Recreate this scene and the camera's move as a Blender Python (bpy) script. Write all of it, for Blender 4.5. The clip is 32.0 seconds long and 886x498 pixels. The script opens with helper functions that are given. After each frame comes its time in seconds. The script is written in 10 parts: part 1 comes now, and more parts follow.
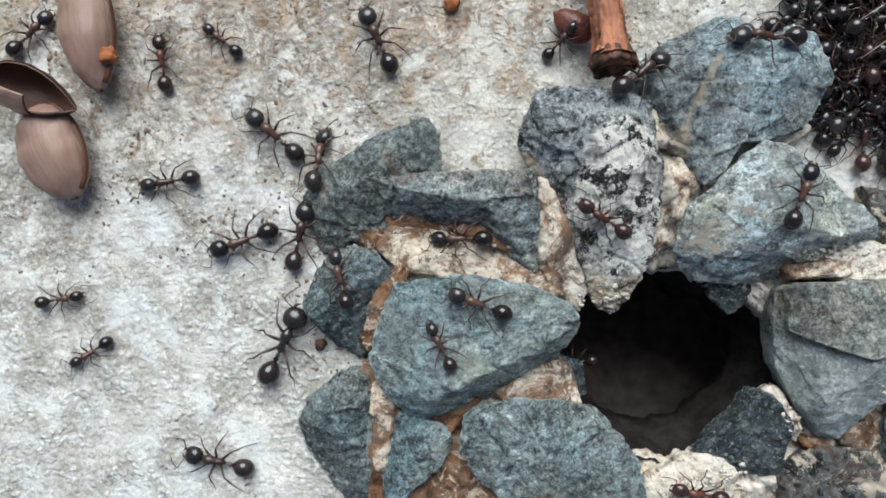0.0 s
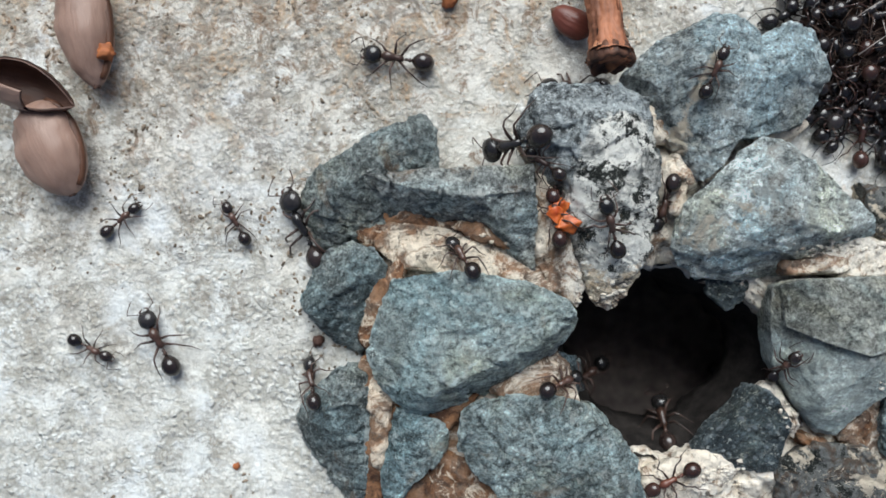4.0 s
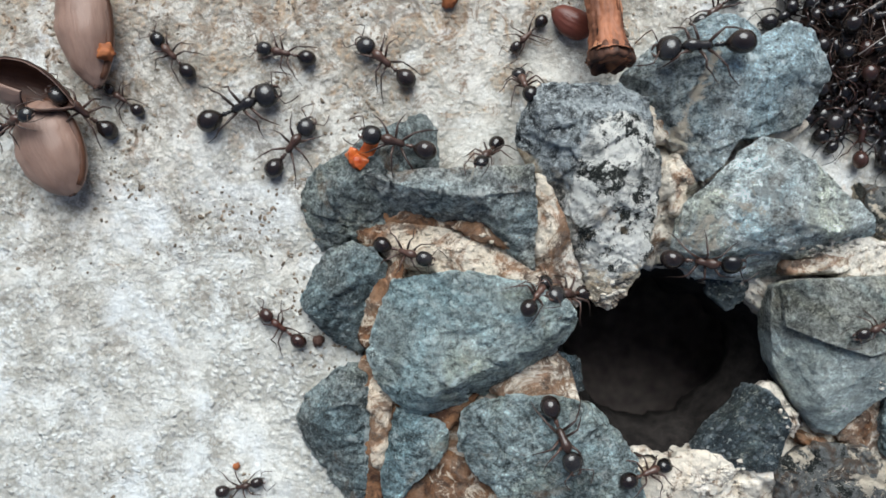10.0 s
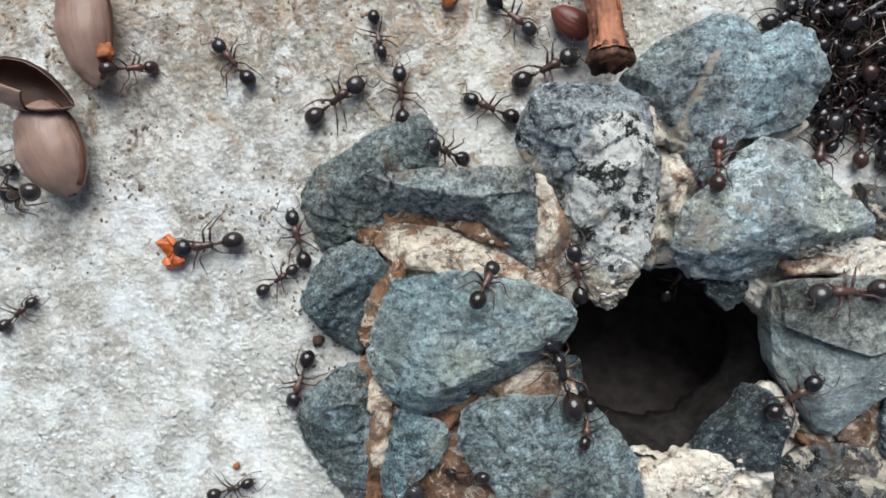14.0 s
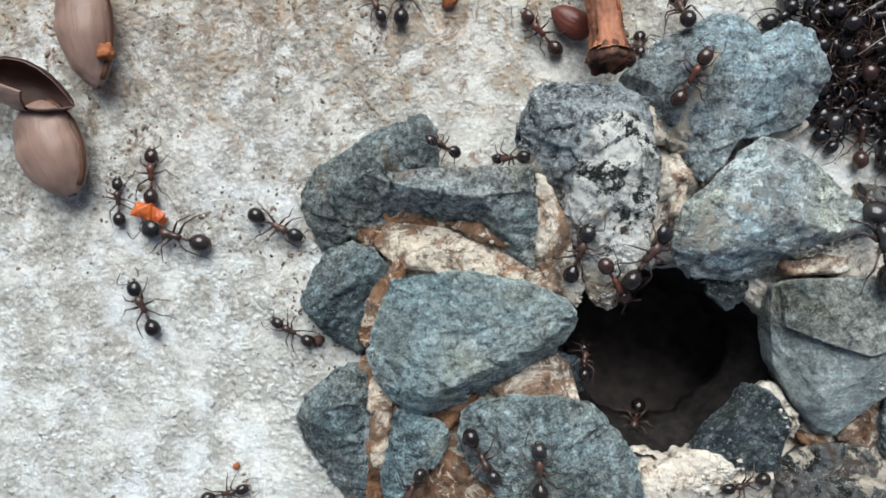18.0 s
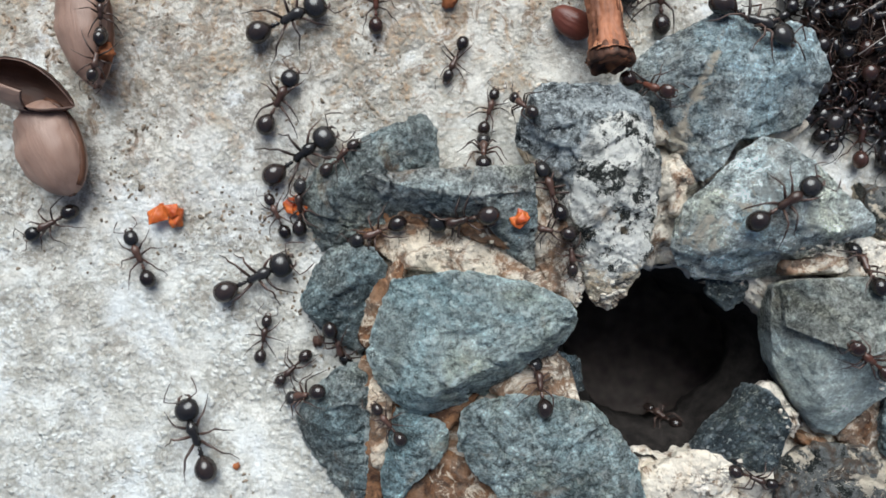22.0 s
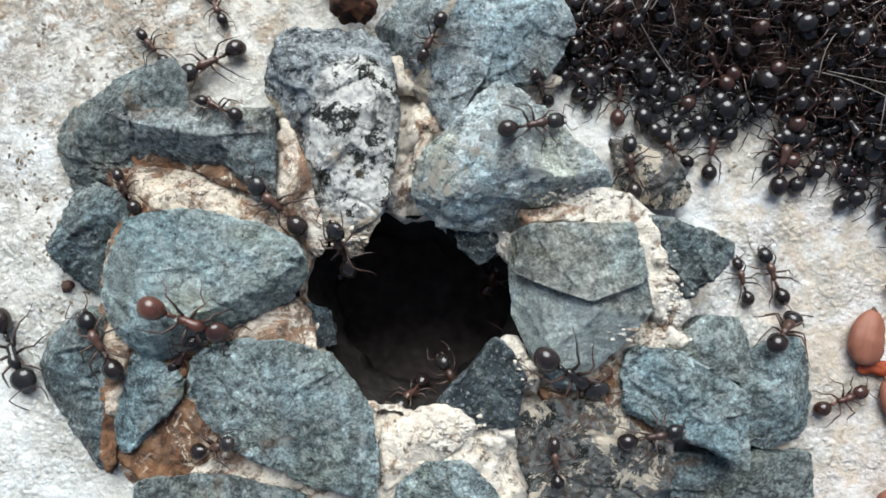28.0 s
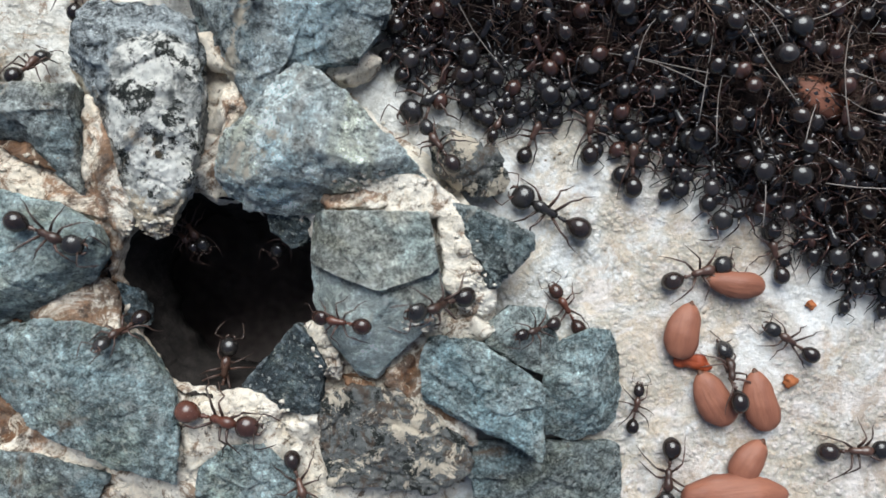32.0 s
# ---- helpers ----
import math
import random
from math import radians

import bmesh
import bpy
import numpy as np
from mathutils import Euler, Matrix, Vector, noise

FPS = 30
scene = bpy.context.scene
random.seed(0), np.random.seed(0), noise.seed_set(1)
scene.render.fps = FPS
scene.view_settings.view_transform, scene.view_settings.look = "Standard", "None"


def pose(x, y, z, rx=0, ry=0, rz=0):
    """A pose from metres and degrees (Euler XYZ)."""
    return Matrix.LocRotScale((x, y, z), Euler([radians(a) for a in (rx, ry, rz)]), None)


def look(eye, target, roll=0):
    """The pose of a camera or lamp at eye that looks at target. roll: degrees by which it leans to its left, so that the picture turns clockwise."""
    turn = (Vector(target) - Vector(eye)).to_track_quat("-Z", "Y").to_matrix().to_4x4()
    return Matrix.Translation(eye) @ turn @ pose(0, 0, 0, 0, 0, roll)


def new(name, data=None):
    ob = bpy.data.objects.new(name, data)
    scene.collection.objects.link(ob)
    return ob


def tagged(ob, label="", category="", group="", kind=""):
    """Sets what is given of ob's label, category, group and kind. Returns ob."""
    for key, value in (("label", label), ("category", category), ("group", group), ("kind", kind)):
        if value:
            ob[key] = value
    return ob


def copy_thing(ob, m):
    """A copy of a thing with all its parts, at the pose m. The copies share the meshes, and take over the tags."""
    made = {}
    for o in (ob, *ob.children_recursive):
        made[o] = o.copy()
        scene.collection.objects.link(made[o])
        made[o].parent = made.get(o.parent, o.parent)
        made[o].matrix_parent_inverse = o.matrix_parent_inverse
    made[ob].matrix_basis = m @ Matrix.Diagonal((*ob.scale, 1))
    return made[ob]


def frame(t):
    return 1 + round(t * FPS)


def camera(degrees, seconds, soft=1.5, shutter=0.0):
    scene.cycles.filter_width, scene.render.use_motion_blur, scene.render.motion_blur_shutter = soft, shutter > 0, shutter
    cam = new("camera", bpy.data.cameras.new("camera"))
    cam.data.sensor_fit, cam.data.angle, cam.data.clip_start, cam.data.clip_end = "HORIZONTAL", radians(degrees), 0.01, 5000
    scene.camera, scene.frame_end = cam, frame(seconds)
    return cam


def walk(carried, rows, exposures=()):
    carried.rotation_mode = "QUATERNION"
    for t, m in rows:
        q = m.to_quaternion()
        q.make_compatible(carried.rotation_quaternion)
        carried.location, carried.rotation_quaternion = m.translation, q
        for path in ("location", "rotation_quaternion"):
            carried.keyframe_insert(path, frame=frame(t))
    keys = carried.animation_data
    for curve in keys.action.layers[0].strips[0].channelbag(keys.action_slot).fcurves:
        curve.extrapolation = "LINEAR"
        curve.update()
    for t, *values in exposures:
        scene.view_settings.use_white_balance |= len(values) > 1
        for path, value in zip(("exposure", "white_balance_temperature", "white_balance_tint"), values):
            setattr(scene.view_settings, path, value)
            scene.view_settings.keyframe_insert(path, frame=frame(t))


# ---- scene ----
# camera: hangs over the nest, then drifts to the far side of the stone ring
cam = camera(65.5, 32.0, soft=1.55)
cam.data.dof.use_dof, cam.data.dof.focus_distance, cam.data.dof.aperture_fstop = True, 0.0718, 20.0
walk(cam, [
    (0, pose(-0.00024, 0.00074, 0.07775, -0.23, 0.00, 0.02)),
    (0.5, pose(-0.00004, 0.00046, 0.07775, -0.23, 0.00, 0.02)),
    (1, pose(0.00002, 0.00036, 0.07775, -0.23, 0.00, 0.02)),
    (12, pose(0.00002, 0.00036, 0.07775, -0.23, 0.00, 0.02)),
    (23.1, pose(0.00002, 0.00036, 0.07775, -0.23, 0.00, 0.02)),
    (23.5, pose(0.00069, 0.00063, 0.07775, -0.18, 0.00, 0.27)),
    (24, pose(0.00227, 0.00022, 0.07784, -0.03, -0.00, 0.52)),
    (24.5, pose(0.00425, -0.00097, 0.07783, 0.66, -0.00, 0.77)),
    (25, pose(0.00770, -0.00253, 0.07761, 1.25, -0.00, 0.86)),
    (25.5, pose(0.01124, -0.00420, 0.07735, 1.87, 0.00, 1.03)),
    (27.5, pose(0.02412, -0.00917, 0.07679, 3.45, 0.00, 1.64)),
    (28, pose(0.02755, -0.00982, 0.07664, 3.58, 0.00, 1.54)),
    (28.5, pose(0.03120, -0.01008, 0.07649, 3.79, 0.00, 1.71)),
    (29, pose(0.03339, -0.01025, 0.07639, 4.13, 0.00, 1.90)),
    (29.5, pose(0.03490, -0.00972, 0.07632, 3.82, 0.00, 1.91)),
    (30, pose(0.03769, -0.00846, 0.07592, 3.16, -0.00, 2.28)),
    (30.5, pose(0.04034, -0.00730, 0.07573, 2.35, 0.00, 2.84)),
    (31, pose(0.04310, -0.00692, 0.07540, 1.57, -0.00, 2.68)),
    (31.5, pose(0.04527, -0.00701, 0.07553, 1.10, 0.00, 2.53)),
    (32, pose(0.04755, -0.00650, 0.07559, 0.41, -0.00, 2.87)),
], [(0, 0.33), (23, 0.35), (25.5, 0.44), (27, 0.60), (28.2, 0.60), (29.2, 0.52), (32, 0.52)])

# ---- light: bright overcast sky, a broad soft sun from above the nest ----
world = bpy.data.worlds.new("sky")
scene.world = world
world.use_nodes = True
wn = world.node_tree
sky = wn.nodes.new("ShaderNodeTexSky")
sky.sky_type, sky.sun_disc = "NISHITA", False
sky.sun_elevation, sky.sun_rotation = radians(48), radians(0)
sky.air_density, sky.dust_density = 1.0, 4.0
wn.links.new(sky.outputs[0], wn.nodes["Background"].inputs[0])
wn.nodes["Background"].inputs[1].default_value = 0.07
sun_data = bpy.data.lights.new("sun", "SUN")
sun_data.energy, sun_data.angle, sun_data.color = 3.25, radians(50), (0.88, 0.97, 1.0)
sun = new("sun", sun_data)
sun.matrix_world = look((-0.05, 0.67, 0.74), (0, 0, 0))

MM = 0.001
HOLE = (24.6, -12.0)          # middle of the nest entrance, mm


# ---- materials ----
class Nodes:
    """Short hand for node trees."""

    def __init__(self, name):
        self.mat = bpy.data.materials.new(name)
        self.mat.use_nodes = True
        self.tree = self.mat.node_tree
        self.bsdf = self.tree.nodes["Principled BSDF"]
        self.coord = self.tree.nodes.new("ShaderNodeTexCoord").outputs["Object"]

    def add(self, kind, **inputs):
        node = self.tree.nodes.new(kind)
        for key, value in inputs.items():
            self.put(node.inputs[key.replace("_", " ")], value)
        return node

    def put(self, socket, value):
        if isinstance(value, bpy.types.NodeSocket):
            self.tree.links.new(value, socket)
        else:
            socket.default_value = value

    def noise(self, scale, detail=4.0, rough=0.6, distort=0.0):
        n = self.add("ShaderNodeTexNoise", Vector=self.coord, Scale=scale, Detail=detail, Roughness=rough, Distortion=distort)
        return n.outputs["Fac"]

    def voronoi(self, scale):
        n = self.add("ShaderNodeTexVoronoi", Vector=self.coord, Scale=scale)
        return n.outputs["Distance"]

    def ramp(self, fac, *stops):
        n = self.tree.nodes.new("ShaderNodeValToRGB")
        el = n.color_ramp.elements
        while len(el) < len(stops):
            el.new(0.5)
        for e, (p, c) in zip(el, stops):
            e.position = p
            e.color = (*c, 1) if isinstance(c, tuple) else (c, c, c, 1)
        self.put(n.inputs["Fac"], fac)
        return n.outputs["Color"]

    def mix(self, fac, a, b, mode="MIX"):
        n = self.tree.nodes.new("ShaderNodeMix")
        n.data_type, n.blend_type = "RGBA", mode
        self.put(n.inputs["Factor"], fac)
        for socket, value in ((n.inputs[6], a), (n.inputs[7], b)):
            self.put(socket, (*value, 1) if isinstance(value, tuple) else value)
        return n.outputs[2]

    def math(self, op, a, b):
        n = self.tree.nodes.new("ShaderNodeMath")
        n.operation = op
        self.put(n.inputs[0], a)
        self.put(n.inputs[1], b)
        return n.outputs[0]

    def random(self):
        return self.tree.nodes.new("ShaderNodeObjectInfo").outputs["Random"]

    def finish(self, colour, rough, bumps=(), specular=0.4):
        self.put(self.bsdf.inputs["Base Color"], (*colour, 1) if isinstance(colour, tuple) else colour)
        self.put(self.bsdf.inputs["Roughness"], rough)
        self.bsdf.inputs["Specular IOR Level"].default_value = specular
        last = None
        for height, strength, distance in bumps:
            b = self.add("ShaderNodeBump", Height=height, Strength=strength, Distance=distance)
            if last:
                self.put(b.inputs["Normal"], last)
            last = b.outputs["Normal"]
        if last:
            self.put(self.bsdf.inputs["Normal"], last)
        return self.mat


def plaster_material():
    n = Nodes("weathered_plaster")
    lump, mid, fine, grain = n.noise(120, 4, 0.6), n.noise(330, 5, 0.65), n.noise(1000, 5, 0.7), n.noise(2800, 4, 0.75)
    axis = n.add("ShaderNodeSeparateXYZ", Vector=n.coord)
    # the stains belong to the nest's surroundings and die out away from it
    reach = n.add("ShaderNodeVectorMath", Vector=n.coord)
    reach.operation = "LENGTH"
    near = n.ramp(reach.outputs["Value"], (0.11, 1.0), (0.26, 0.0))
    x, y = n.math("MULTIPLY", axis.outputs["X"], near), n.math("MULTIPLY", axis.outputs["Y"], near)
    c = n.mix(n.ramp(n.noise(90, 5, 0.65, 0.5), (0.40, 0.0), (0.60, 1.0)), (0.77, 0.755, 0.70), (0.735, 0.747, 0.72))
    c = n.mix(n.ramp(n.noise(210, 6, 0.7, 0.6), (0.48, 0.0), (0.62, 0.75)), c, (0.54, 0.525, 0.48))
    c = n.mix(n.ramp(n.math("ADD", n.math("MULTIPLY", x, 10.0), n.noise(30, 4, 0.6)), (0.75, 0.0), (1.0, 0.95)), c, (0.76, 0.757, 0.74))
    # tan and rust stains gather on the far side and round the heap
    east = n.math("MAXIMUM", x, 0.0)
    far = n.math("SUBTRACT", n.math("MULTIPLY", y, 6.0), n.math("MULTIPLY", east, 3.5))
    c = n.mix(n.ramp(n.math("ADD", far, n.noise(60, 6, 0.7, 0.6)), (0.44, 0.0), (0.70, 0.65)), c, (0.60, 0.535, 0.455))
    rusty = n.math("ADD", n.math("SUBTRACT", n.math("MULTIPLY", y, 4.5), n.math("MULTIPLY", east, 3.0)), n.noise(170, 6, 0.75, 0.9))
    c = n.mix(n.ramp(rusty, (0.585, 0.0), (0.68, 0.8)), c, (0.44, 0.27, 0.14))
    rind = n.math("ADD", n.math("SUBTRACT", n.math("MULTIPLY", y, 4.0), n.math("MULTIPLY", east, 3.0)), n.noise(310, 6, 0.78, 0.8))
    c = n.mix(n.ramp(rind, (0.595, 0.0), (0.68, 0.9)), c, (0.20, 0.115, 0.065))
    # by the heap the plaster is scuffed: bare white scabs and brown smears
    scuffed = n.ramp(n.math("MULTIPLY", x, 10.0), (0.42, 0.0), (0.60, 1.0))
    c = n.mix(n.math("MULTIPLY", scuffed, n.ramp(n.noise(140, 6, 0.75, 0.8), (0.49, 0.0), (0.60, 0.8))), c, (0.77, 0.77, 0.76))
    c = n.mix(n.math("MULTIPLY", scuffed, n.ramp(n.noise(320, 6, 0.8, 0.9), (0.58, 0.0), (0.68, 0.7))), c, (0.34, 0.255, 0.20))
    # pink, yellow-brown and umber stains on the eastern side
    pink = n.math("ADD", n.math("MULTIPLY", x, 7.0), n.noise(80, 5, 0.7, 0.6))
    c = n.mix(n.ramp(pink, (0.96, 0.0), (1.16, 0.6)), c, (0.62, 0.525, 0.475))
    gold = n.math("ADD", n.math("MULTIPLY", x, 6.0), n.noise(120, 6, 0.75, 0.6))
    c = n.mix(n.ramp(gold, (0.82, 0.0), (0.93, 0.75), (1.05, 0.0)), c, (0.55, 0.44, 0.31))
    blot = n.math("ADD", n.math("MULTIPLY", x, 3.0), n.noise(190, 6, 0.75, 0.5))
    c = n.mix(n.ramp(blot, (0.72, 0.0), (0.84, 0.75)), c, (0.40, 0.30, 0.225))
    # bluish white scabs and clusters of dark grit, with bare patches between
    c = n.mix(n.ramp(n.noise(190, 5, 0.7, 0.3), (0.57, 0.0), (0.65, 0.7)), c, (0.78, 0.80, 0.80))
    worn = n.math("ADD", n.math("SUBTRACT", n.math("MULTIPLY", y, 6.0), n.math("MULTIPLY", east, 5.0)), n.noise(95, 5, 0.7, 0.6))
    bare = n.add("ShaderNodeVectorMath", Vector=n.coord)
    bare.operation = "DISTANCE"
    bare.inputs[1].default_value = (0.006, 0.018, 0.0)
    dirty = n.ramp(n.math("ADD", n.math("MULTIPLY", bare.outputs["Value"], 40.0), n.noise(140, 5, 0.7, 0.5)), (0.80, 0.12), (1.12, 1.0))
    where = n.ramp(worn, (0.36, 0.22), (0.50, 0.75), (0.60, 1.0))
    where = n.math("MULTIPLY", where, dirty)
    patch = n.ramp(n.noise(210, 6, 0.75, 0.4), (0.44, 0.0), (0.52, 1.0))
    spots = n.ramp(n.noise(1000, 6, 0.85), (0.45, 0.0), (0.52, 1.0))
    c = n.mix(n.math("MULTIPLY", n.math("MULTIPLY", where, patch), n.math("MULTIPLY", spots, 0.8)), c, (0.16, 0.13, 0.10))
    veil = n.math("MULTIPLY", where, n.ramp(n.noise(420, 6, 0.75), (0.50, 0.0), (0.64, 0.4)))
    c = n.mix(veil, c, (0.46, 0.41, 0.345))
    c = n.mix(n.ramp(n.noise(1500, 5, 0.78), (0.575, 0.0), (0.66, 0.6)), c, (0.33, 0.295, 0.25))
    whitewash = n.ramp(n.noise(70, 5, 0.65, 0.7), (0.53, 0.0), (0.62, 0.6))
    whitewash = n.math("MULTIPLY", whitewash, n.ramp(n.math("MULTIPLY", y, 40.0), (0.2, 1.0), (0.6, 0.2)))
    c = n.mix(whitewash, c, (0.75, 0.775, 0.78))
    # crumbs of lime stand up between pits that hold dirt
    warp = n.add("ShaderNodeTexNoise", Vector=n.coord, Scale=900.0, Detail=3.0)
    bent = n.add("ShaderNodeVectorMath", Vector=warp.outputs["Color"])
    bent.operation = "MULTIPLY_ADD"
    bent.inputs[1].default_value = (0.0009, 0.0009, 0.0009)
    n.put(bent.inputs[2], n.coord)
    plain, n.coord = n.coord, bent.outputs[0]
    crumbs, small = n.voronoi(1250), n.voronoi(2500)
    n.coord = plain
    crumbly = n.ramp(n.noise(170, 6, 0.72, 0.5), (0.44, 0.08), (0.56, 1.0))
    crumbly = n.math("MULTIPLY", crumbly, n.math("SUBTRACT", 1.0, whitewash))
    pits = n.math("MULTIPLY", n.ramp(crumbs, (0.42, 0.0), (0.60, 0.6)), crumbly)
    c = n.mix(pits, c, (0.36, 0.335, 0.285))
    c = n.mix(n.math("MULTIPLY", n.ramp(small, (0.44, 0.0), (0.60, 0.45)), crumbly), c, (0.36, 0.34, 0.29))
    crumbs = n.math("MULTIPLY", n.ramp(crumbs, (0.0, 1.0), (0.65, 0.0)), crumbly)
    small = n.math("MULTIPLY", n.ramp(small, (0.0, 1.0), (0.6, 0.0)), crumbly)
    c = n.mix(0.12, c, n.ramp(grain, (0.34, 0.35), (0.58, 1.0)), "MULTIPLY")
    return n.finish(c, 0.85, ((lump, 0.5, 0.0013), (mid, 0.8, 0.0010), (fine, 0.45, 0.0004), (crumbs, 0.8, 0.0003), (small, 0.5, 0.00012), (spots, 0.4, -0.0003)), 0.25)


def slate_material(name, dark, light, stain=0.5, crust=0.5, bright=0.5, vein=None, mottle=1.0, split=None):
    """Broken blue-grey rock; stain: rust, crust: cream lime, bright: white crystals and painted glints; mottle:
    contrast of its grain; vein: (nx, ny, c, end) a pale clay-filled crack along a line in the plan; split: (nx, ny, c)
    a line past which the rock is freshly broken and paler; metres.
    """
    n = Nodes(name)
    squash = n.add("ShaderNodeMapping", Vector=n.coord)
    squash.inputs["Rotation"].default_value = (0.5, 0.3, 0.9)
    squash.inputs["Scale"].default_value = (1.0, 2.2, 1.0)
    n.coord, plain = squash.outputs[0], n.coord
    streak = n.noise(300, 6, 0.7, 0.5)
    n.coord = plain
    big, mid, grain = n.noise(110, 5, 0.6, 0.5), n.noise(480, 7, 0.72, 0.3), n.noise(1500, 5, 0.75)
    c = n.mix(n.ramp(big, (0.36, 0.0), (0.64, 1.0)), dark, light)
    # mottling at one and three millimetres, and fine grains
    fleck = n.noise(950, 6, 0.88, 0.2)
    for value, contrast in ((streak, 2.4), (mid, 3.4), (grain, 3.0), (fleck, 3.4), (n.noise(3000, 4, 0.8), 2.8)):
        contrast *= mottle
        c = n.mix(1.0, c, n.math("MAXIMUM", n.math("ADD", n.math("MULTIPLY", value, contrast), 1.0 - 0.5 * contrast), 0.12), "MULTIPLY")
    # white crystals, with glints off the rough grain painted in as pale flecks
    crystal_glint = n.noise(620, 6, 0.8, 0.4)
    c = n.mix(n.ramp(crystal_glint, (0.57 - 0.05 * bright, 0.0), (0.66 - 0.05 * bright, min(1.0, 0.25 + 0.6 * bright))), c, (0.50, 0.53, 0.51))
    c = n.mix(n.ramp(fleck, (0.58, 0.0), (0.66, 0.75)), c, (0.52, 0.55, 0.52))
    c = n.mix(n.ramp(fleck, (0.36, 0.9), (0.45, 0.0)), c, tuple(0.2 * v for v in dark))
    c = n.mix(n.ramp(n.noise(2100, 3, 0.6, 0.3), (0.585, 0.0), (0.67, 0.7)), c, (0.60, 0.64, 0.61))
    c = n.mix(n.ramp(crystal_glint, (0.32, 0.9), (0.42, 0.0)), c, tuple(0.25 * v for v in dark))
    hues = n.noise(85, 4, 0.6, 0.7)
    c = n.mix(n.ramp(hues, (0.40, 0.7), (0.52, 0.0)), c, n.mix(1.0, c, (0.84, 1.03, 1.12), "MULTIPLY"))
    c = n.mix(n.ramp(hues, (0.55, 0.0), (0.66, 0.8)), c, n.mix(1.0, c, (1.10, 1.04, 0.88), "MULTIPLY"))
    c = n.mix(n.ramp(n.noise(100, 5, 0.72, 0.8), (0.60, 0.0), (0.70, stain)), c, (0.27, 0.15, 0.075))
    c = n.mix(n.ramp(n.noise(170, 6, 0.75, 0.6), (0.66 - 0.07 * crust, 0.0), (0.71 - 0.07 * crust, min(1.0, crust))), c, (0.56, 0.50, 0.41))
    if vein:
        nx, ny, cut, end = vein
        axis = n.add("ShaderNodeSeparateXYZ", Vector=n.coord)
        x, y = axis.outputs["X"], axis.outputs["Y"]
        off = n.math("ABSOLUTE", n.math("SUBTRACT", n.math("ADD", n.math("MULTIPLY", x, nx), n.math("ADD", n.math("MULTIPLY", y, ny), n.math("MULTIPLY", n.noise(130, 4, 0.6), 0.0042))), cut + 0.0021), 0.0)
        away = n.math("ADD", n.math("MULTIPLY", off, 420.0), n.math("ADD", n.math("MULTIPLY", n.noise(420, 6, 0.8, 0.6), 1.9), n.math("ADD", n.math("MULTIPLY", y, 40.0), -1.12)))
        away = n.math("ADD", away, n.ramp(n.math("MULTIPLY", y, 20.0), (end * 20 - 0.03, 0.0), (end * 20, 1.0)))
        c = n.mix(n.ramp(away, (0.56, 0.95), (0.78, 0.0)), c, n.mix(mid, (0.74, 0.66, 0.54), (0.50, 0.40, 0.29)))
    if split:
        nx, ny, cut = split
        axis = n.add("ShaderNodeSeparateXYZ", Vector=n.coord)
        past = n.math("SUBTRACT", n.math("ADD", n.math("MULTIPLY", axis.outputs["X"], nx), n.math("MULTIPLY", axis.outputs["Y"], ny)), cut)
        past = n.math("ADD", n.math("MULTIPLY", past, 300.0), n.noise(300, 5, 0.7, 0.4))
        fresh = n.mix(0.45, n.mix(1.0, c, (1.35, 1.42, 1.42), "MULTIPLY"), (0.44, 0.50, 0.49))
        c = n.mix(n.ramp(past, (0.44, 0.0), (0.60, 1.0)), n.mix(1.0, c, (0.90, 0.87, 0.82), "MULTIPLY"), fresh)
    # rubbed, dusty ridges
    ridge = n.tree.nodes.new("ShaderNodeNewGeometry").outputs["Pointiness"]
    rub = n.math("MULTIPLY", n.ramp(ridge, (0.515, 0.0), (0.58, 0.8)), n.ramp(n.noise(700, 5, 0.75), (0.40, 0.0), (0.55, 1.0)))
    c = n.mix(rub, c, tuple(min(1, v * 1.3 + 0.13) for v in light))
    hue = n.add("ShaderNodeHueSaturation", Color=c, Value=n.math("ADD", n.math("MULTIPLY", n.random(), 0.3), 0.87))
    return n.finish(hue.outputs[0], 0.72, ((big, 0.5, 0.0014), (streak, 0.7, 0.0011), (mid, 0.9, 0.0009), (grain, 1.0, 0.0006), (fleck, 1.0, 0.0005)), 0.4)


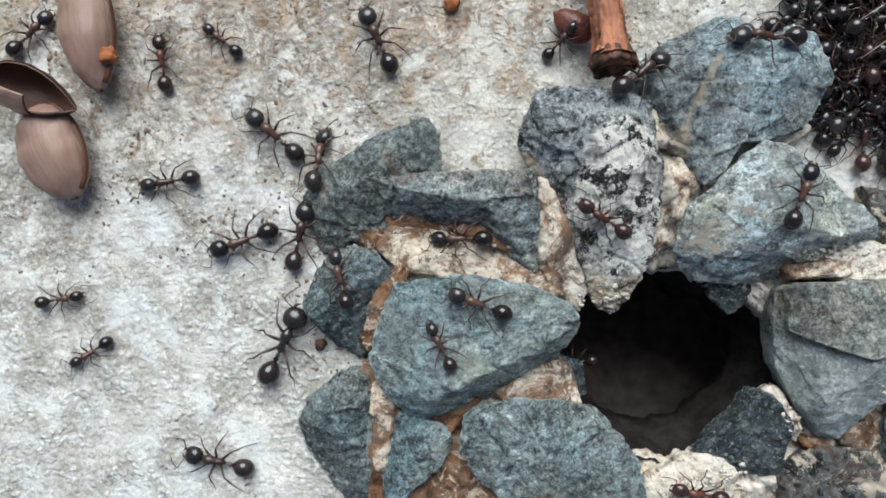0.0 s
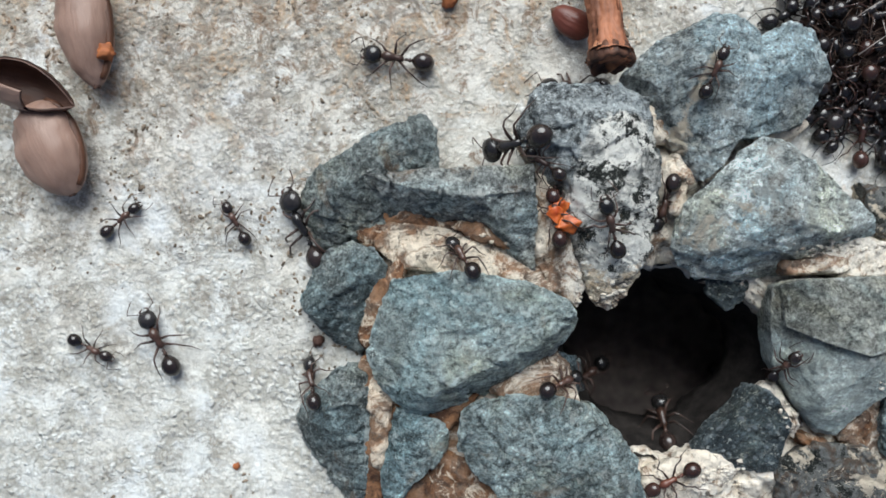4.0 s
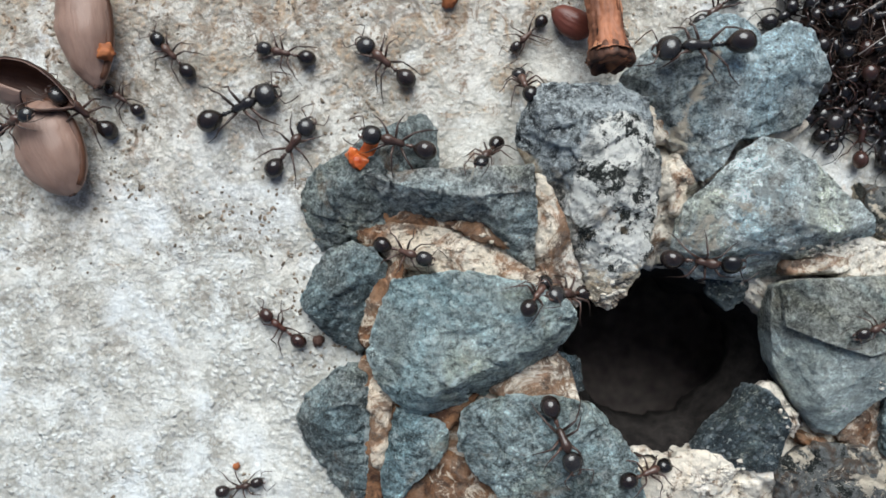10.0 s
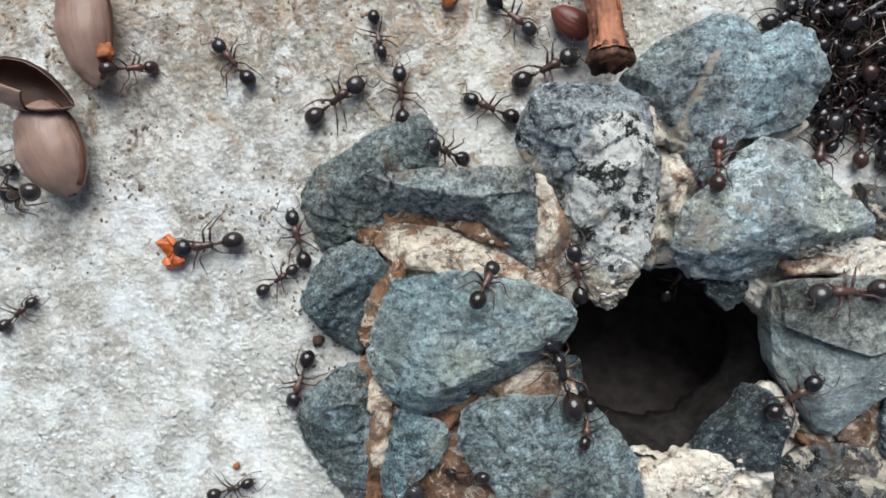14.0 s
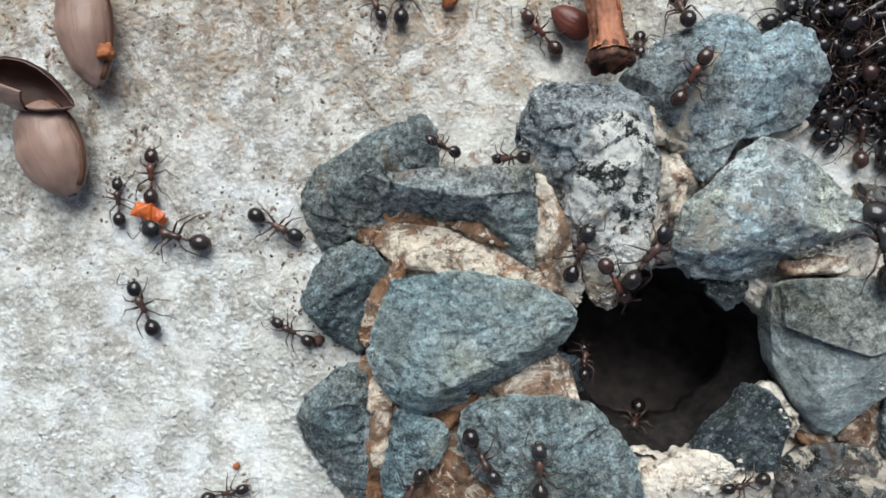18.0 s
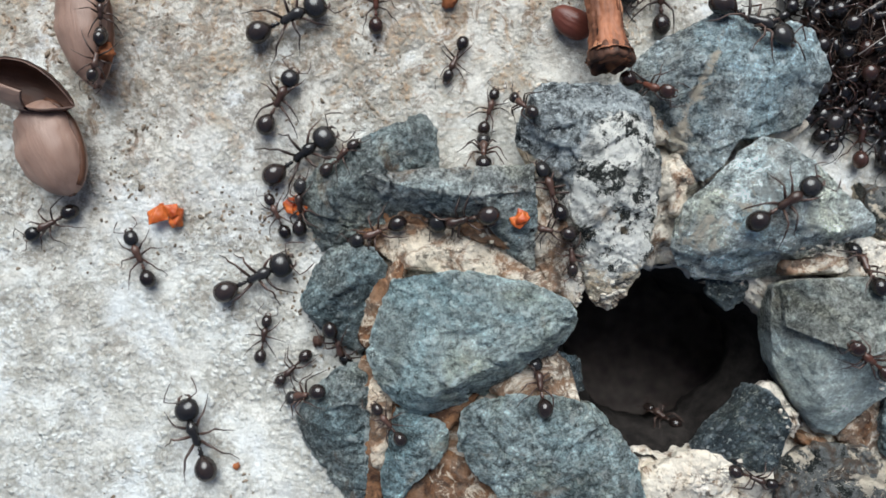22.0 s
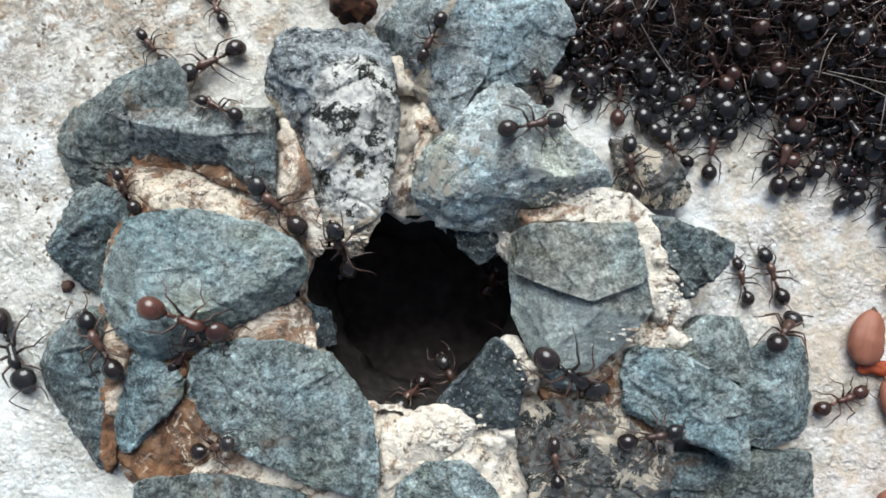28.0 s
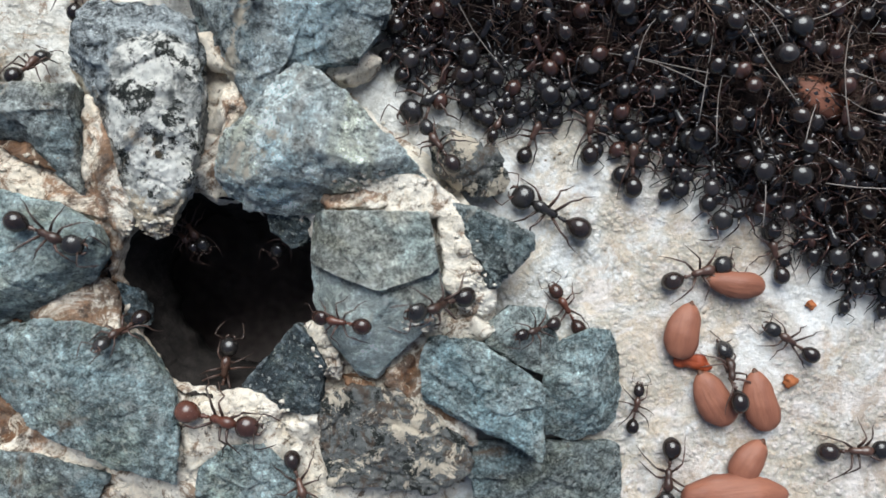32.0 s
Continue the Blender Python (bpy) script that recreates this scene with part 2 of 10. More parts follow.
def granite_material(name, white, oval=None, flakes=0.0):
    """White rock with black crystals; oval: the middle and half widths of the white heart in the plan, outside it a grey rind and clinging clay, metres."""
    n = Nodes(name)
    mid, fine, grain = n.noise(330, 7, 0.78, 0.25), n.noise(1150, 5, 0.8), n.noise(2200, 5, 0.85)
    c = n.mix(n.ramp(n.noise(200, 5, 0.7, 0.5), (0.5 - white, 0.0), (0.60 - white, 1.0)), (0.16, 0.165, 0.16), (0.80, 0.785, 0.73))
    c = n.mix(n.ramp(mid, (0.525, 0.0), (0.555, 1.0)), c, (0.022, 0.025, 0.022))
    c = n.mix(n.ramp(fine, (0.58, 0.0), (0.63, 0.8)), c, (0.05, 0.052, 0.048))
    c = n.mix(n.ramp(grain, (0.56, 0.0), (0.68, 0.6)), c, (0.74, 0.72, 0.66))
    c = n.mix(n.ramp(grain, (0.32, 0.8), (0.42, 0.0)), c, (0.05, 0.05, 0.045))
    c = n.mix(n.ramp(n.noise(130, 4, 0.7), (0.60, 0.0), (0.72, 0.6)), c, (0.42, 0.27, 0.14))
    if flakes:
        c = n.mix(n.ramp(n.noise(330, 6, 0.8, 0.6), (0.42, 0.8), (0.48, 0.0)), c, (0.10, 0.062, 0.04))
        c = n.mix(n.ramp(n.noise(240, 6, 0.78, 0.5), (0.535, 0.0), (0.56, flakes)), c, (0.66, 0.57, 0.45))
    if oval:
        cx, cy, wide, tall = oval
        axis = n.add("ShaderNodeSeparateXYZ", Vector=n.coord)
        x, y = axis.outputs["X"], axis.outputs["Y"]
        ragged = n.noise(260, 6, 0.75, 0.4)
        u, v = n.math("DIVIDE", n.math("SUBTRACT", x, cx), wide), n.math("DIVIDE", n.math("SUBTRACT", y, cy), tall)
        out = n.math("ADD", n.math("ADD", n.math("MULTIPLY", u, u), n.math("MULTIPLY", v, v)), n.math("MULTIPLY", ragged, 2.4))
        rind = n.mix(n.ramp(n.noise(520, 6, 0.78, 0.4), (0.42, 0.0), (0.58, 1.0)), (0.03, 0.031, 0.031), (0.27, 0.275, 0.27))
        rind = n.mix(n.ramp(grain, (0.54, 0.0), (0.64, 0.9)), rind, (0.46, 0.46, 0.44))
        rind = n.mix(n.ramp(grain, (0.36, 0.9), (0.45, 0.0)), rind, (0.02, 0.02, 0.02))
        # bluish towards the top, brown along the sides
        rind = n.mix(n.ramp(n.math("ADD", n.math("MULTIPLY", y, 60.0), ragged), (0.92, 0.0), (1.3, 0.85)), n.mix(1.0, rind, (1.05, 0.97, 0.88), "MULTIPLY"), n.mix(1.0, rind, (1.75, 1.9, 2.0), "MULTIPLY"))
        c = n.mix(n.ramp(n.math("MULTIPLY", out, 0.25), (0.52, 0.0), (0.57, 1.0)), c, rind)
        lime = n.mix(n.ramp(fine, (0.4, 0.0), (0.62, 1.0)), (0.72, 0.64, 0.51), (0.44, 0.32, 0.21))
        # clay clings along the western foot and at the nest's mouth
        slant = n.math("ADD", x, n.math("MULTIPLY", y, 0.30))
        edge = n.math("ADD", n.math("MULTIPLY", n.math("SUBTRACT", 0.0127, slant), 210.0), n.math("ADD", ragged, n.math("MULTIPLY", n.math("MINIMUM", n.math("SUBTRACT", 0.0095, y), 0.0), 300.0)))
        c = n.mix(n.ramp(edge, (0.44, 0.0), (0.54, 1.0)), c, lime)
        mouth = n.math("ADD", n.math("MULTIPLY", n.math("SUBTRACT", -0.0020, y), 80.0), n.math("ADD", n.math("MULTIPLY", n.noise(420, 6, 0.8), 1.5), -0.25))
        c = n.mix(n.ramp(mouth, (0.50, 0.0), (0.60, 0.9)), c, lime)
    return n.finish(c, 0.8, ((mid, 1.0, 0.0012), (fine, 0.6, 0.0004), (grain, 0.8, 0.0002)), 0.3)


def clay_material(name, rust, fade=-3.6):
    """Dried clay; rust: how far iron has stained it, with painted shade in the gaps, fade: how that changes eastwards,
    per metre.
    """
    n = Nodes(name)
    big, mid, grain = n.noise(110, 4, 0.6, 0.6), n.noise(380, 6, 0.7, 0.5), n.noise(1700, 5, 0.75)
    across = n.add("ShaderNodeSeparateXYZ", Vector=n.coord)
    pale = n.math("ADD", n.math("MULTIPLY", across.outputs["X"], 6.0), big)
    c = n.mix(n.ramp(pale, (0.40, 0.0), (0.80, 1.0)), (0.70, 0.595, 0.47), (0.74, 0.69, 0.61))
    c = n.mix(n.ramp(mid, (0.50, 0.0), (0.64, 0.7)), c, (0.80, 0.71, 0.58))
    # rust and umber washes, strongest on the western side
    rusty = n.math("ADD", n.noise(130, 6, 0.75, 1.2), n.math("MULTIPLY", across.outputs["X"], fade))
    c = n.mix(n.ramp(rusty, (0.52 - rust, 0.0), (0.61 - rust, 0.85), (0.75 - rust, 1.0)), c, n.mix(n.ramp(mid, (0.42, 0.0), (0.58, 1.0)), (0.27, 0.135, 0.07), (0.075, 0.038, 0.024)))
    c = n.mix(n.ramp(n.noise(420, 6, 0.8, 0.8), (0.545, 0.0), (0.60, 0.85)), c, (0.66, 0.56, 0.44))
    c = n.mix(n.ramp(n.noise(300, 7, 0.8, 1.0), (0.53, 0.0), (0.60, 0.85)), c, n.mix(grain, (0.30, 0.17, 0.095), (0.10, 0.06, 0.04)))
    c = n.mix(n.ramp(n.noise(760, 5, 0.75), (0.57, 0.0), (0.65, 0.8)), c, (0.06, 0.045, 0.037))
    c = n.mix(0.5, c, n.ramp(grain, (0.34, 0.5), (0.56, 1.0)), "MULTIPLY")
    return n.finish(c, 0.9, ((big, 0.8, 0.0015), (mid, 0.8, 0.0009), (grain, 0.5, 0.00025)), 0.2)


def soil_material(name, dark, light):
    n = Nodes(name)
    mid, grain = n.noise(420, 5, 0.7), n.noise(2200, 4, 0.8)
    c = n.mix(n.ramp(mid, (0.35, 0.0), (0.68, 1.0)), dark, light)
    return n.finish(c, 0.95, ((mid, 0.8, 0.0008), (grain, 0.6, 0.0003)), 0.1)


def chitin_material(name, colour, rough=0.28):
    n = Nodes(name)
    grain, mid = n.noise(2600, 3, 0.6), n.noise(500, 3)
    tint = n.mix(n.ramp(mid, (0.35, 0.0), (0.7, 1.0)), colour, tuple(min(1, v * 1.9 + 0.004) for v in colour))
    hue = n.add("ShaderNodeHueSaturation", Color=tint, Value=n.math("ADD", n.math("MULTIPLY", n.random(), 0.9), 0.6))
    r = n.ramp(grain, (0.3, rough * 0.8), (0.7, rough * 1.5))
    return n.finish(hue.outputs[0], r, ((grain, 0.2, 0.00003),), 0.6)


def seed_material(name, colour, dark, rough=0.5):
    n = Nodes(name)
    wave = n.add("ShaderNodeTexNoise", Scale=260.0, Detail=4.0)
    stretch = n.add("ShaderNodeMapping", Vector=n.coord)
    stretch.inputs["Scale"].default_value = (0.3, 3.4, 3.4)
    n.put(wave.inputs["Vector"], stretch.outputs[0])
    c = n.mix(n.ramp(wave.outputs["Fac"], (0.35, 0.0), (0.65, 1.0)), colour, dark)
    c = n.mix(n.ramp(n.noise(220, 4), (0.5, 0.0), (0.75, 0.5)), c, tuple(v * 0.5 for v in dark))
    return n.finish(c, rough, ((wave.outputs["Fac"], 0.6, 0.0004), (n.noise(1800, 3), 0.35, 0.00008)), 0.35)


PLASTER = plaster_material()
STONE = {
    "slate": slate_material("blue_slate", (0.140, 0.182, 0.184), (0.325, 0.400, 0.403), 0.4, 0.4, 0.6),
    "slate_grey": slate_material("grey_slate", (0.18, 0.192, 0.185), (0.40, 0.42, 0.402), 0.8, 0.6, 0.55),
    "slate_veined": slate_material("veined_slate", (0.24, 0.277, 0.284), (0.54, 0.600, 0.608), 0.4, 0.55, 1.0, (0.916, -0.401, 0.01766, 0.0222)),
    "slate_green": slate_material("green_grey_slate", (0.183, 0.217, 0.213), (0.402, 0.458, 0.444), 0.5, 0.6, 0.5),
    "slate_split": slate_material("split_slate", (0.20, 0.217, 0.207), (0.43, 0.452, 0.43), 0.35, 0.5, 0.5, None, 0.9, (-0.287, -0.958, -0.0018)),
    "slate_pale": slate_material("pale_slate", (0.285, 0.350, 0.345), (0.425, 0.502, 0.490), 0.2, 0.5, 0.4, None, 0.65),
    "slate_chalk": slate_material("chalky_slate", (0.285, 0.325, 0.323), (0.62, 0.680, 0.668), 0.3, 1.0, 1.3),
    "slate_dark": slate_material("dark_slate", (0.100, 0.119, 0.118), (0.260, 0.300, 0.295), 0.7, 0.4, 0.5),
    "slate_wet": slate_material("blue_black_slate", (0.030, 0.043, 0.050), (0.105, 0.135, 0.150), 0.2, 0.2, 0.2),
    "granite": granite_material("speckled_granite", 0.12, (0.0180, 0.0055, 0.0052, 0.0086)),
    "granite_dark": granite_material("dark_granite", -0.2, None, 0.9),
}
CLAY = clay_material("cream_clay", 0.055)
TAN = clay_material("tan_clay", 0.10, -1.0)
# rust stain, darkened further to carry the shade of the gaps
RUST_SHADE = clay_material("rusty_shaded_clay", 0.22, -2.0)
# throat soil near black: the shade inside the hole is put into its colour
SHAFT = soil_material("shaded_throat_soil", (0.014, 0.012, 0.0115), (0.042, 0.036, 0.033))
# chamber soil made paler, to lift the depth that hardly any light reaches
CHAMBER = soil_material("lifted_chamber_soil", (0.13, 0.105, 0.098), (0.27, 0.225, 0.205))
GRIT = soil_material("brown_grit", (0.10, 0.078, 0.06), (0.40, 0.31, 0.23))
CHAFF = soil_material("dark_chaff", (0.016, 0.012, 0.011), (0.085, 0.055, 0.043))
BRISTLE = soil_material("brown_bristle", (0.036, 0.023, 0.019), (0.17, 0.115, 0.092))
BLACK = chitin_material("black_chitin", (0.0125, 0.0080, 0.0070), 0.09)
MATT = chitin_material("matt_black_chitin", (0.0115, 0.0100, 0.0098), 0.15)
DUSTY = chitin_material("dusty_chitin", (0.0145, 0.0115, 0.0115), 0.14)
UMBER = chitin_material("umber_chitin", (0.042, 0.020, 0.014), 0.3)
BROWN = chitin_material("dark_brown_chitin", (0.028, 0.012, 0.009), 0.16)
RUST = chitin_material("rust_chitin", (0.06, 0.019, 0.011), 0.3)
AMBER = chitin_material("amber_chitin", (0.048, 0.018, 0.012), 0.2)
LEGS = chitin_material("leg_chitin", (0.036, 0.018, 0.013), 0.4)
TAUPE = seed_material("taupe_husk", (0.32, 0.205, 0.16), (0.265, 0.16, 0.122), 0.42)
HUSK = seed_material("brown_husk", (0.105, 0.055, 0.040), (0.066, 0.032, 0.023), 0.55)
RIM = seed_material("rust_husk_rim", (0.12, 0.05, 0.027), (0.07, 0.03, 0.018), 0.5)
REDSEED = seed_material("red_brown_seed", (0.275, 0.108, 0.066), (0.20, 0.073, 0.046), 0.55)
WINE = seed_material("wine_red_seed", (0.135, 0.040, 0.028), (0.112, 0.032, 0.022), 0.35)
SEED_COAT = seed_material("red_seed_coat", (0.34, 0.07, 0.025), (0.22, 0.04, 0.016), 0.5)
BARK = seed_material("red_bark", (0.42, 0.165, 0.085), (0.13, 0.048, 0.026), 0.6)
PALE_BARK = seed_material("pale_bark", (0.56, 0.27, 0.15), (0.30, 0.12, 0.06), 0.6)
PITH = seed_material("dark_pith", (0.13, 0.055, 0.032), (0.036, 0.017, 0.012), 0.6)
PULP = seed_material("orange_pulp", (0.60, 0.155, 0.035), (0.40, 0.06, 0.015), 0.3)
DULL_PULP = seed_material("dry_pulp", (0.42, 0.14, 0.05), (0.26, 0.08, 0.03), 0.7)
STRAW = seed_material("grey_straw", (0.36, 0.31, 0.28), (0.20, 0.16, 0.14), 0.5)


# ---- mesh helpers ----
def mesh_of(name, verts, faces, material, smooth=True):
    me = bpy.data.meshes.new(name)
    me.from_pydata(verts, [], faces)
    me.materials.append(material)
    me.polygons.foreach_set("use_smooth", [smooth] * len(me.polygons))
    me.update()
    return me


def loft(sections, sides=12, close=True):
    """Verts and faces of a skin round sections (x, y, z, half width, half height) that run along x."""
    verts, faces = [], []
    for x, y, z, w, h in sections:
        for k in range(sides):
            a = 2 * math.pi * k / sides
            verts.append((x, y + w * math.cos(a), z + h * math.sin(a)))
    for s in range(len(sections) - 1):
        for k in range(sides):
            a, b = s * sides + k, s * sides + (k + 1) % sides
            faces.append((a, b, b + sides, a + sides))
    if close:
        faces.append(tuple(range(sides - 1, -1, -1)))
        faces.append(tuple(len(verts) - sides + k for k in range(sides)))
    return verts, faces


def tube(points, sides=6):
    """Verts and faces of a tube along points (x, y, z, radius)."""
    verts, faces = [], []
    n = len(points)
    for i, p in enumerate(points):
        a, b = Vector(points[max(0, i - 1)][:3]), Vector(points[min(n - 1, i + 1)][:3])
        d = (b - a).normalized()
        u = d.cross(Vector((0, 0, 1)) if abs(d.z) < 0.9 else Vector((1, 0, 0))).normalized()
        v = d.cross(u)
        for k in range(sides):
            t = 2 * math.pi * k / sides
            verts.append(tuple(Vector(p[:3]) + p[3] * (math.cos(t) * u + math.sin(t) * v)))
    for s in range(n - 1):
        for k in range(sides):
            a, b = s * sides + k, s * sides + (k + 1) % sides
            faces.append((a, b, b + sides, a + sides))
    faces.append(tuple(range(sides - 1, -1, -1)))
    faces.append(tuple(len(verts) - sides + k for k in range(sides)))
    return verts, faces


def joined(*pieces):
    verts, faces = [], []
    for v, f in pieces:
        o = len(verts)
        verts += v
        faces += [tuple(i + o for i in q) for q in f]
    return verts, faces


def part(name, data, parent, label="", at=(0, 0, 0)):
    """Links a mesh as a part under a thing or a part."""
    ob = new(name, data)
    ob.parent = parent
    ob.location = at
    return tagged(ob, label)


def wobble(x, y, z, scale):
    return noise.noise(Vector((x, y, z)) * scale)


# ---- ground, nest shaft and clay ring ----
SOLIDS = []       # meshes on which the ants walk: (verts, faces)


def hole_radius(a):
    return 10.6 + 1.0 * math.cos(2 * a + 0.5) + 0.8 * math.sin(3 * a + 1.0) + 0.9 * wobble(math.cos(a), math.sin(a), 3.0, 3.0) + 0.5 * wobble(math.cos(a), math.sin(a), 8.0, 9.0)


def rings(radii_of, height, count):
    """A polar sheet round the hole; radii_of(a) lists the radii at an angle, height(x, y, r, a, i) gives z; mm."""
    verts, faces, n = [], [], 0
    for k in range(count):
        a = 2 * math.pi * k / count
        radii = radii_of(a)
        n = len(radii)
        for i, r in enumerate(radii):
            x, y = HOLE[0] + r * math.cos(a), HOLE[1] + r * math.sin(a)
            verts.append((x * MM, y * MM, height(x, y, r, a, i) * MM))
    for k in range(count):
        o, q = k * n, (k + 1) % count * n
        for i in range(n - 1):
            faces.append((o + i, o + i + 1, q + i + 1, q + i))
    return verts, faces


def ground_z(x, y, r, a, i):
    if r > 140:
        return 0.0
    return 0.35 * wobble(x, y, 0, 0.09) + 0.22 * wobble(x, y, 3, 0.45) + 0.12 * wobble(x, y, 7, 1.3)


far = [150 * 1.6 ** k for k in range(1, 17)]
verts, faces = rings(lambda a: [hole_radius(a) + 1.5] + [13.5 + 0.75 * i for i in range(1, 168)] + far, ground_z, 300)
ground = tagged(new("ground", mesh_of("ground", verts, faces, PLASTER)), "off-white weathered plaster ground with grey speckles and tan stains", "ground", kind="structure")
SOLIDS.append((verts, faces))


def shaft_radii(a):
    """Down the narrowing throat of the hole, out along the roof of the chamber below, and back to the middle of its floor."""
    throat = hole_radius(a)
    r = [throat * k + 0.7 * wobble(math.cos(a) * 6, math.sin(a) * 6, i * 2.0, 0.5) * (i > 0) for i, k in enumerate((1.12, 1.08, 1.02, 0.96, 0.91, 0.88))]
    return r + [throat + k for k in (6, 13, 20, 24, 24)] + [20, 15, 10, 5, 0.01]


SHAFT_DEPTHS = (2, 0, -2.5, -5, -7.5, -9.5, -12, -15, -20, -26, -32, -34, -35, -36, -36, -36)
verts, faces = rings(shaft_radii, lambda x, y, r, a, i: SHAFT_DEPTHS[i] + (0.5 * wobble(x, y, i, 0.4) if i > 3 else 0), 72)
shaft = tagged(new("nest_shaft", mesh_of("nest_shaft", verts, faces, SHAFT)), "soil shaft of an ant nest with painted shade, and its paler chamber", "nest hole", kind="structure")
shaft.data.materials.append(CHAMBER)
# painted shade down the throat, the lifted tone from the chamber roof on
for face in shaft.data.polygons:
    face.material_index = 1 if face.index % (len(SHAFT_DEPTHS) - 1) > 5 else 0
SOLIDS.append((verts, faces))


# lumps of clay pressed in between the stones: x, y, top, radius in mm
LUMPS = ((49.2, -5.3, 7.6, 3.0), (51.1, -2.9, 6.8, 2.2), (48.3, -14.5, 6.4, 2.2), (51.7, -14.0, 6.4, 1.8), (30.1, -23.7, 4.6, 4.5), (44.2, -18.5, 5.4, 2.2), (39.0, -0.9, 5.4, 3.2), (43.6, -0.2, 6.6, 2.6), (-2.7, -0.5, 3.6, 3.0), (4.6, 0.1, 4.0, 3.0), (8.8, -14.3, 4.6, 2.6), (25.4, 7.8, 6.0, 1.8), (-7.5, -20.6, 3.4, 2.6), (11.4, 0.1, 5.4, 1.6), (35.2, -18.1, 5.4, 1.6), (35.4, -24.0, 4.6, 1.6), (56.3, -14.1, 5.6, 1.6), (-7.3, -25.6, 2.6, 2.4), (-7.6, -28.6, 2.2, 2.4))


def clay_edge(a):
    d = (math.degrees(a) - 132) / 20
    return 31.0 + 4.5 * math.cos(a - radians(205)) + 6.0 * max(0.0, math.cos(a - radians(290))) + 1.2 * math.sin(5 * a) - 7.0 * math.exp(-d * d)


def clay_radii(a):
    inner, outer = hole_radius(a) * 1.06, clay_edge(a)
    return [inner + 0.3] + [inner + (outer - inner) * i / 70 for i in range(71)]


def clay_z(x, y, r, a, i):
    inner, outer = hole_radius(a) * 1.06, clay_edge(a)
    f = (r - inner) / (outer - inner)
    if i == 0:
        return -3.0
    z = 3.9 * (1 - f ** 2.6) * min(1.0, 0.45 + 4 * f) - 0.6
    for lx, ly, top, radius in LUMPS:
        u, v = x + 1.6 * wobble(x, y, 21, 0.45), y + 1.6 * wobble(x, y, 33, 0.45)
        d2 = ((u - lx) ** 2 + (v - ly) ** 2) / radius ** 2
        if d2 < 6:
            z += max(0.0, top - 0.6 - z) * math.exp(-0.7 * d2)
    return z + (1 - f) * (1.5 * wobble(x, y, 5, 0.2) - 1.2 * max(0.0, 0.16 - abs(wobble(x, y, 11, 0.3))) * 5 + 0.7 * wobble(x, y, 9, 0.7)) + 0.3 * wobble(x, y, 2, 2.0)


verts, faces = rings(clay_radii, clay_z, 260)
clay = tagged(new("clay_bank", mesh_of("clay_bank", verts, faces, CLAY)), "cream and rust clay bank packed round the nest entrance", "clay bank", kind="structure")
SOLIDS.append((verts, faces))


# ---- stones of the ring ----
def chipped_hull(corners, rng):
    """A block between corners, tapering to its buried foot, with chips knocked off; mm."""
    bm = bmesh.new()
    cx = sum(p[0] for p in corners) / len(corners)
    cy = sum(p[1] for p in corners) / len(corners)
    for x, y, z in corners:
        bm.verts.new((x, y, z))
        bm.verts.new((cx + (x - cx) * 0.86, cy + (y - cy) * 0.86, min(z - 1.5, z * 0.35 - 0.8)))
    hull = bmesh.ops.convex_hull(bm, input=bm.verts[:])
    bmesh.ops.delete(bm, geom=[g for g in hull["geom_interior"] if isinstance(g, bmesh.types.BMVert)], context="VERTS")
    for _ in range(7):
        a, up = rng.uniform(0, 2 * math.pi), rng.uniform(0.25, 1.1)
        n = Vector((math.cos(a), math.sin(a), up)).normalized()
        top = max(bm.verts, key=lambda v: v.co.dot(n)).co.copy()
        cut = bmesh.ops.bisect_plane(bm, geom=bm.verts[:] + bm.edges[:] + bm.faces[:], plane_co=top - n * rng.uniform(0.12, 0.5), plane_no=n, clear_outer=True)
        edges = [g for g in cut["geom_cut"] if isinstance(g, bmesh.types.BMEdge)]
        if edges:
            bmesh.ops.holes_fill(bm, edges=edges)
    bmesh.ops.triangulate(bm, faces=bm.faces[:])
    return bm


def facet(p, scale, tilt):
    """The offset of a point on a rock that breaks into flat tilted chips; mm."""
    centre = noise.voronoi(p * scale)[1][0]
    lean = noise.cell_vector(centre * 17.3) - Vector((0.5, 0.5, 0.5))
    return tilt * max(-0.7, min(0.7, (p * scale - centre).dot(lean) * 2)) / scale * 0.5


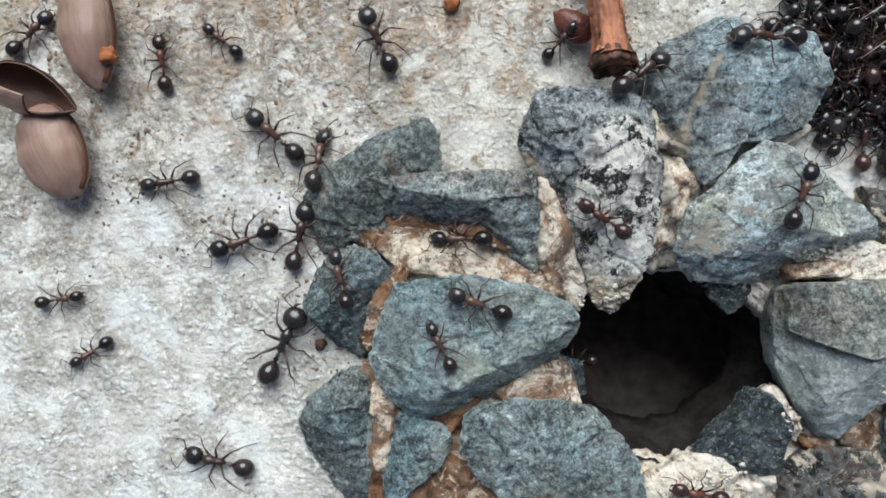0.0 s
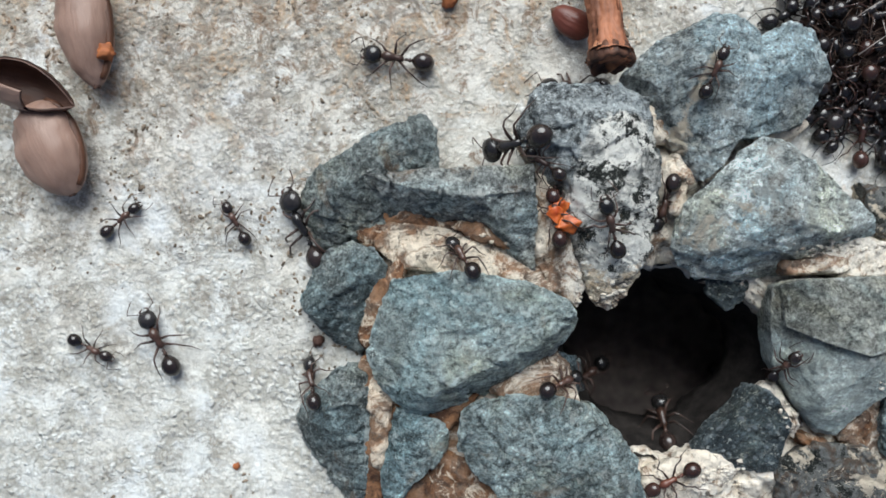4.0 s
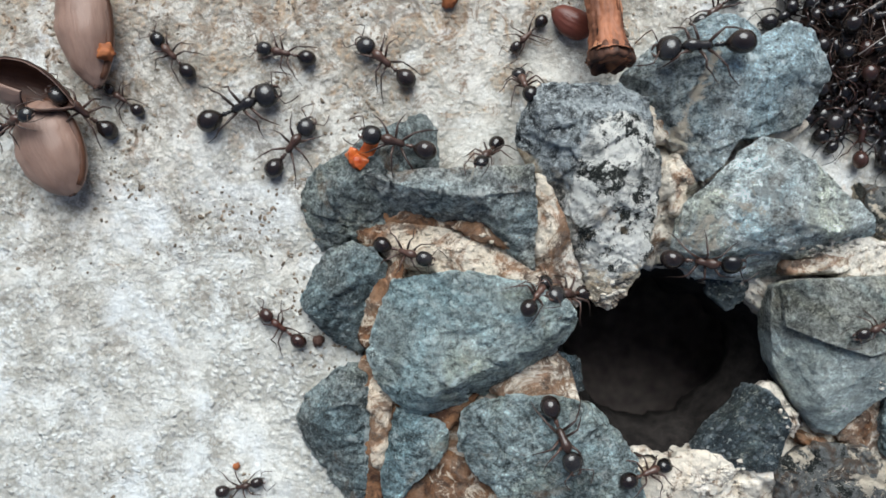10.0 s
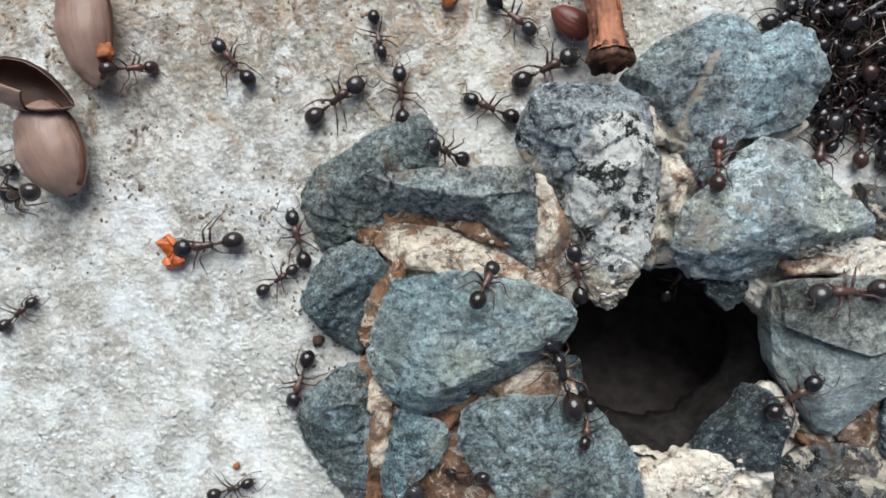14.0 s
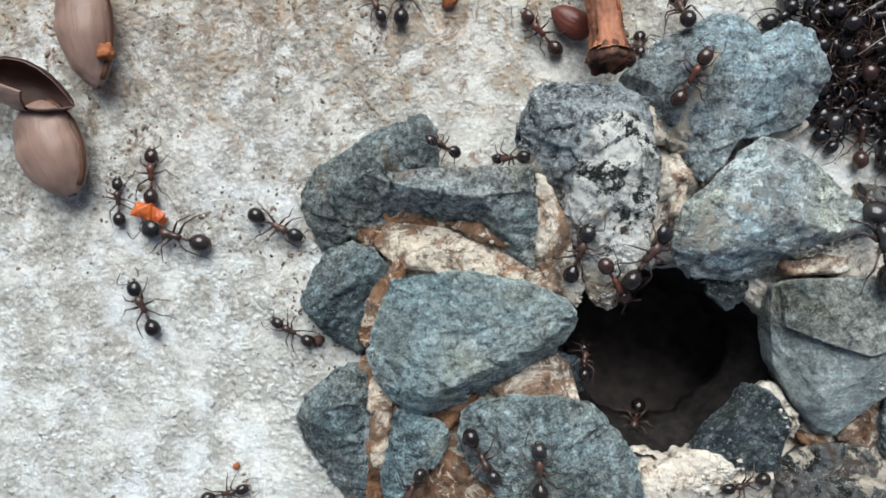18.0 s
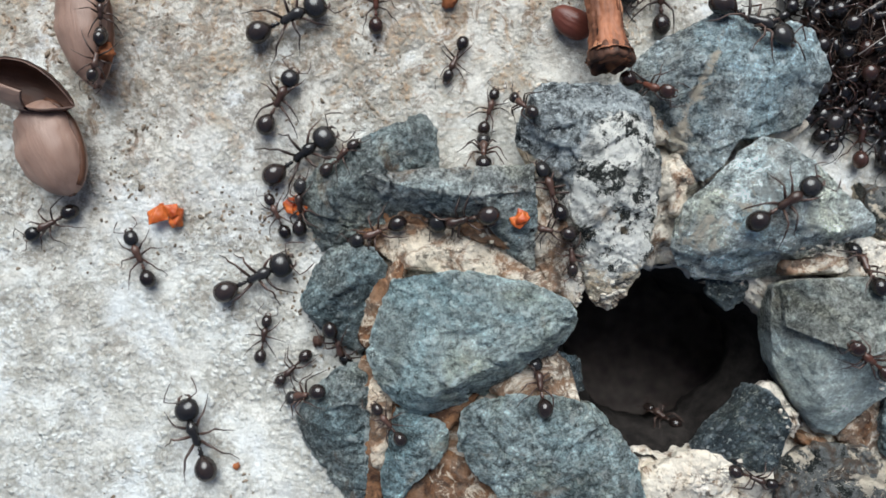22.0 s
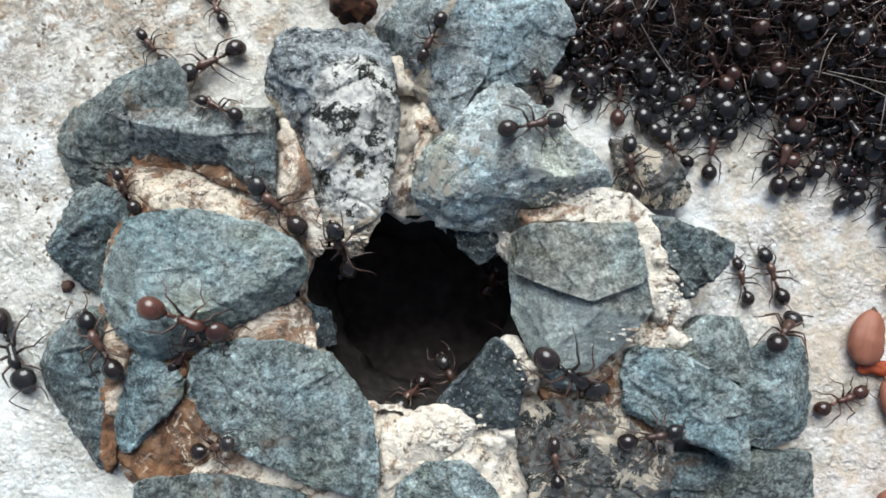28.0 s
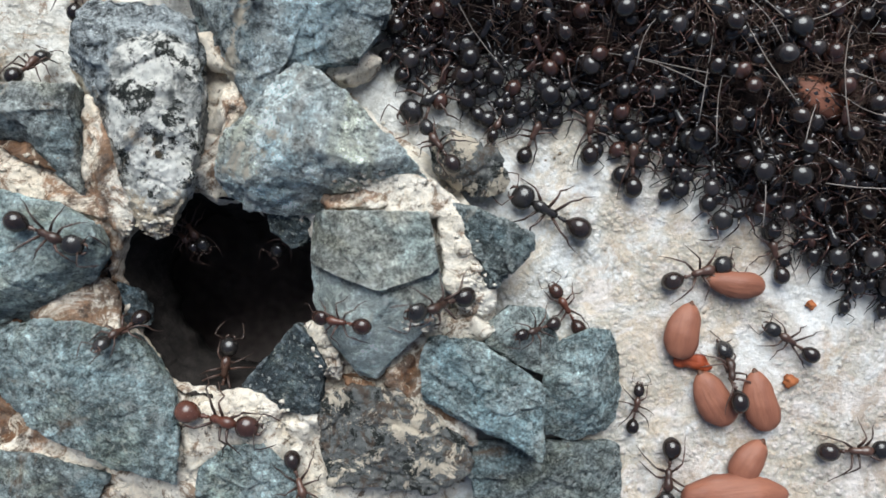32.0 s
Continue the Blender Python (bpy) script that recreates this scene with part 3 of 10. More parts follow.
def stone(index, material, hulls):
    rng = random.Random(index)
    bm = bmesh.new()
    for corners in hulls:
        block = chipped_hull(corners, rng)
        me = bpy.data.meshes.new("block")
        block.to_mesh(me)
        block.free()
        bm.from_mesh(me)
        bpy.data.meshes.remove(me)
    for limit in (6.0, 3.0, 1.5, 0.75, 0.42, 0.28):
        long = [e for e in bm.edges if e.calc_length() > limit]
        bmesh.ops.subdivide_edges(bm, edges=long, cuts=1)
        bmesh.ops.triangulate(bm, faces=[f for f in bm.faces if len(f.verts) > 3])
    bm.normal_update()
    o = 31.0 * index
    rough = {"slate_split": 0.5, "slate_green": 0.5, "slate_dark": 0.9, "granite": 1.2, "granite_dark": 1.2}.get(material, 0.9)
    moves = []
    for v in bm.verts:
        x, y, z = v.co
        p = Vector((x + o, y, z))
        crack = max(0.0, 0.09 - abs(wobble(x + o, y, z, 0.2))) * 2.5
        d = 0.22 * wobble(x + o, y, z, 0.22) - crack + facet(p, 0.2, 0.17) + facet(p + Vector((9, 4, 2)), 0.75, 0.15) + 0.14 * wobble(x + o, y, z, 0.9) + 0.13 * wobble(x, y + o, z, 2.0) + 0.11 * abs(wobble(x, y, z + o, 3.4))
        moves.append(v.co + v.normal * d * rough)
    for v, co in zip(bm.verts, moves):
        v.co = co * MM
    me = bpy.data.meshes.new("stone")
    bm.to_mesh(me)
    bm.verts.index_update()
    SOLIDS.append(([tuple(v.co) for v in bm.verts], [tuple(v.index for v in f.verts) for f in bm.faces]))
    bm.free()
    me.materials.append(STONE[material])
    me.polygons.foreach_set("use_smooth", [True] * len(me.polygons))
    return new("stone", me)


STONE_LABELS = {
    "slate": "blue-grey broken slate stone set in the clay ring",
    "slate_grey": "grey shelf-shaped stone with a dusty top and broken front",
    "slate_pale": "pale blue-grey broken stone on the nest ring",
    "slate_chalk": "peaked blue-grey stone mottled with white crystals",
    "slate_dark": "dark grey-blue angular stone at the nest ring",
    "slate_veined": "large blue-grey stone with a cream clay-filled crack",
    "slate_green": "rusty grey-green stone bedded in lime",
    "slate_split": "grey-green squared stone beside the nest hole",
    "slate_wet": "dark blue-black stone at the rim of the hole",
    "granite": "grey stone with a white and black speckled face",
    "granite_dark": "dark speckled stone crusted with cream clay",
}
stone_count = 0


def set_stone(kind, *blocks):
    """One stone of the ring, from one or two blocks, each between its top corners; mm."""
    global stone_count
    tagged(stone(stone_count, kind, blocks), STONE_LABELS[kind], "stone", "stones round the nest entrance")
    stone_count += 1


# low dark stone at the far left of the ring, peaked at its back
set_stone("slate_dark", [(-2.3, 14.7, 5.0), (-0.8, 12.7, 4.0), (-0.7, 8.8, 3.4), (-4.7, 9.3, 5.6), (-7.9, 8.1, 5.4), (-8.8, 12.0, 3.4), (-13.9, 8.8, 1.8), (-16.2, 6.4, 0.8), (-16.2, 4.7, 0.5), (-14.1, -0.4, 0.2), (-11.5, 0.6, 1.4), (-8.3, 1.7, 2.4), (-5.2, 2.6, 2.6), (-11.7, 5.9, 4.0)])
# shelf that leans on it, its broken front in the shade
set_stone("slate_grey", [(-8.7, 8.0, 5.6), (-4.9, 8.3, 6.4), (4.4, 8.5, 6.8), (9.4, 9.0, 7.0), (9.5, 6.0, 7.3), (3.8, 5.5, 7.4), (-2.5, 6.3, 7.0), (-5.5, 7.0, 6.5), (-7.1, 4.6, 3.2), (-1.5, 3.8, 3.0), (2.8, 3.4, 2.8), (5.9, 1.4, 2.6), (10.1, 2.6, 3.0)],
          [(4.5, 8.3, 6.6), (9.4, 9.0, 7.0), (9.6, 6.2, 7.3), (3.8, 5.6, 7.2), (9.9, -2.4, 4.0), (8.7, -2.6, 2.8), (5.2, 1.5, 2.6), (9.7, 2.5, 6.0)])
# small ridged stone under the shelf
set_stone("slate_dark", [(-12.5, 0.1, 2.8), (-9.7, 1.0, 3.4), (-7.5, 0.2, 4.0), (-5.8, -1.7, 4.4), (-10.2, -3.7, 5.6), (-14.4, -7.0, 3.4), (-16.1, -5.5, 1.4), (-14.6, -2.4, 1.8), (-9.1, -12.1, 0.8), (-11.7, -10.9, 0.4), (-8.3, -7.7, 1.8), (-7.7, -4.2, 3.0)])
# pale wedge that points at the hole
set_stone("slate_pale", [(-5.5, -3.0, 6.8), (-2.5, -2.5, 7.6), (2.7, -2.2, 8.0), (8.9, -3.1, 8.6), (11.0, -4.1, 8.7), (13.1, -5.1, 8.6), (13.6, -6.2, 8.4), (12.6, -8.3, 8.1), (5.5, -11.4, 8.0), (0.7, -14.0, 7.8), (-1.5, -15.0, 7.4), (-4.7, -6.8, 7.6), (-2.5, -11.7, 7.7), (-7.8, -9.4, 5.4), (-8.3, -11.1, 5.0), (-7.1, -14.1, 4.6), (-3.8, -17.3, 4.0), (-2.3, -18.3, 3.6), (13.7, -8.2, 6.0), (12.1, -10.6, 4.6), (5.3, -15.5, 3.0), (-0.8, -18.9, 2.4)])
# outer slab
set_stone("slate_dark", [(-8.8, -12.2, 3.0), (-11.3, -12.7, 2.8), (-15.0, -15.6, 1.4), (-16.4, -18.6, 0.5), (-16.1, -20.2, 0.3), (-14.2, -23.6, 0.2), (-11.1, -27.6, 0.2), (-9.1, -30.2, 0.2), (-8.0, -29.2, 1.8), (-8.7, -25.2, 2.6), (-10.0, -21.3, 3.4), (-10.4, -18.0, 4.0), (-9.8, -15.0, 4.2), (-8.0, -13.3, 3.4), (-12.8, -17.8, 3.9)])
# small bluish block beside it
set_stone("slate", [(-5.1, -16.9, 3.6), (-2.3, -17.8, 4.2), (0.9, -19.0, 4.4), (0.5, -21.7, 4.0), (-2.9, -25.0, 3.8), (-5.1, -27.5, 2.8), (-6.9, -27.6, 2.4), (-6.6, -21.9, 3.2), (-5.7, -18.8, 3.4), (-3.7, -21.8, 4.7)])
# tall speckled stone
set_stone("granite", [(8.1, 14.0, 4.4), (9.2, 16.4, 5.6), (10.6, 17.7, 6.2), (15.5, 17.7, 6.6), (17.9, 16.4, 6.8), (21.2, 15.9, 6.2), (22.0, 13.6, 6.4), (22.8, 8.3, 6.8), (22.4, 2.5, 6.2), (20.7, -2.8, 5.4), (19.0, -6.2, 4.2), (16.7, -6.6, 4.0), (15.2, -3.5, 4.4), (13.4, 1.3, 5.0), (12.0, 5.5, 5.0), (9.1, 9.2, 4.0), (8.0, 11.6, 4.2), (14.4, 13.0, 8.3), (10.0, 15.0, 7.4), (18.8, 12.4, 8.0), (20.3, 8.1, 8.2), (16.5, 8.1, 8.6), (16.0, 1.3, 7.2)])
# broad two-lobed stone behind, with the crack
set_stone("slate_veined", [(19.1, 18.7, 2.8), (20.8, 20.3, 4.4), (23.6, 22.8, 5.0), (27.5, 24.3, 5.8), (30.3, 24.8, 6.0), (33.0, 23.0, 6.0), (33.3, 18.6, 7.4), (31.3, 12.3, 7.2), (29.0, 8.3, 6.4), (26.7, 6.7, 5.2), (25.7, 9.7, 4.6), (26.0, 14.1, 5.4), (22.7, 15.1, 4.2), (26.7, 19.0, 8.0), (21.7, 17.3, 5.6)],
          [(33.5, 22.6, 5.6), (36.2, 23.7, 6.0), (38.7, 23.1, 5.8), (40.2, 20.9, 5.4), (40.8, 18.6, 5.0), (39.9, 16.0, 4.6), (37.8, 12.8, 4.8), (33.3, 11.8, 6.0), (30.3, 11.3, 6.2), (32.2, 17.3, 7.8), (36.2, 18.7, 7.2)])
# pale peaked stone with a sheer front
set_stone("slate_chalk", [(32.5, 11.6, 8.4), (34.6, 11.0, 9.0), (37.1, 9.1, 8.8), (40.7, 5.6, 8.4), (43.6, 3.0, 8.4), (43.6, 2.0, 7.6), (39.0, 1.8, 9.6), (34.2, 10.1, 9.6), (34.2, 3.2, 10.2), (30.8, 6.9, 9.0), (29.8, 7.5, 7.4), (25.5, 5.4, 6.8), (24.3, 2.9, 6.6), (23.9, 0.1, 5.4), (24.9, -2.0, 4.2), (27.7, -3.4, 3.8), (30.7, -3.3, 3.8), (36.7, -2.8, 3.8), (39.5, -0.6, 4.4), (45.7, 1.0, 4.6), (27.1, -0.4, 7.0), (34.3, 0.1, 7.6)])
# squared stone broken in two levels
set_stone("slate_split", [(36.0, -2.9, 9.4), (45.9, -2.6, 9.6), (47.5, -8.6, 9.8), (42.8, -11.2, 10.1), (36.6, -9.4, 9.3), (48.2, -11.5, 9.0), (45.7, -14.2, 7.6), (41.8, -19.3, 5.4), (39.5, -19.6, 5.0), (37.0, -16.5, 5.8), (34.6, -12.0, 5.6), (34.0, -5.7, 6.0), (34.4, -3.6, 6.2), (38.4, -15.1, 8.2)],
          [(35.9, -2.8, 10.1), (45.9, -2.6, 10.4), (47.3, -8.0, 10.8), (42.6, -10.7, 11.2), (36.2, -8.6, 10.3), (34.6, -7.8, 8.4), (34.4, -3.6, 8.0)])
# flat arrow-shaped stone
set_stone("slate", [(45.9, -17.0, 6.6), (46.5, -15.1, 6.8), (49.2, -14.7, 7.2), (52.0, -15.2, 7.4), (54.1, -17.1, 7.6), (58.3, -19.3, 7.6), (58.8, -26.8, 7.0), (54.5, -24.8, 6.6), (48.9, -22.4, 6.2), (46.2, -21.5, 6.2), (52.3, -18.5, 8.0)])
# rusty grey stone behind it
set_stone("slate_green", [(52.1, -13.8, 5.0), (54.6, -11.4, 5.6), (58.3, -11.5, 5.2), (60.3, -14.8, 4.4), (60.0, -18.9, 4.6), (55.3, -17.3, 5.4), (52.5, -15.6, 5.2), (56.0, -14.1, 6.6)])
# green-grey neighbour
set_stone("slate", [(59.3, -15.1, 4.4), (63.2, -13.4, 4.4), (65.7, -13.6, 3.4), (66.9, -16.4, 2.6), (67.3, -20.6, 2.0), (66.5, -24.3, 1.8), (62.2, -25.6, 2.6), (58.7, -24.7, 3.6), (58.4, -18.9, 5.2), (62.3, -18.5, 5.8), (63.7, -21.5, 4.6)])
# crusted cobble towards the heap
set_stone("granite_dark", [(44.9, 7.5, 4.0), (49.3, 5.8, 4.6), (52.6, 4.8, 3.6), (54.3, 1.7, 2.4), (53.6, 0.1, 1.8), (50.2, -0.5, 2.8), (46.5, 2.0, 4.0), (48.6, 2.5, 5.4)])
# big rounded slab at the near side
set_stone("slate", [(1.8, -17.1, 5.6), (3.9, -15.7, 6.0), (11.5, -15.0, 6.6), (16.0, -16.3, 6.2), (18.6, -19.2, 5.4), (20.4, -22.0, 4.8), (21.2, -25.9, 5.0), (21.4, -31.4, 5.0), (15.3, -30.3, 5.6), (9.4, -28.3, 5.2), (3.9, -24.9, 4.6), (1.7, -21.2, 4.8), (11.9, -21.0, 7.6)])
# dark stone bedded in lime
set_stone("slate_dark", [(47.1, -1.3, 6.0), (52.1, -2.1, 8.0), (56.3, -4.1, 8.6), (56.6, -5.5, 8.6), (53.1, -9.6, 7.0), (51.9, -11.0, 4.0), (51.3, -5.8, 6.0), (47.7, -3.1, 6.0)])
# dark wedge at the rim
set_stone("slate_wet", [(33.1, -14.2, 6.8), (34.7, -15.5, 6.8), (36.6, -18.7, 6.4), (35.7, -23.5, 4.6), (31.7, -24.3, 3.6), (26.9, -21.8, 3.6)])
# crusted stone at the near side
set_stone("granite_dark", [(35.4, -22.8, 5.0), (38.9, -20.3, 6.2), (43.5, -20.3, 6.4), (44.8, -24.2, 6.4), (51.1, -25.3, 5.4), (51.9, -28.3, 5.0), (47.4, -31.0, 4.6), (37.5, -30.9, 4.6), (35.5, -26.9, 4.6)])
# small near stone
set_stone("slate", [(23.3, -30.0, 4.0), (26.2, -27.3, 4.6), (30.3, -26.8, 4.8), (33.3, -29.7, 4.4), (35.8, -33.5, 4.0), (28.9, -37.3, 4.0), (22.8, -34.3, 3.6)])
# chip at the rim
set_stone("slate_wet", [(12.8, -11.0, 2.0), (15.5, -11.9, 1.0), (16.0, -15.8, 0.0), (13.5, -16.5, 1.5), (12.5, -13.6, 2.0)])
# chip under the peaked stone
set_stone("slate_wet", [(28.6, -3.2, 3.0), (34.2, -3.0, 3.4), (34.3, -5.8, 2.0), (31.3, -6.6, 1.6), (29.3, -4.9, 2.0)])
# dark slab under the arrow-shaped stone
set_stone("slate_dark", [(51.4, -25.9, 3.4), (61.4, -26.6, 3.0), (67.4, -25.5, 1.6), (68.3, -30.5, 1.2), (67.1, -35.5, 1.0), (52.9, -36.0, 3.0), (51.6, -30.5, 3.6)])
# dark slab under the near side
set_stone("slate_dark", [(-4.0, -30.5, 3.0), (2.0, -29.3, 3.6), (6.3, -29.3, 4.0), (13.9, -31.5, 3.6), (11.6, -35.8, 3.0), (0.9, -36.3, 2.6), (-4.9, -33.1, 2.0)])
# wedge under the broad stone
set_stone("slate", [(19.4, 17.9, 3.0), (22.1, 16.8, 4.0), (26.4, 15.8, 4.0), (25.9, 12.2, 4.4), (24.0, 11.6, 4.0), (23.0, 14.6, 4.0)])


# ---- clay pressed in between the stones ----
def press_clay(material, corners, spread=1.4):
    """A lump of clay between its top corners, stuck to the bank and spread under the stones beside it; mm."""
    cx, cy = (sum(p[k] for p in corners) / len(corners) for k in (0, 1))
    bm = chipped_hull([(cx + (x - cx) * spread, cy + (y - cy) * spread, z - 0.8) for x, y, z in corners], random.Random(len(SOLIDS)))
    for limit in (3.0, 1.5, 0.8, 0.5):
        bmesh.ops.subdivide_edges(bm, edges=[e for e in bm.edges if e.calc_length() > limit], cuts=1)
        bmesh.ops.triangulate(bm, faces=[f for f in bm.faces if len(f.verts) > 3])
    for _ in range(7):
        bmesh.ops.smooth_vert(bm, verts=bm.verts[:], factor=0.5, use_axis_x=True, use_axis_y=True, use_axis_z=True)
    bm.normal_update()
    moves = [v.co + v.normal * (0.5 * wobble(*v.co, 0.35) + 0.3 * wobble(*v.co, 1.1) + 0.14 * wobble(*v.co, 2.8)) for v in bm.verts]
    for v, co in zip(bm.verts, moves):
        v.co = co * MM
    me = bpy.data.meshes.new("clay_lump")
    bm.to_mesh(me)
    bm.verts.index_update()
    SOLIDS.append(([tuple(v.co) for v in bm.verts], [tuple(v.index for v in f.verts) for f in bm.faces]))
    bm.free()
    me.materials.append(material)
    me.polygons.foreach_set("use_smooth", [True] * len(me.polygons))
    part("clay_lump", me, clay, {RUST_SHADE: "rust-brown clay lump with gap shade in its colour", TAN: "tan clay lump"}.get(material, "cream clay lump"))


# the rusty lumps' dark brown is part rust, part shade painted under the stones
press_clay(RUST_SHADE, [(-6.6, 4.5, 3.6), (-2.3, 4.0, 4.0), (2.8, 3.5, 4.0), (5.6, 1.0, 3.6), (8.6, -2.8, 3.2), (5.9, -1.4, 3.4), (2.8, 1.6, 4.0), (-1.4, 2.5, 4.0), (-5.7, 2.9, 3.6)])
press_clay(RUST_SHADE, [(-8.8, 2.3, 3.2), (-5.7, 2.5, 3.8), (-4.2, 0.1, 3.6), (-5.7, -0.6, 3.4), (-8.2, 0.6, 3.0)])
press_clay(CLAY, [(-3.9, 2.1, 3.8), (2.2, 1.3, 4.4), (7.0, -2.0, 4.2), (12.2, -3.5, 4.2), (9.3, -3.7, 5.0), (4.0, -2.1, 5.0), (-3.2, -1.7, 4.4), (-4.8, -0.2, 4.0), (1.0, -0.5, 5.2)])
press_clay(CLAY, [(9.9, 8.4, 5.8), (11.8, 5.4, 6.2), (13.3, 1.3, 6.0), (15.3, -3.4, 5.0), (14.0, -6.2, 4.0), (11.5, -3.8, 4.6), (10.1, -1.7, 4.8), (9.8, 6.3, 5.8), (11.8, 0.1, 6.2)], 1.12)
press_clay(RUST_SHADE, [(-5.6, -2.2, 4.6), (-4.5, -2.7, 5.0), (-6.2, -5.8, 5.0), (-7.7, -9.5, 4.6), (-8.6, -9.0, 3.6), (-7.9, -4.7, 4.2)])
press_clay(RUST_SHADE, [(-8.2, -13.5, 3.8), (-5.7, -15.0, 4.2), (-5.1, -16.5, 4.0), (-5.7, -19.3, 3.8), (-6.8, -24.4, 3.2), (-7.6, -28.4, 2.4), (-8.5, -25.7, 2.8), (-9.7, -21.3, 3.4), (-10.0, -16.2, 4.0)])
press_clay(CLAY, [(-7.7, -14.9, 4.6), (-5.6, -15.8, 4.4), (-5.9, -18.6, 4.4), (-7.0, -23.6, 3.8), (-7.8, -22.4, 3.6), (-8.0, -17.9, 4.4)])
press_clay(RUST_SHADE, [(-2.3, -17.9, 4.0), (1.0, -15.8, 4.4), (4.6, -14.9, 4.4), (2.8, -16.2, 4.8), (1.0, -18.2, 4.6), (0.4, -19.2, 4.2)])
press_clay(TAN, [(4.6, -15.0, 4.6), (7.2, -13.8, 5.4), (11.8, -10.7, 4.6), (13.2, -12.5, 4.4), (13.1, -15.9, 4.0), (10.5, -16.3, 5.6), (14.6, -17.8, 5.6), (6.9, -15.6, 5.6)], 1.12)
press_clay(RUST_SHADE, [(-5.2, -27.7, 2.6), (0.4, -23.0, 3.6), (4.7, -26.1, 3.6), (5.3, -28.4, 3.2), (-2.7, -30.2, 2.4)])
press_clay(RUST_SHADE, [(34.8, 0.4, 6.6), (38.0, 0.8, 7.0), (41.7, 0.9, 6.8), (41.5, -0.9, 6.4), (35.8, -1.1, 6.0)])
press_clay(CLAY, [(38.6, -1.1, 7.0), (43.0, 1.1, 7.6), (45.3, 0.3, 7.8), (48.3, -1.5, 7.2), (47.1, -2.4, 7.6), (41.9, -2.5, 8.0)])
press_clay(CLAY, [(47.3, -2.8, 7.8), (49.7, -4.1, 7.6), (51.9, -6.9, 7.0), (52.3, -10.5, 6.0), (50.6, -12.0, 5.6), (48.4, -9.2, 7.4)])
press_clay(CLAY, [(33.9, -14.9, 5.6), (35.3, -14.2, 6.4), (38.0, -18.7, 6.0), (37.5, -20.2, 5.4), (36.0, -19.4, 5.6)], 1.12)
press_clay(TAN, [(42.8, -19.8, 4.8), (46.0, -16.2, 5.8), (46.8, -21.9, 5.4), (49.7, -23.5, 5.2), (51.0, -25.3, 4.6), (46.4, -25.4, 4.8), (45.3, -23.1, 5.4)])
press_clay(RUST_SHADE, [(44.7, -16.8, 6.2), (45.7, -18.0, 6.0), (45.9, -20.5, 5.4), (45.7, -22.9, 4.8), (44.0, -21.7, 5.6), (42.4, -20.4, 5.4), (41.8, -19.8, 5.2), (43.1, -18.5, 6.2)], 1.12)
press_clay(RUST_SHADE, [(38.1, -20.1, 5.8), (39.5, -19.8, 5.8), (41.2, -20.2, 5.6), (41.0, -21.2, 5.4), (38.7, -21.1, 5.6), (37.2, -19.3, 5.6)], 1.12)
press_clay(CLAY, [(45.3, -22.6, 5.6), (47.8, -23.0, 5.8), (50.1, -24.6, 5.6), (48.9, -25.9, 5.2), (46.2, -25.2, 5.6), (44.9, -23.8, 5.8)], 1.12)
press_clay(RUST_SHADE, [(35.2, -1.4, 7.2), (35.6, -2.5, 7.8), (38.5, -2.7, 8.4), (41.5, -2.2, 8.4), (42.2, -0.6, 7.8), (38.0, -0.6, 7.6)], 1.12)
press_clay(CLAY, [(34.3, 12.9, 4.2), (35.3, 14.1, 4.6), (37.0, 14.6, 4.6), (39.2, 13.8, 3.6), (38.3, 12.0, 3.4), (35.8, 11.4, 4.4)])
press_clay(RUST_SHADE, [(-0.8, 3.0, 4.6), (6.5, 3.5, 4.8), (7.8, 1.3, 5.0), (8.4, -0.8, 5.2), (6.9, -0.2, 5.4), (4.5, 1.6, 5.4), (1.0, 2.2, 5.2)], 1.12)
press_clay(CLAY, [(21.7, -24.0, 4.4), (25.5, -22.4, 4.8), (28.9, -21.7, 5.0), (31.3, -24.2, 4.8), (29.1, -26.0, 4.8), (24.6, -29.0, 4.6), (22.0, -30.9, 4.2), (25.7, -24.8, 5.8)], 1.12)
press_clay(CLAY, [(19.4, 14.1, 4.7), (22.3, 14.9, 4.9), (26.0, 14.0, 5.3), (25.0, 12.0, 4.7), (22.4, 12.0, 4.5)])
press_clay(CLAY, [(24.9, 10.2, 5.8), (25.9, 9.2, 6.2), (25.9, 6.0, 6.2), (24.6, 3.4, 5.8), (24.1, 6.7, 5.4)], 1.12)
press_clay(CLAY, [(2.8, -29.7, 3.6), (7.6, -26.8, 4.4), (14.1, -29.1, 4.4), (11.8, -30.7, 4.0), (5.2, -31.7, 3.4)])


# ---- seeds, husk, twig and crumbs on the ground ----
from mathutils.bvhtree import BVHTree

all_verts, all_faces = joined(*SOLIDS)
SURFACE = BVHTree.FromPolygons(all_verts, all_faces)


def surface(x, y):
    """Height and normal of what lies under a point, in mm from above."""
    hit = SURFACE.ray_cast(Vector((x * MM, y * MM, 0.05)), Vector((0, 0, -1)))
    return (hit[0].z / MM, hit[1]) if hit[0] else (0.0, Vector((0, 0, 1)))


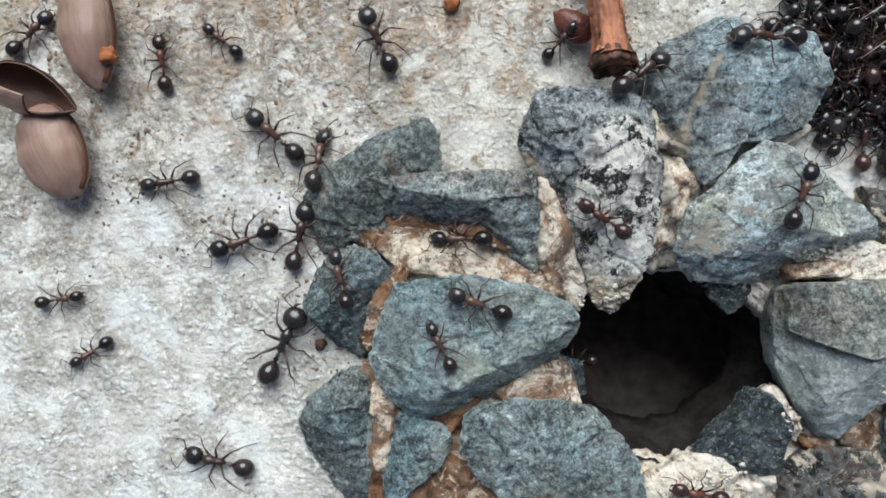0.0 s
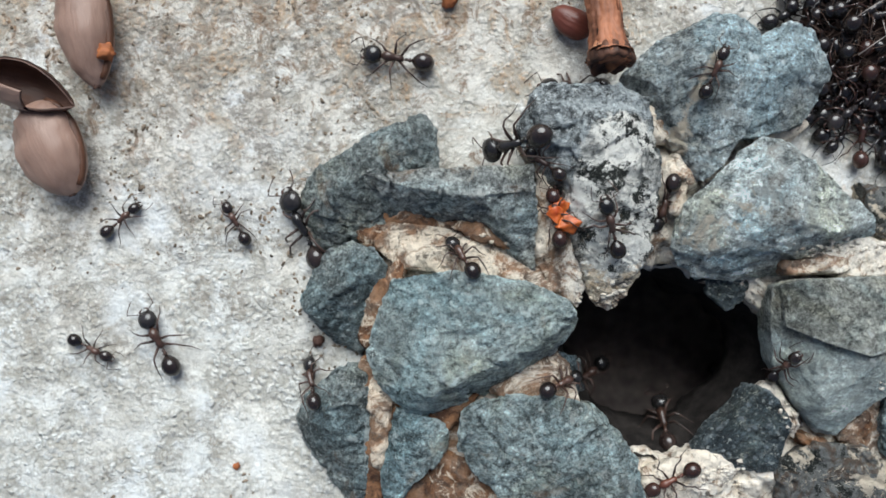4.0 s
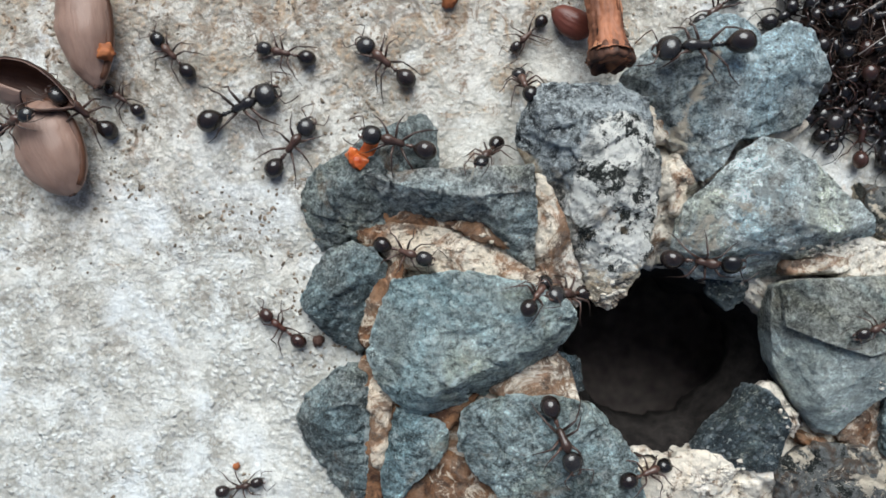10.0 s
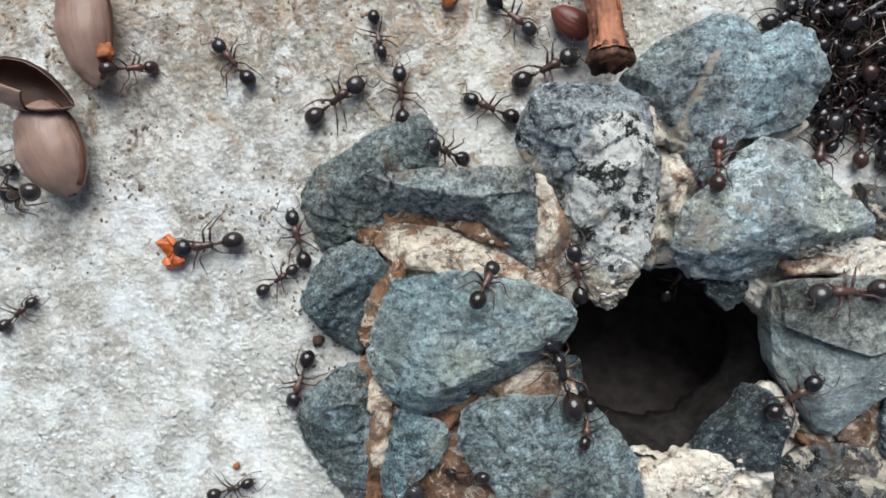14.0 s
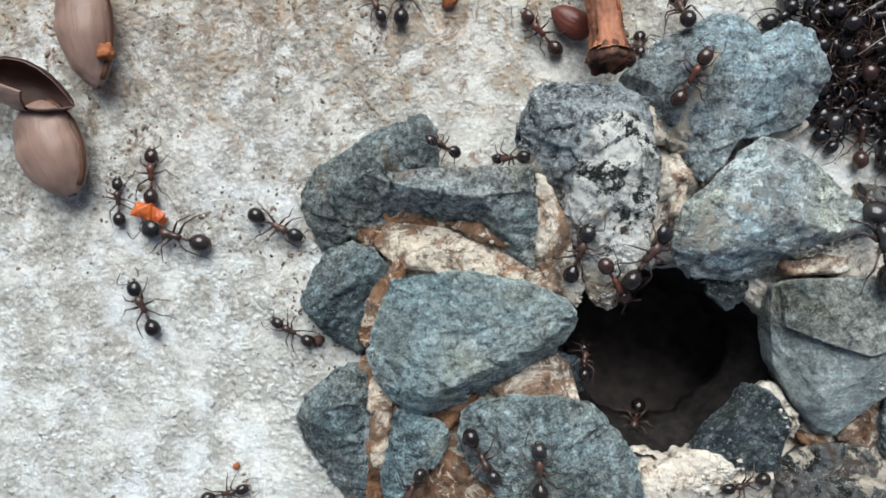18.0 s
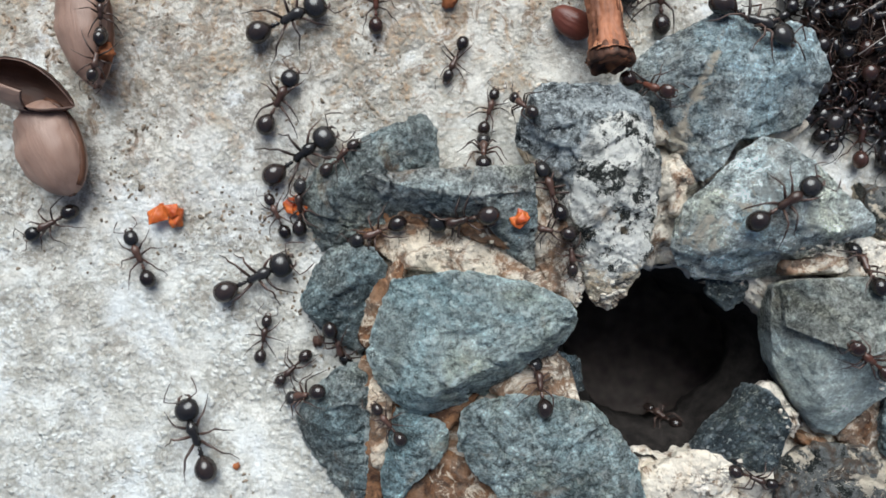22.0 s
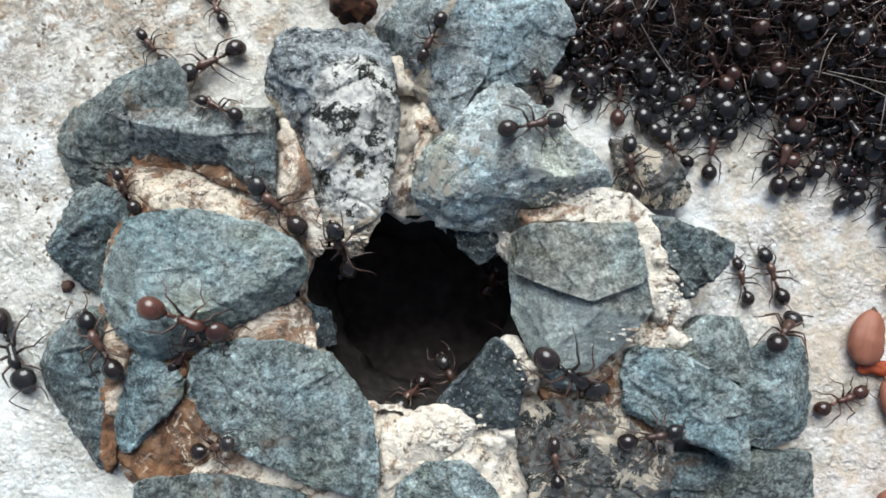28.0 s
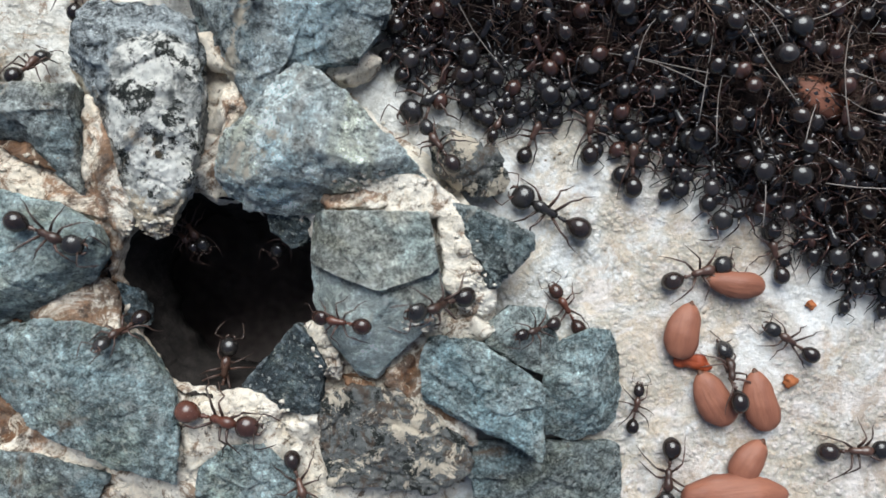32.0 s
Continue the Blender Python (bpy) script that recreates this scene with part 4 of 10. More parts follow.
def seed(name, material, length, width, height, bend=0.0, point=0.6, dents=0.02, hollow=0.0):
    """A grain along x: blunt at the tail, tapering to a tip; mm."""
    sections, steps = [], 18
    for i in range(steps + 1):
        u = (1 - math.cos(math.pi * i / steps)) / 2
        r = math.sqrt(max(0.0, 1 - (2 * u ** point - 1) ** 2))
        y = bend * math.sin(math.pi * u)
        sections.append(((u - 0.5) * length, y, height * 0.5, max(0.02, r) * width / 2, max(0.02, r) * height / 2))
    verts, faces = loft(sections, 20)
    out = []
    for x, y, z in verts:
        k = 1 + dents * 6 * wobble(x, y, z, 0.5) + dents * 3 * wobble(x, y, z, 1.6)
        groove = hollow * max(0.0, 1 - abs(y) / (0.3 * width)) if z > height * 0.55 else 0.0
        out.append((x * MM, y * k * MM, (z * k - groove * height) * MM))
    return new(name, mesh_of(name, out, faces, material))


def rest(ob, x, y, turn, lift=0.0, tip=0.0):
    z, _ = surface(x, y)
    ob.matrix_world = pose(x * MM, y * MM, (z + lift) * MM, 0, tip, turn)
    return ob


def crumb(name, material, size, seed_value):
    """A lump of fruit flesh with a torn outline; mm."""
    bm = bmesh.new()
    bmesh.ops.create_icosphere(bm, subdivisions=3, radius=size / 2)
    for v in bm.verts:
        n = v.co.normalized()
        k = 1 + 0.45 * wobble(n.x + seed_value, n.y, n.z, 1.3) + 0.3 * wobble(n.x, n.y + seed_value, n.z, 2.8) + 0.22 * wobble(n.x, n.y, n.z + seed_value, 6.0) + 0.12 * wobble(n.x, n.y, n.z, 9.0)
        v.co = Vector((v.co.x * k, v.co.y * k, v.co.z * k * 0.7)) * MM
    me = bpy.data.meshes.new(name)
    bm.to_mesh(me)
    bm.free()
    me.materials.append(material)
    me.polygons.foreach_set("use_smooth", [True] * len(me.polygons))
    return new(name, me)


def large_seed(x, y, turn, length, width, height, bend, point):
    """A pale husk with a rust-brown seam down one flank and a dark scar at its tail."""
    root = tagged(new("large_seed"), "large taupe seed husk with a rust-brown seam on the plaster", "seed", "large pale seeds")
    husk = seed("husk", TAUPE, length, width, height, bend, point)
    husk.parent = root
    line = []
    for i in range(15):
        u = 0.06 + 0.90 * i / 14
        r = math.sqrt(max(0.0, 1 - (2 * u ** point - 1) ** 2))
        line.append(((u - 0.5) * length * MM, (bend * math.sin(math.pi * u) - 0.46 * width * r) * MM, height * 0.58 * MM, (0.16 + 0.34 * r) * MM))
    part("seam", mesh_of("seam", *tube(line, 8), RIM), root, "rust-brown seam")
    scar = crumb("scar", HUSK, 0.8, 2.2)
    scar.parent, scar.location = root, (-0.478 * length * MM, 0, height * 0.5 * MM)
    rest(root, x, y, turn)


large_seed(-38.6, 24.0, 98, 13.0, 6.0, 5.0, 0.3, 1.25)
large_seed(-42.4, 11.0, 112, 11.0, 7.2, 5.2, 0.3, 1.15)


def shell(length, width, depth, u0, u1, v0, v1, bulge=0.0):
    """A thin curved wall of an open pod along x: u runs along it, v round it in degrees from straight down; mm."""
    verts, faces, n, m = [], [], 24, 18
    for skin in (0.0, 0.28):
        for i in range(n + 1):
            u = u0 + (u1 - u0) * i / n
            r = max(0.03, math.sin(math.pi * u ** 0.8) ** 0.75)
            for j in range(m + 1):
                a = radians(v0 + (v1 - v0) * j / m)
                w, h = width / 2 * r - skin, depth * r - skin
                k = 1 + 0.06 * wobble(u * 9, a * 2, 1.0, 1.0)
                verts.append(((u - 0.5) * length * MM, max(0.02, w) * k * math.sin(a) * MM, (depth - max(0.02, h) * math.cos(a) * k + bulge * r) * MM))
    o = (n + 1) * (m + 1)
    for i in range(n):
        for j in range(m):
            q = i * (m + 1) + j
            faces += [(q, q + 1, q + m + 2, q + m + 1), (q + o, q + m + 1 + o, q + m + 2 + o, q + 1 + o)]
    for i in range(n):
        for q in (i * (m + 1), i * (m + 1) + m):
            faces.append((q, q + m + 1, q + m + 1 + o, q + o))
    return verts, faces


pod = tagged(new("split_husk"), "split dark brown seed husk, open at one end, between pale seeds", "husk", "large pale seeds")
part("shell", mesh_of("shell", *shell(10.5, 5.2, 3.4, 0.0, 1.0, -105, 105), HUSK), pod)
part("flap", mesh_of("flap", *shell(10.5, 5.4, 3.4, 0.02, 0.62, -165, -80, 0.15), TAUPE), pod, "paler folded flap")
rest(pod, -44.0, 17.2, -22, 1.2)
RED = "small smooth red-brown oval seed on the plaster"
for x, y, turn, length, width in ((79.3, -8.1, 176, 6.2, 3.0), (74.0, -13.5, 78, 6.2, 3.8), (77.6, -20.6, 122, 6.4, 4.0),
                                  (82.6, -20.6, 105, 6.6, 3.8), (81.6, -27.3, 60, 5.6, 3.4), (14.3, 25.3, 150, 5.0, 3.4)):
    grain = tagged(rest(seed("seed", REDSEED if x > 20 else WINE, length, width, 2.4, 0.1, 0.86), x, y, turn), RED, "seed", "red-brown seeds")
    nib = loft([(length * 0.44 * MM, 0, 1.2 * MM, 0.55 * MM, 0.4 * MM), (length * 0.49 * MM, 0, 1.2 * MM, 0.38 * MM, 0.3 * MM), (length * 0.545 * MM, 0, 1.15 * MM, 0.1 * MM, 0.1 * MM)], 8)
    part("tip", mesh_of("tip", *nib, RIM), grain, "dark pointed tip")
tagged(rest(seed("large_red_seed", REDSEED, 11.5, 4.8, 3.4, 0.2, 0.7), 80.0, -31.0, 8), "large glossy red-brown seed with a pointed tip", "seed", "red-brown seeds")
tagged(rest(seed("seed_fragment", SEED_COAT, 4.4, 1.8, 1.2, 0.3, 0.8, 0.1), 75.4, -17.2, -8), "broken piece of bright red-brown seed coat", "seed fragment", "red-brown seeds")


def add_ground(ob):
    """Lets the ants climb over a thing."""
    for piece in [ob, *ob.children]:
        if piece.data:
            m = ob.matrix_basis @ piece.matrix_basis if piece is not ob else ob.matrix_basis
            SOLIDS.append(([tuple(m @ v.co) for v in piece.data.vertices], [tuple(f.vertices) for f in piece.data.polygons]))


for grain in [ob for ob in scene.objects if ob.parent is None and ob.name.startswith(("large_seed", "large_red_seed", "split_husk", "seed"))]:
    add_ground(grain)
all_verts, all_faces = joined(*SOLIDS)
SURFACE = BVHTree.FromPolygons(all_verts, all_faces)

# dry fruit crumbs
for i, (x, y, size) in enumerate(((-36.1, 21.1, 1.7), (0.7, 28.0, 1.8), (-14.0, -10.3, 1.2), (-23.2, -24.4, 0.8), (86.0, -18.4, 1.4), (88.0, -10.0, 1.0))):
    tagged(rest(crumb("orange_crumb", DULL_PULP if i != 2 else HUSK, size, i * 3.1), x, y, 40 * i, 0.25 * size), "small dry orange crumb lying on the plaster", "crumb", "orange crumbs")


# loose grains of clay and grit that the ants have dropped round the ring
grit = random.Random(11)
grain_verts, grain_faces = [], []
cube = [(a, b, c) for a in (-1, 1) for b in (-1, 1) for c in (-1, 1)]
ball = [Vector(p) for p in cube] + [Vector(p) * 1.5 for p in ((1, 0, 0), (-1, 0, 0), (0, 1, 0), (0, -1, 0), (0, 0, 1), (0, 0, -1))]
ball_faces = ((8, 4, 6), (8, 6, 7), (8, 7, 5), (8, 5, 4), (9, 2, 0), (9, 3, 2), (9, 1, 3), (9, 0, 1), (10, 6, 2), (10, 7, 6), (10, 3, 7), (10, 2, 3),
              (11, 0, 4), (11, 4, 5), (11, 5, 1), (11, 1, 0), (12, 5, 7), (12, 7, 3), (12, 3, 1), (12, 1, 5), (13, 4, 0), (13, 6, 4), (13, 2, 6), (13, 0, 2))
for _ in range(900):
    a, r = grit.uniform(0, 2 * math.pi), grit.uniform(11, 33)
    x, y = HOLE[0] + r * math.cos(a), HOLE[1] + r * math.sin(a)
    z, up = surface(x, y)
    if up.z < 0.45 or not hole_radius(a) * 1.1 < r < clay_edge(a) or abs(z - clay_z(x, y, r, a, 1)) > 0.25:
        continue
    size = grit.uniform(0.06, 0.18) * (1.7 if grit.random() < 0.08 else 1.0)
    o = len(grain_verts)
    grain_verts += [tuple(Vector((x, y, z + 0.3 * size)) * MM + v * size * MM * grit.uniform(0.65, 1.2)) for v in ball]
    grain_faces += [tuple(q + o for q in f) for f in ball_faces]
tagged(new("clay_grains", mesh_of("clay_grains", grain_verts, grain_faces, CLAY)), "loose cream and brown clay grains between the stones", "clay grains", kind="stuff")


# knobbly clay crust where the stones meet the hole
grain_verts, grain_faces = [], []
for cx, cy, wide, tall, turn, count in ((18.0, -5.4, 3.0, 1.4, 10, 150), (51.0, -9.0, 1.4, 3.0, 15, 90), (47.5, -13.5, 3.2, 1.0, 8, 90),
                                        (36.5, -18.0, 1.0, 2.0, 25, 60), (29.0, -24.5, 4.0, 1.6, 12, 80), (40.0, 0.2, 4.0, 0.8, 5, 60), (2.0, 0.6, 5.0, 1.4, -8, 60)):
    for _ in range(count):
        u, w = grit.gauss(0, 0.5) * wide, grit.gauss(0, 0.5) * tall
        x, y = cx + u * math.cos(radians(turn)) - w * math.sin(radians(turn)), cy + u * math.sin(radians(turn)) + w * math.cos(radians(turn))
        z, up = surface(x, y)
        if up.z < 0.3 or z < 1.0:
            continue
        size = grit.uniform(0.06, 0.2) * (1.6 if grit.random() < 0.08 else 1.0)
        o = len(grain_verts)
        squash = Vector((grit.uniform(0.8, 1.8), grit.uniform(0.7, 1.2), 0.55))
        grain_verts += [tuple(Vector((x, y, z)) * MM + v * squash * size * MM * grit.uniform(0.5, 1.25)) for v in ball]
        grain_faces += [tuple(q + o for q in f) for f in ball_faces]
tagged(new("clay_crust", mesh_of("clay_crust", grain_verts, grain_faces, CLAY)), "knobbly cream and brown clay crust on the stones", "clay crust", kind="stuff")

# dark grit stuck to the plaster, thickest behind the ring
grain_verts, grain_faces = [], []
for _ in range(26000):
    x, y = grit.uniform(-62, 104), grit.uniform(-40, 42)
    thick = 0.5 + 1.1 * wobble(x, y, 3.0, 0.085) + 0.9 * wobble(x, y, 8.0, 0.3) + 0.014 * y - 0.014 * max(0.0, x)
    if grit.random() > 0.8 * (thick - 0.45) or surface(x, y)[0] > 0.9 or math.hypot(x - HOLE[0], y - HOLE[1]) < 14 or math.hypot(x - 6, y - 18) < grit.uniform(9, 15):
        continue
    size = grit.uniform(0.04, 0.14) * (1.8 if grit.random() < 0.05 else 1.0)
    z = surface(x, y)[0]
    o, stretch, turn = len(grain_verts), grit.uniform(1.0, 2.0), grit.uniform(0, 3.14)
    for v in ball:
        k = size * grit.uniform(0.6, 1.2)
        u, w = v.x * stretch, v.y
        grain_verts.append(((x + k * (u * math.cos(turn) - w * math.sin(turn))) * MM, (y + k * (u * math.sin(turn) + w * math.cos(turn))) * MM, (z + 0.5 * k * v.z) * MM))
    grain_faces += [tuple(q + o for q in f) for f in ball_faces]
tagged(new("plaster_grit", mesh_of("plaster_grit", grain_verts, grain_faces, GRIT)), "dark brown and grey grit stuck to the plaster", "grit", kind="stuff")


def twig():
    root = tagged(new("twig"), "broken reddish-brown twig with flaking bark", "twig")
    sections = []
    for i in range(121):
        u = i / 120
        r = 1.6 + 0.1 * math.sin(7 * u) + (0.62 * (1 - u / 0.16) ** 1.2 if u < 0.16 else 0)
        sections.append((u * 24.0, 0.4 * math.sin(3 * u), 0, r * 1.04, r * 1.04))
    verts, faces = loft(sections, 56)
    out = []
    for x, y, z in verts:
        a = math.atan2(z, y)
        c, d = math.cos(a), math.sin(a)
        k = 1 + 0.14 * wobble(c * 2.2, d * 2.2, x * 0.12, 1.6) + 0.13 * abs(wobble(c * 5, d * 5, x * 0.28, 1.3)) + 0.07 * wobble(c * 9, d * 9, x * 0.9, 1.0) - 0.05 + (0.10 * wobble(c * 14, d * 14, x * 2.2, 1.0) if x < 7 else 0)
        out.append(((x + (0.9 * wobble(y, z, 4.0, 0.8) if x < 1.2 else 0)) * MM, y * k * MM, z * k * MM))
    part("bark", mesh_of("bark", out, faces, BARK), root)
    rough = loft([(0.5, 0, 0, 0.5, 0.5), (0.35, 0, 0, 1.1, 1.1), (0.0, 0, 0, 1.7, 1.7), (-0.35, 0, 0, 2.1, 2.1), (-0.2, 0, 0, 2.4, 2.4), (0.1, 0, 0, 2.45, 2.45), (0.5, 0, 0, 2.4, 2.4), (0.9, 0, 0, 2.3, 2.3), (1.5, 0, 0, 2.0, 2.0)], 64)
    knob = []
    for x, y, z in rough[0]:
        a = math.atan2(z, y)
        k = 1 + 0.15 * wobble(math.cos(a) * 2, math.sin(a) * 2, x * 0.7, 0.9) + 0.09 * wobble(math.cos(a) * 7, math.sin(a) * 7, x * 2, 1.0)
        knob.append(((x + 0.55 * wobble(math.cos(a) * 3, math.sin(a) * 3, 2.0, 1.0) + 0.12 * wobble(x, y, z, 3.0)) * MM, y * k * MM, z * k * MM))
    part("broken_end", mesh_of("broken_end", knob, rough[1], PITH), root, "dark broken end")
    # torn flaps of bark curl up round the end
    curl = random.Random(9)
    for i in range(9):
        a0, x0, wide, deep, lift = i * 0.70 + curl.uniform(-0.2, 0.2), curl.uniform(0.25, 1.0), curl.uniform(0.28, 0.5), curl.uniform(1.0, 2.2), curl.uniform(0.25, 0.6)
        verts, nu, nv = [], 9, 7
        for inner in (0, 1):
            for j in range(nv):
                for k in range(nu):
                    u, v = 2 * k / (nu - 1) - 1, j / (nv - 1)
                    a = a0 + u * wide * (1 - 0.25 * v) + 0.06 * wobble(u * 2, v * 2, i, 1.0)
                    r = 2.18 - 0.30 * (x0 + deep * v) * (v > 0) * 0.6 + lift * (1 - v) ** 2 + 0.12 * wobble(u * 2, v * 3, i + 5, 1.2) - 0.16 * inner
                    verts.append(((x0 + deep * v + 0.2 * wobble(u * 3, i, 2, 1.0)) * MM, r * math.cos(a) * MM, r * math.sin(a) * MM))
        n = nu * nv
        at = [[j * nu + k for k in range(nu)] for j in range(nv)]
        faces = [(at[j][k], at[j][k + 1], at[j + 1][k + 1], at[j + 1][k]) for j in range(nv - 1) for k in range(nu - 1)]
        faces += [tuple(q + n for q in f[::-1]) for f in faces]
        edge = at[0] + [r[-1] for r in at[1:]] + at[-1][-2::-1] + [r[0] for r in at[-2:0:-1]]
        faces += [(q, p, p + n, q + n) for p, q in zip(edge, edge[1:] + edge[:1])]
        part("bark_flap", mesh_of("bark_flap", verts, faces, (BARK, PALE_BARK, BARK)[i % 3]), root, "curled flap of torn bark")
    torn = random.Random(4)
    for i in range(40):
        rim = i < 26
        a, x0, n = torn.uniform(0, 6.28), (torn.uniform(-0.2, 0.9) if rim else torn.uniform(1.2, 7.0)), (torn.uniform(0.5, 1.3) if rim else torn.uniform(1.4, 3.2))
        b, r0, thick = a + torn.uniform(-0.4, 0.4), (2.12 - 0.22 * x0 if rim else 1.66), (torn.uniform(0.16, 0.3) if rim else torn.uniform(0.09, 0.16))
        flake = tube([(x0, r0 * math.cos(a), r0 * math.sin(a), thick * 0.5), (x0 + 0.4 * n, (r0 + 0.04) * math.cos((a + b) / 2), (r0 + 0.04) * math.sin((a + b) / 2), thick), (x0 + n, (r0 - 0.2) * math.cos(b), (r0 - 0.2) * math.sin(b), 0.06)], 6)
        part("bark_flake", mesh_of("bark_flake", [(x * MM, y * MM, z * MM) for x, y, z in flake[0]], flake[1], (BARK, PITH, BARK, PALE_BARK)[i % 4]), root)
    root.matrix_world = pose(17.35 * MM, 19.4 * MM, 6.4 * MM, 0, 11, 92)
    return root


twig()


# ---- ants ----
LEG_SHAPES = (
    ((0.15, 0.035, 0.10), (0.235, 0.135, 0.175), (0.33, 0.20, 0.07), (0.42, 0.235, 0.005)),
    ((0.075, 0.038, 0.10), (0.085, 0.185, 0.185), (0.055, 0.29, 0.07), (0.02, 0.375, 0.005)),
    ((0.00, 0.035, 0.10), (-0.11, 0.165, 0.19), (-0.24, 0.25, 0.08), (-0.36, 0.30, 0.005)),
)


def scaled(data, size):
    return [(x * size, y * size, z * size) for x, y, z in data[0]], data[1]


def ant_meshes(size, head, mats, splay):
    """The meshes of one ant of a length in mm; head widens the head."""
    s = size * MM
    body, chest, tail, legs = mats
    w = head
    data = {}
    data["head"] = loft([(0.235, 0, 0.128, 0.02, 0.02), (0.25, 0, 0.128, 0.062 * w, 0.05), (0.285, 0, 0.13, 0.092 * w, 0.073), (0.33, 0, 0.13, 0.104 * w, 0.082),
                         (0.38, 0, 0.127, 0.102 * w, 0.078), (0.42, 0, 0.12, 0.09 * w, 0.066), (0.445, 0, 0.115, 0.07 * w, 0.048), (0.46, 0, 0.112, 0.045 * w, 0.03), (0.467, 0, 0.11, 0.02, 0.015)], 16)
    data["thorax"] = joined(loft([(-0.045, 0, 0.105, 0.012, 0.012), (-0.03, 0, 0.11, 0.035, 0.035), (0.02, 0, 0.125, 0.045, 0.045), (0.06, 0, 0.128, 0.04, 0.042), (0.085, 0, 0.135, 0.047, 0.05),
                                  (0.14, 0, 0.15, 0.062, 0.058), (0.19, 0, 0.148, 0.058, 0.052), (0.225, 0, 0.138, 0.035, 0.035), (0.245, 0, 0.13, 0.018, 0.02)], 12))
    data["petiole"] = joined(loft([(-0.05, 0, 0.105, 0.012, 0.012), (-0.075, 0, 0.118, 0.022, 0.034), (-0.095, 0, 0.112, 0.016, 0.016), (-0.12, 0, 0.122, 0.032, 0.036), (-0.145, 0, 0.115, 0.016, 0.016)][::-1], 10))
    data["gaster"] = loft([(-0.425, 0, 0.10, 0.006, 0.006), (-0.418, 0, 0.104, 0.034, 0.032), (-0.40, 0, 0.112, 0.068, 0.062), (-0.365, 0, 0.12, 0.098, 0.09), (-0.32, 0, 0.126, 0.112, 0.103),
                           (-0.27, 0, 0.13, 0.112, 0.104), (-0.22, 0, 0.127, 0.096, 0.088), (-0.18, 0, 0.122, 0.064, 0.06), (-0.155, 0, 0.118, 0.034, 0.034), (-0.142, 0, 0.116, 0.016, 0.016)], 18)
    for side, name in ((1, "mandible"), (-1, "mandible_b")):
        data[name] = tube([(0.45, 0.05 * w * side, 0.105, 0.017), (0.485, 0.045 * w * side, 0.10, 0.015), (0.505, 0.012 * side, 0.095, 0.005)], 6)
    for side, name in ((1, "antenna"), (-1, "antenna_b")):
        data[name] = tube([(0.44, 0.035 * side, 0.15, 0.007), (0.475, 0.12 * side, 0.18, 0.006), (0.50, 0.175 * side, 0.185, 0.007), (0.56, 0.165 * side, 0.14, 0.0065), (0.63, 0.13 * side, 0.08, 0.007), (0.66, 0.11 * side, 0.05, 0.003)], 5)
    made = {k: mesh_of(k, *scaled(v, s), {"head": body, "thorax": chest, "petiole": chest, "gaster": tail}.get(k, legs)) for k, v in data.items()}
    made["legs"] = []
    for side in (1, -1):
        for i, (hip, knee, ankle, foot) in enumerate(LEG_SHAPES):
            j = splay * (0.03 if i == 1 else -0.02)
            p = [(hip[0], hip[1], hip[2], 0.016), ((hip[0] + knee[0]) / 2, (hip[1] + knee[1]) / 2, (hip[2] + knee[2]) / 2 + 0.012, 0.0165), (*knee, 0.0105), ((knee[0] + ankle[0]) / 2 + j, (knee[1] + ankle[1]) / 2, (knee[2] + ankle[2]) / 2 + 0.012, 0.0105),
                 (*ankle, 0.0075), ((ankle[0] + foot[0]) / 2, (ankle[1] + foot[1]) / 2, (ankle[2] + foot[2]) / 2 - 0.012, 0.0045), (*foot, 0.003)]
            p = [(x - hip[0], (y - hip[1]) * side, z - hip[2], r) for x, y, z, r in p]
            made["legs"].append((mesh_of("leg", *scaled(tube(p, 6), s), legs), (hip[0] * s, hip[1] * side * s, hip[2] * s)))
    return made


def ant(meshes, size):
    root = new("ant")
    root["size"] = size
    head = part("head", meshes["head"], root)
    for k in ("mandible", "mandible_b"):
        part("mandible", meshes[k], head)
    for k in ("antenna", "antenna_b"):
        part("antenna", meshes[k], head)
    for k in ("thorax", "petiole", "gaster"):
        part(k, meshes[k], root)
    for me, hip in meshes["legs"]:
        part("leg", me, root, at=hip)
    return root


BREEDS = []      # size in mm, label, prototype
for size, head, mats, words in (
        (6.2, 0.92, (BLACK, UMBER, BLACK, LEGS), "small black worker ant with a glossy gaster"),
        (7.6, 1.0, (MATT, UMBER, BLACK, LEGS), "black worker ant with a dark brown thorax"),
        (7.2, 1.0, (BROWN, RUST, BROWN, LEGS), "dark brown worker ant with a rust-red thorax"),
        (9.0, 1.1, (MATT, UMBER, BLACK, LEGS), "large black worker ant with brown legs"),
        (10.8, 1.22, (MATT, MATT, BLACK, LEGS), "very large black worker ant with a broad matt head"),
        (10.2, 1.05, (BROWN, RUST, AMBER, LEGS), "large rust-brown worker ant with an amber gaster")):
    kinds = ant(ant_meshes(size, head, mats, len(BREEDS) % 3), size)
    tagged(kinds, words, "ant", "ants walking about the nest")
    BREEDS.append((size, words, kinds))


STILL = []       # the duller ants that crowd the heap
for size, head, mats, words in (
        (6.6, 0.95, (DUSTY, DUSTY, DUSTY, BROWN), "small dusty black ant"),
        (8.2, 1.05, (DUSTY, DUSTY, BLACK, BROWN), "dusty black ant with a shiny gaster"),
        (7.6, 1.05, (DUSTY, BROWN, BROWN, BROWN), "dusty dark brown ant"),
        (9.4, 1.15, (MATT, DUSTY, DUSTY, BROWN), "large dusty black ant")):
    kinds = ant(ant_meshes(size, head, mats, len(STILL) % 3), size)
    tagged(kinds, words + " on the heap", "ant", "ants massed on the heap")
    STILL.append((size, words, kinds))


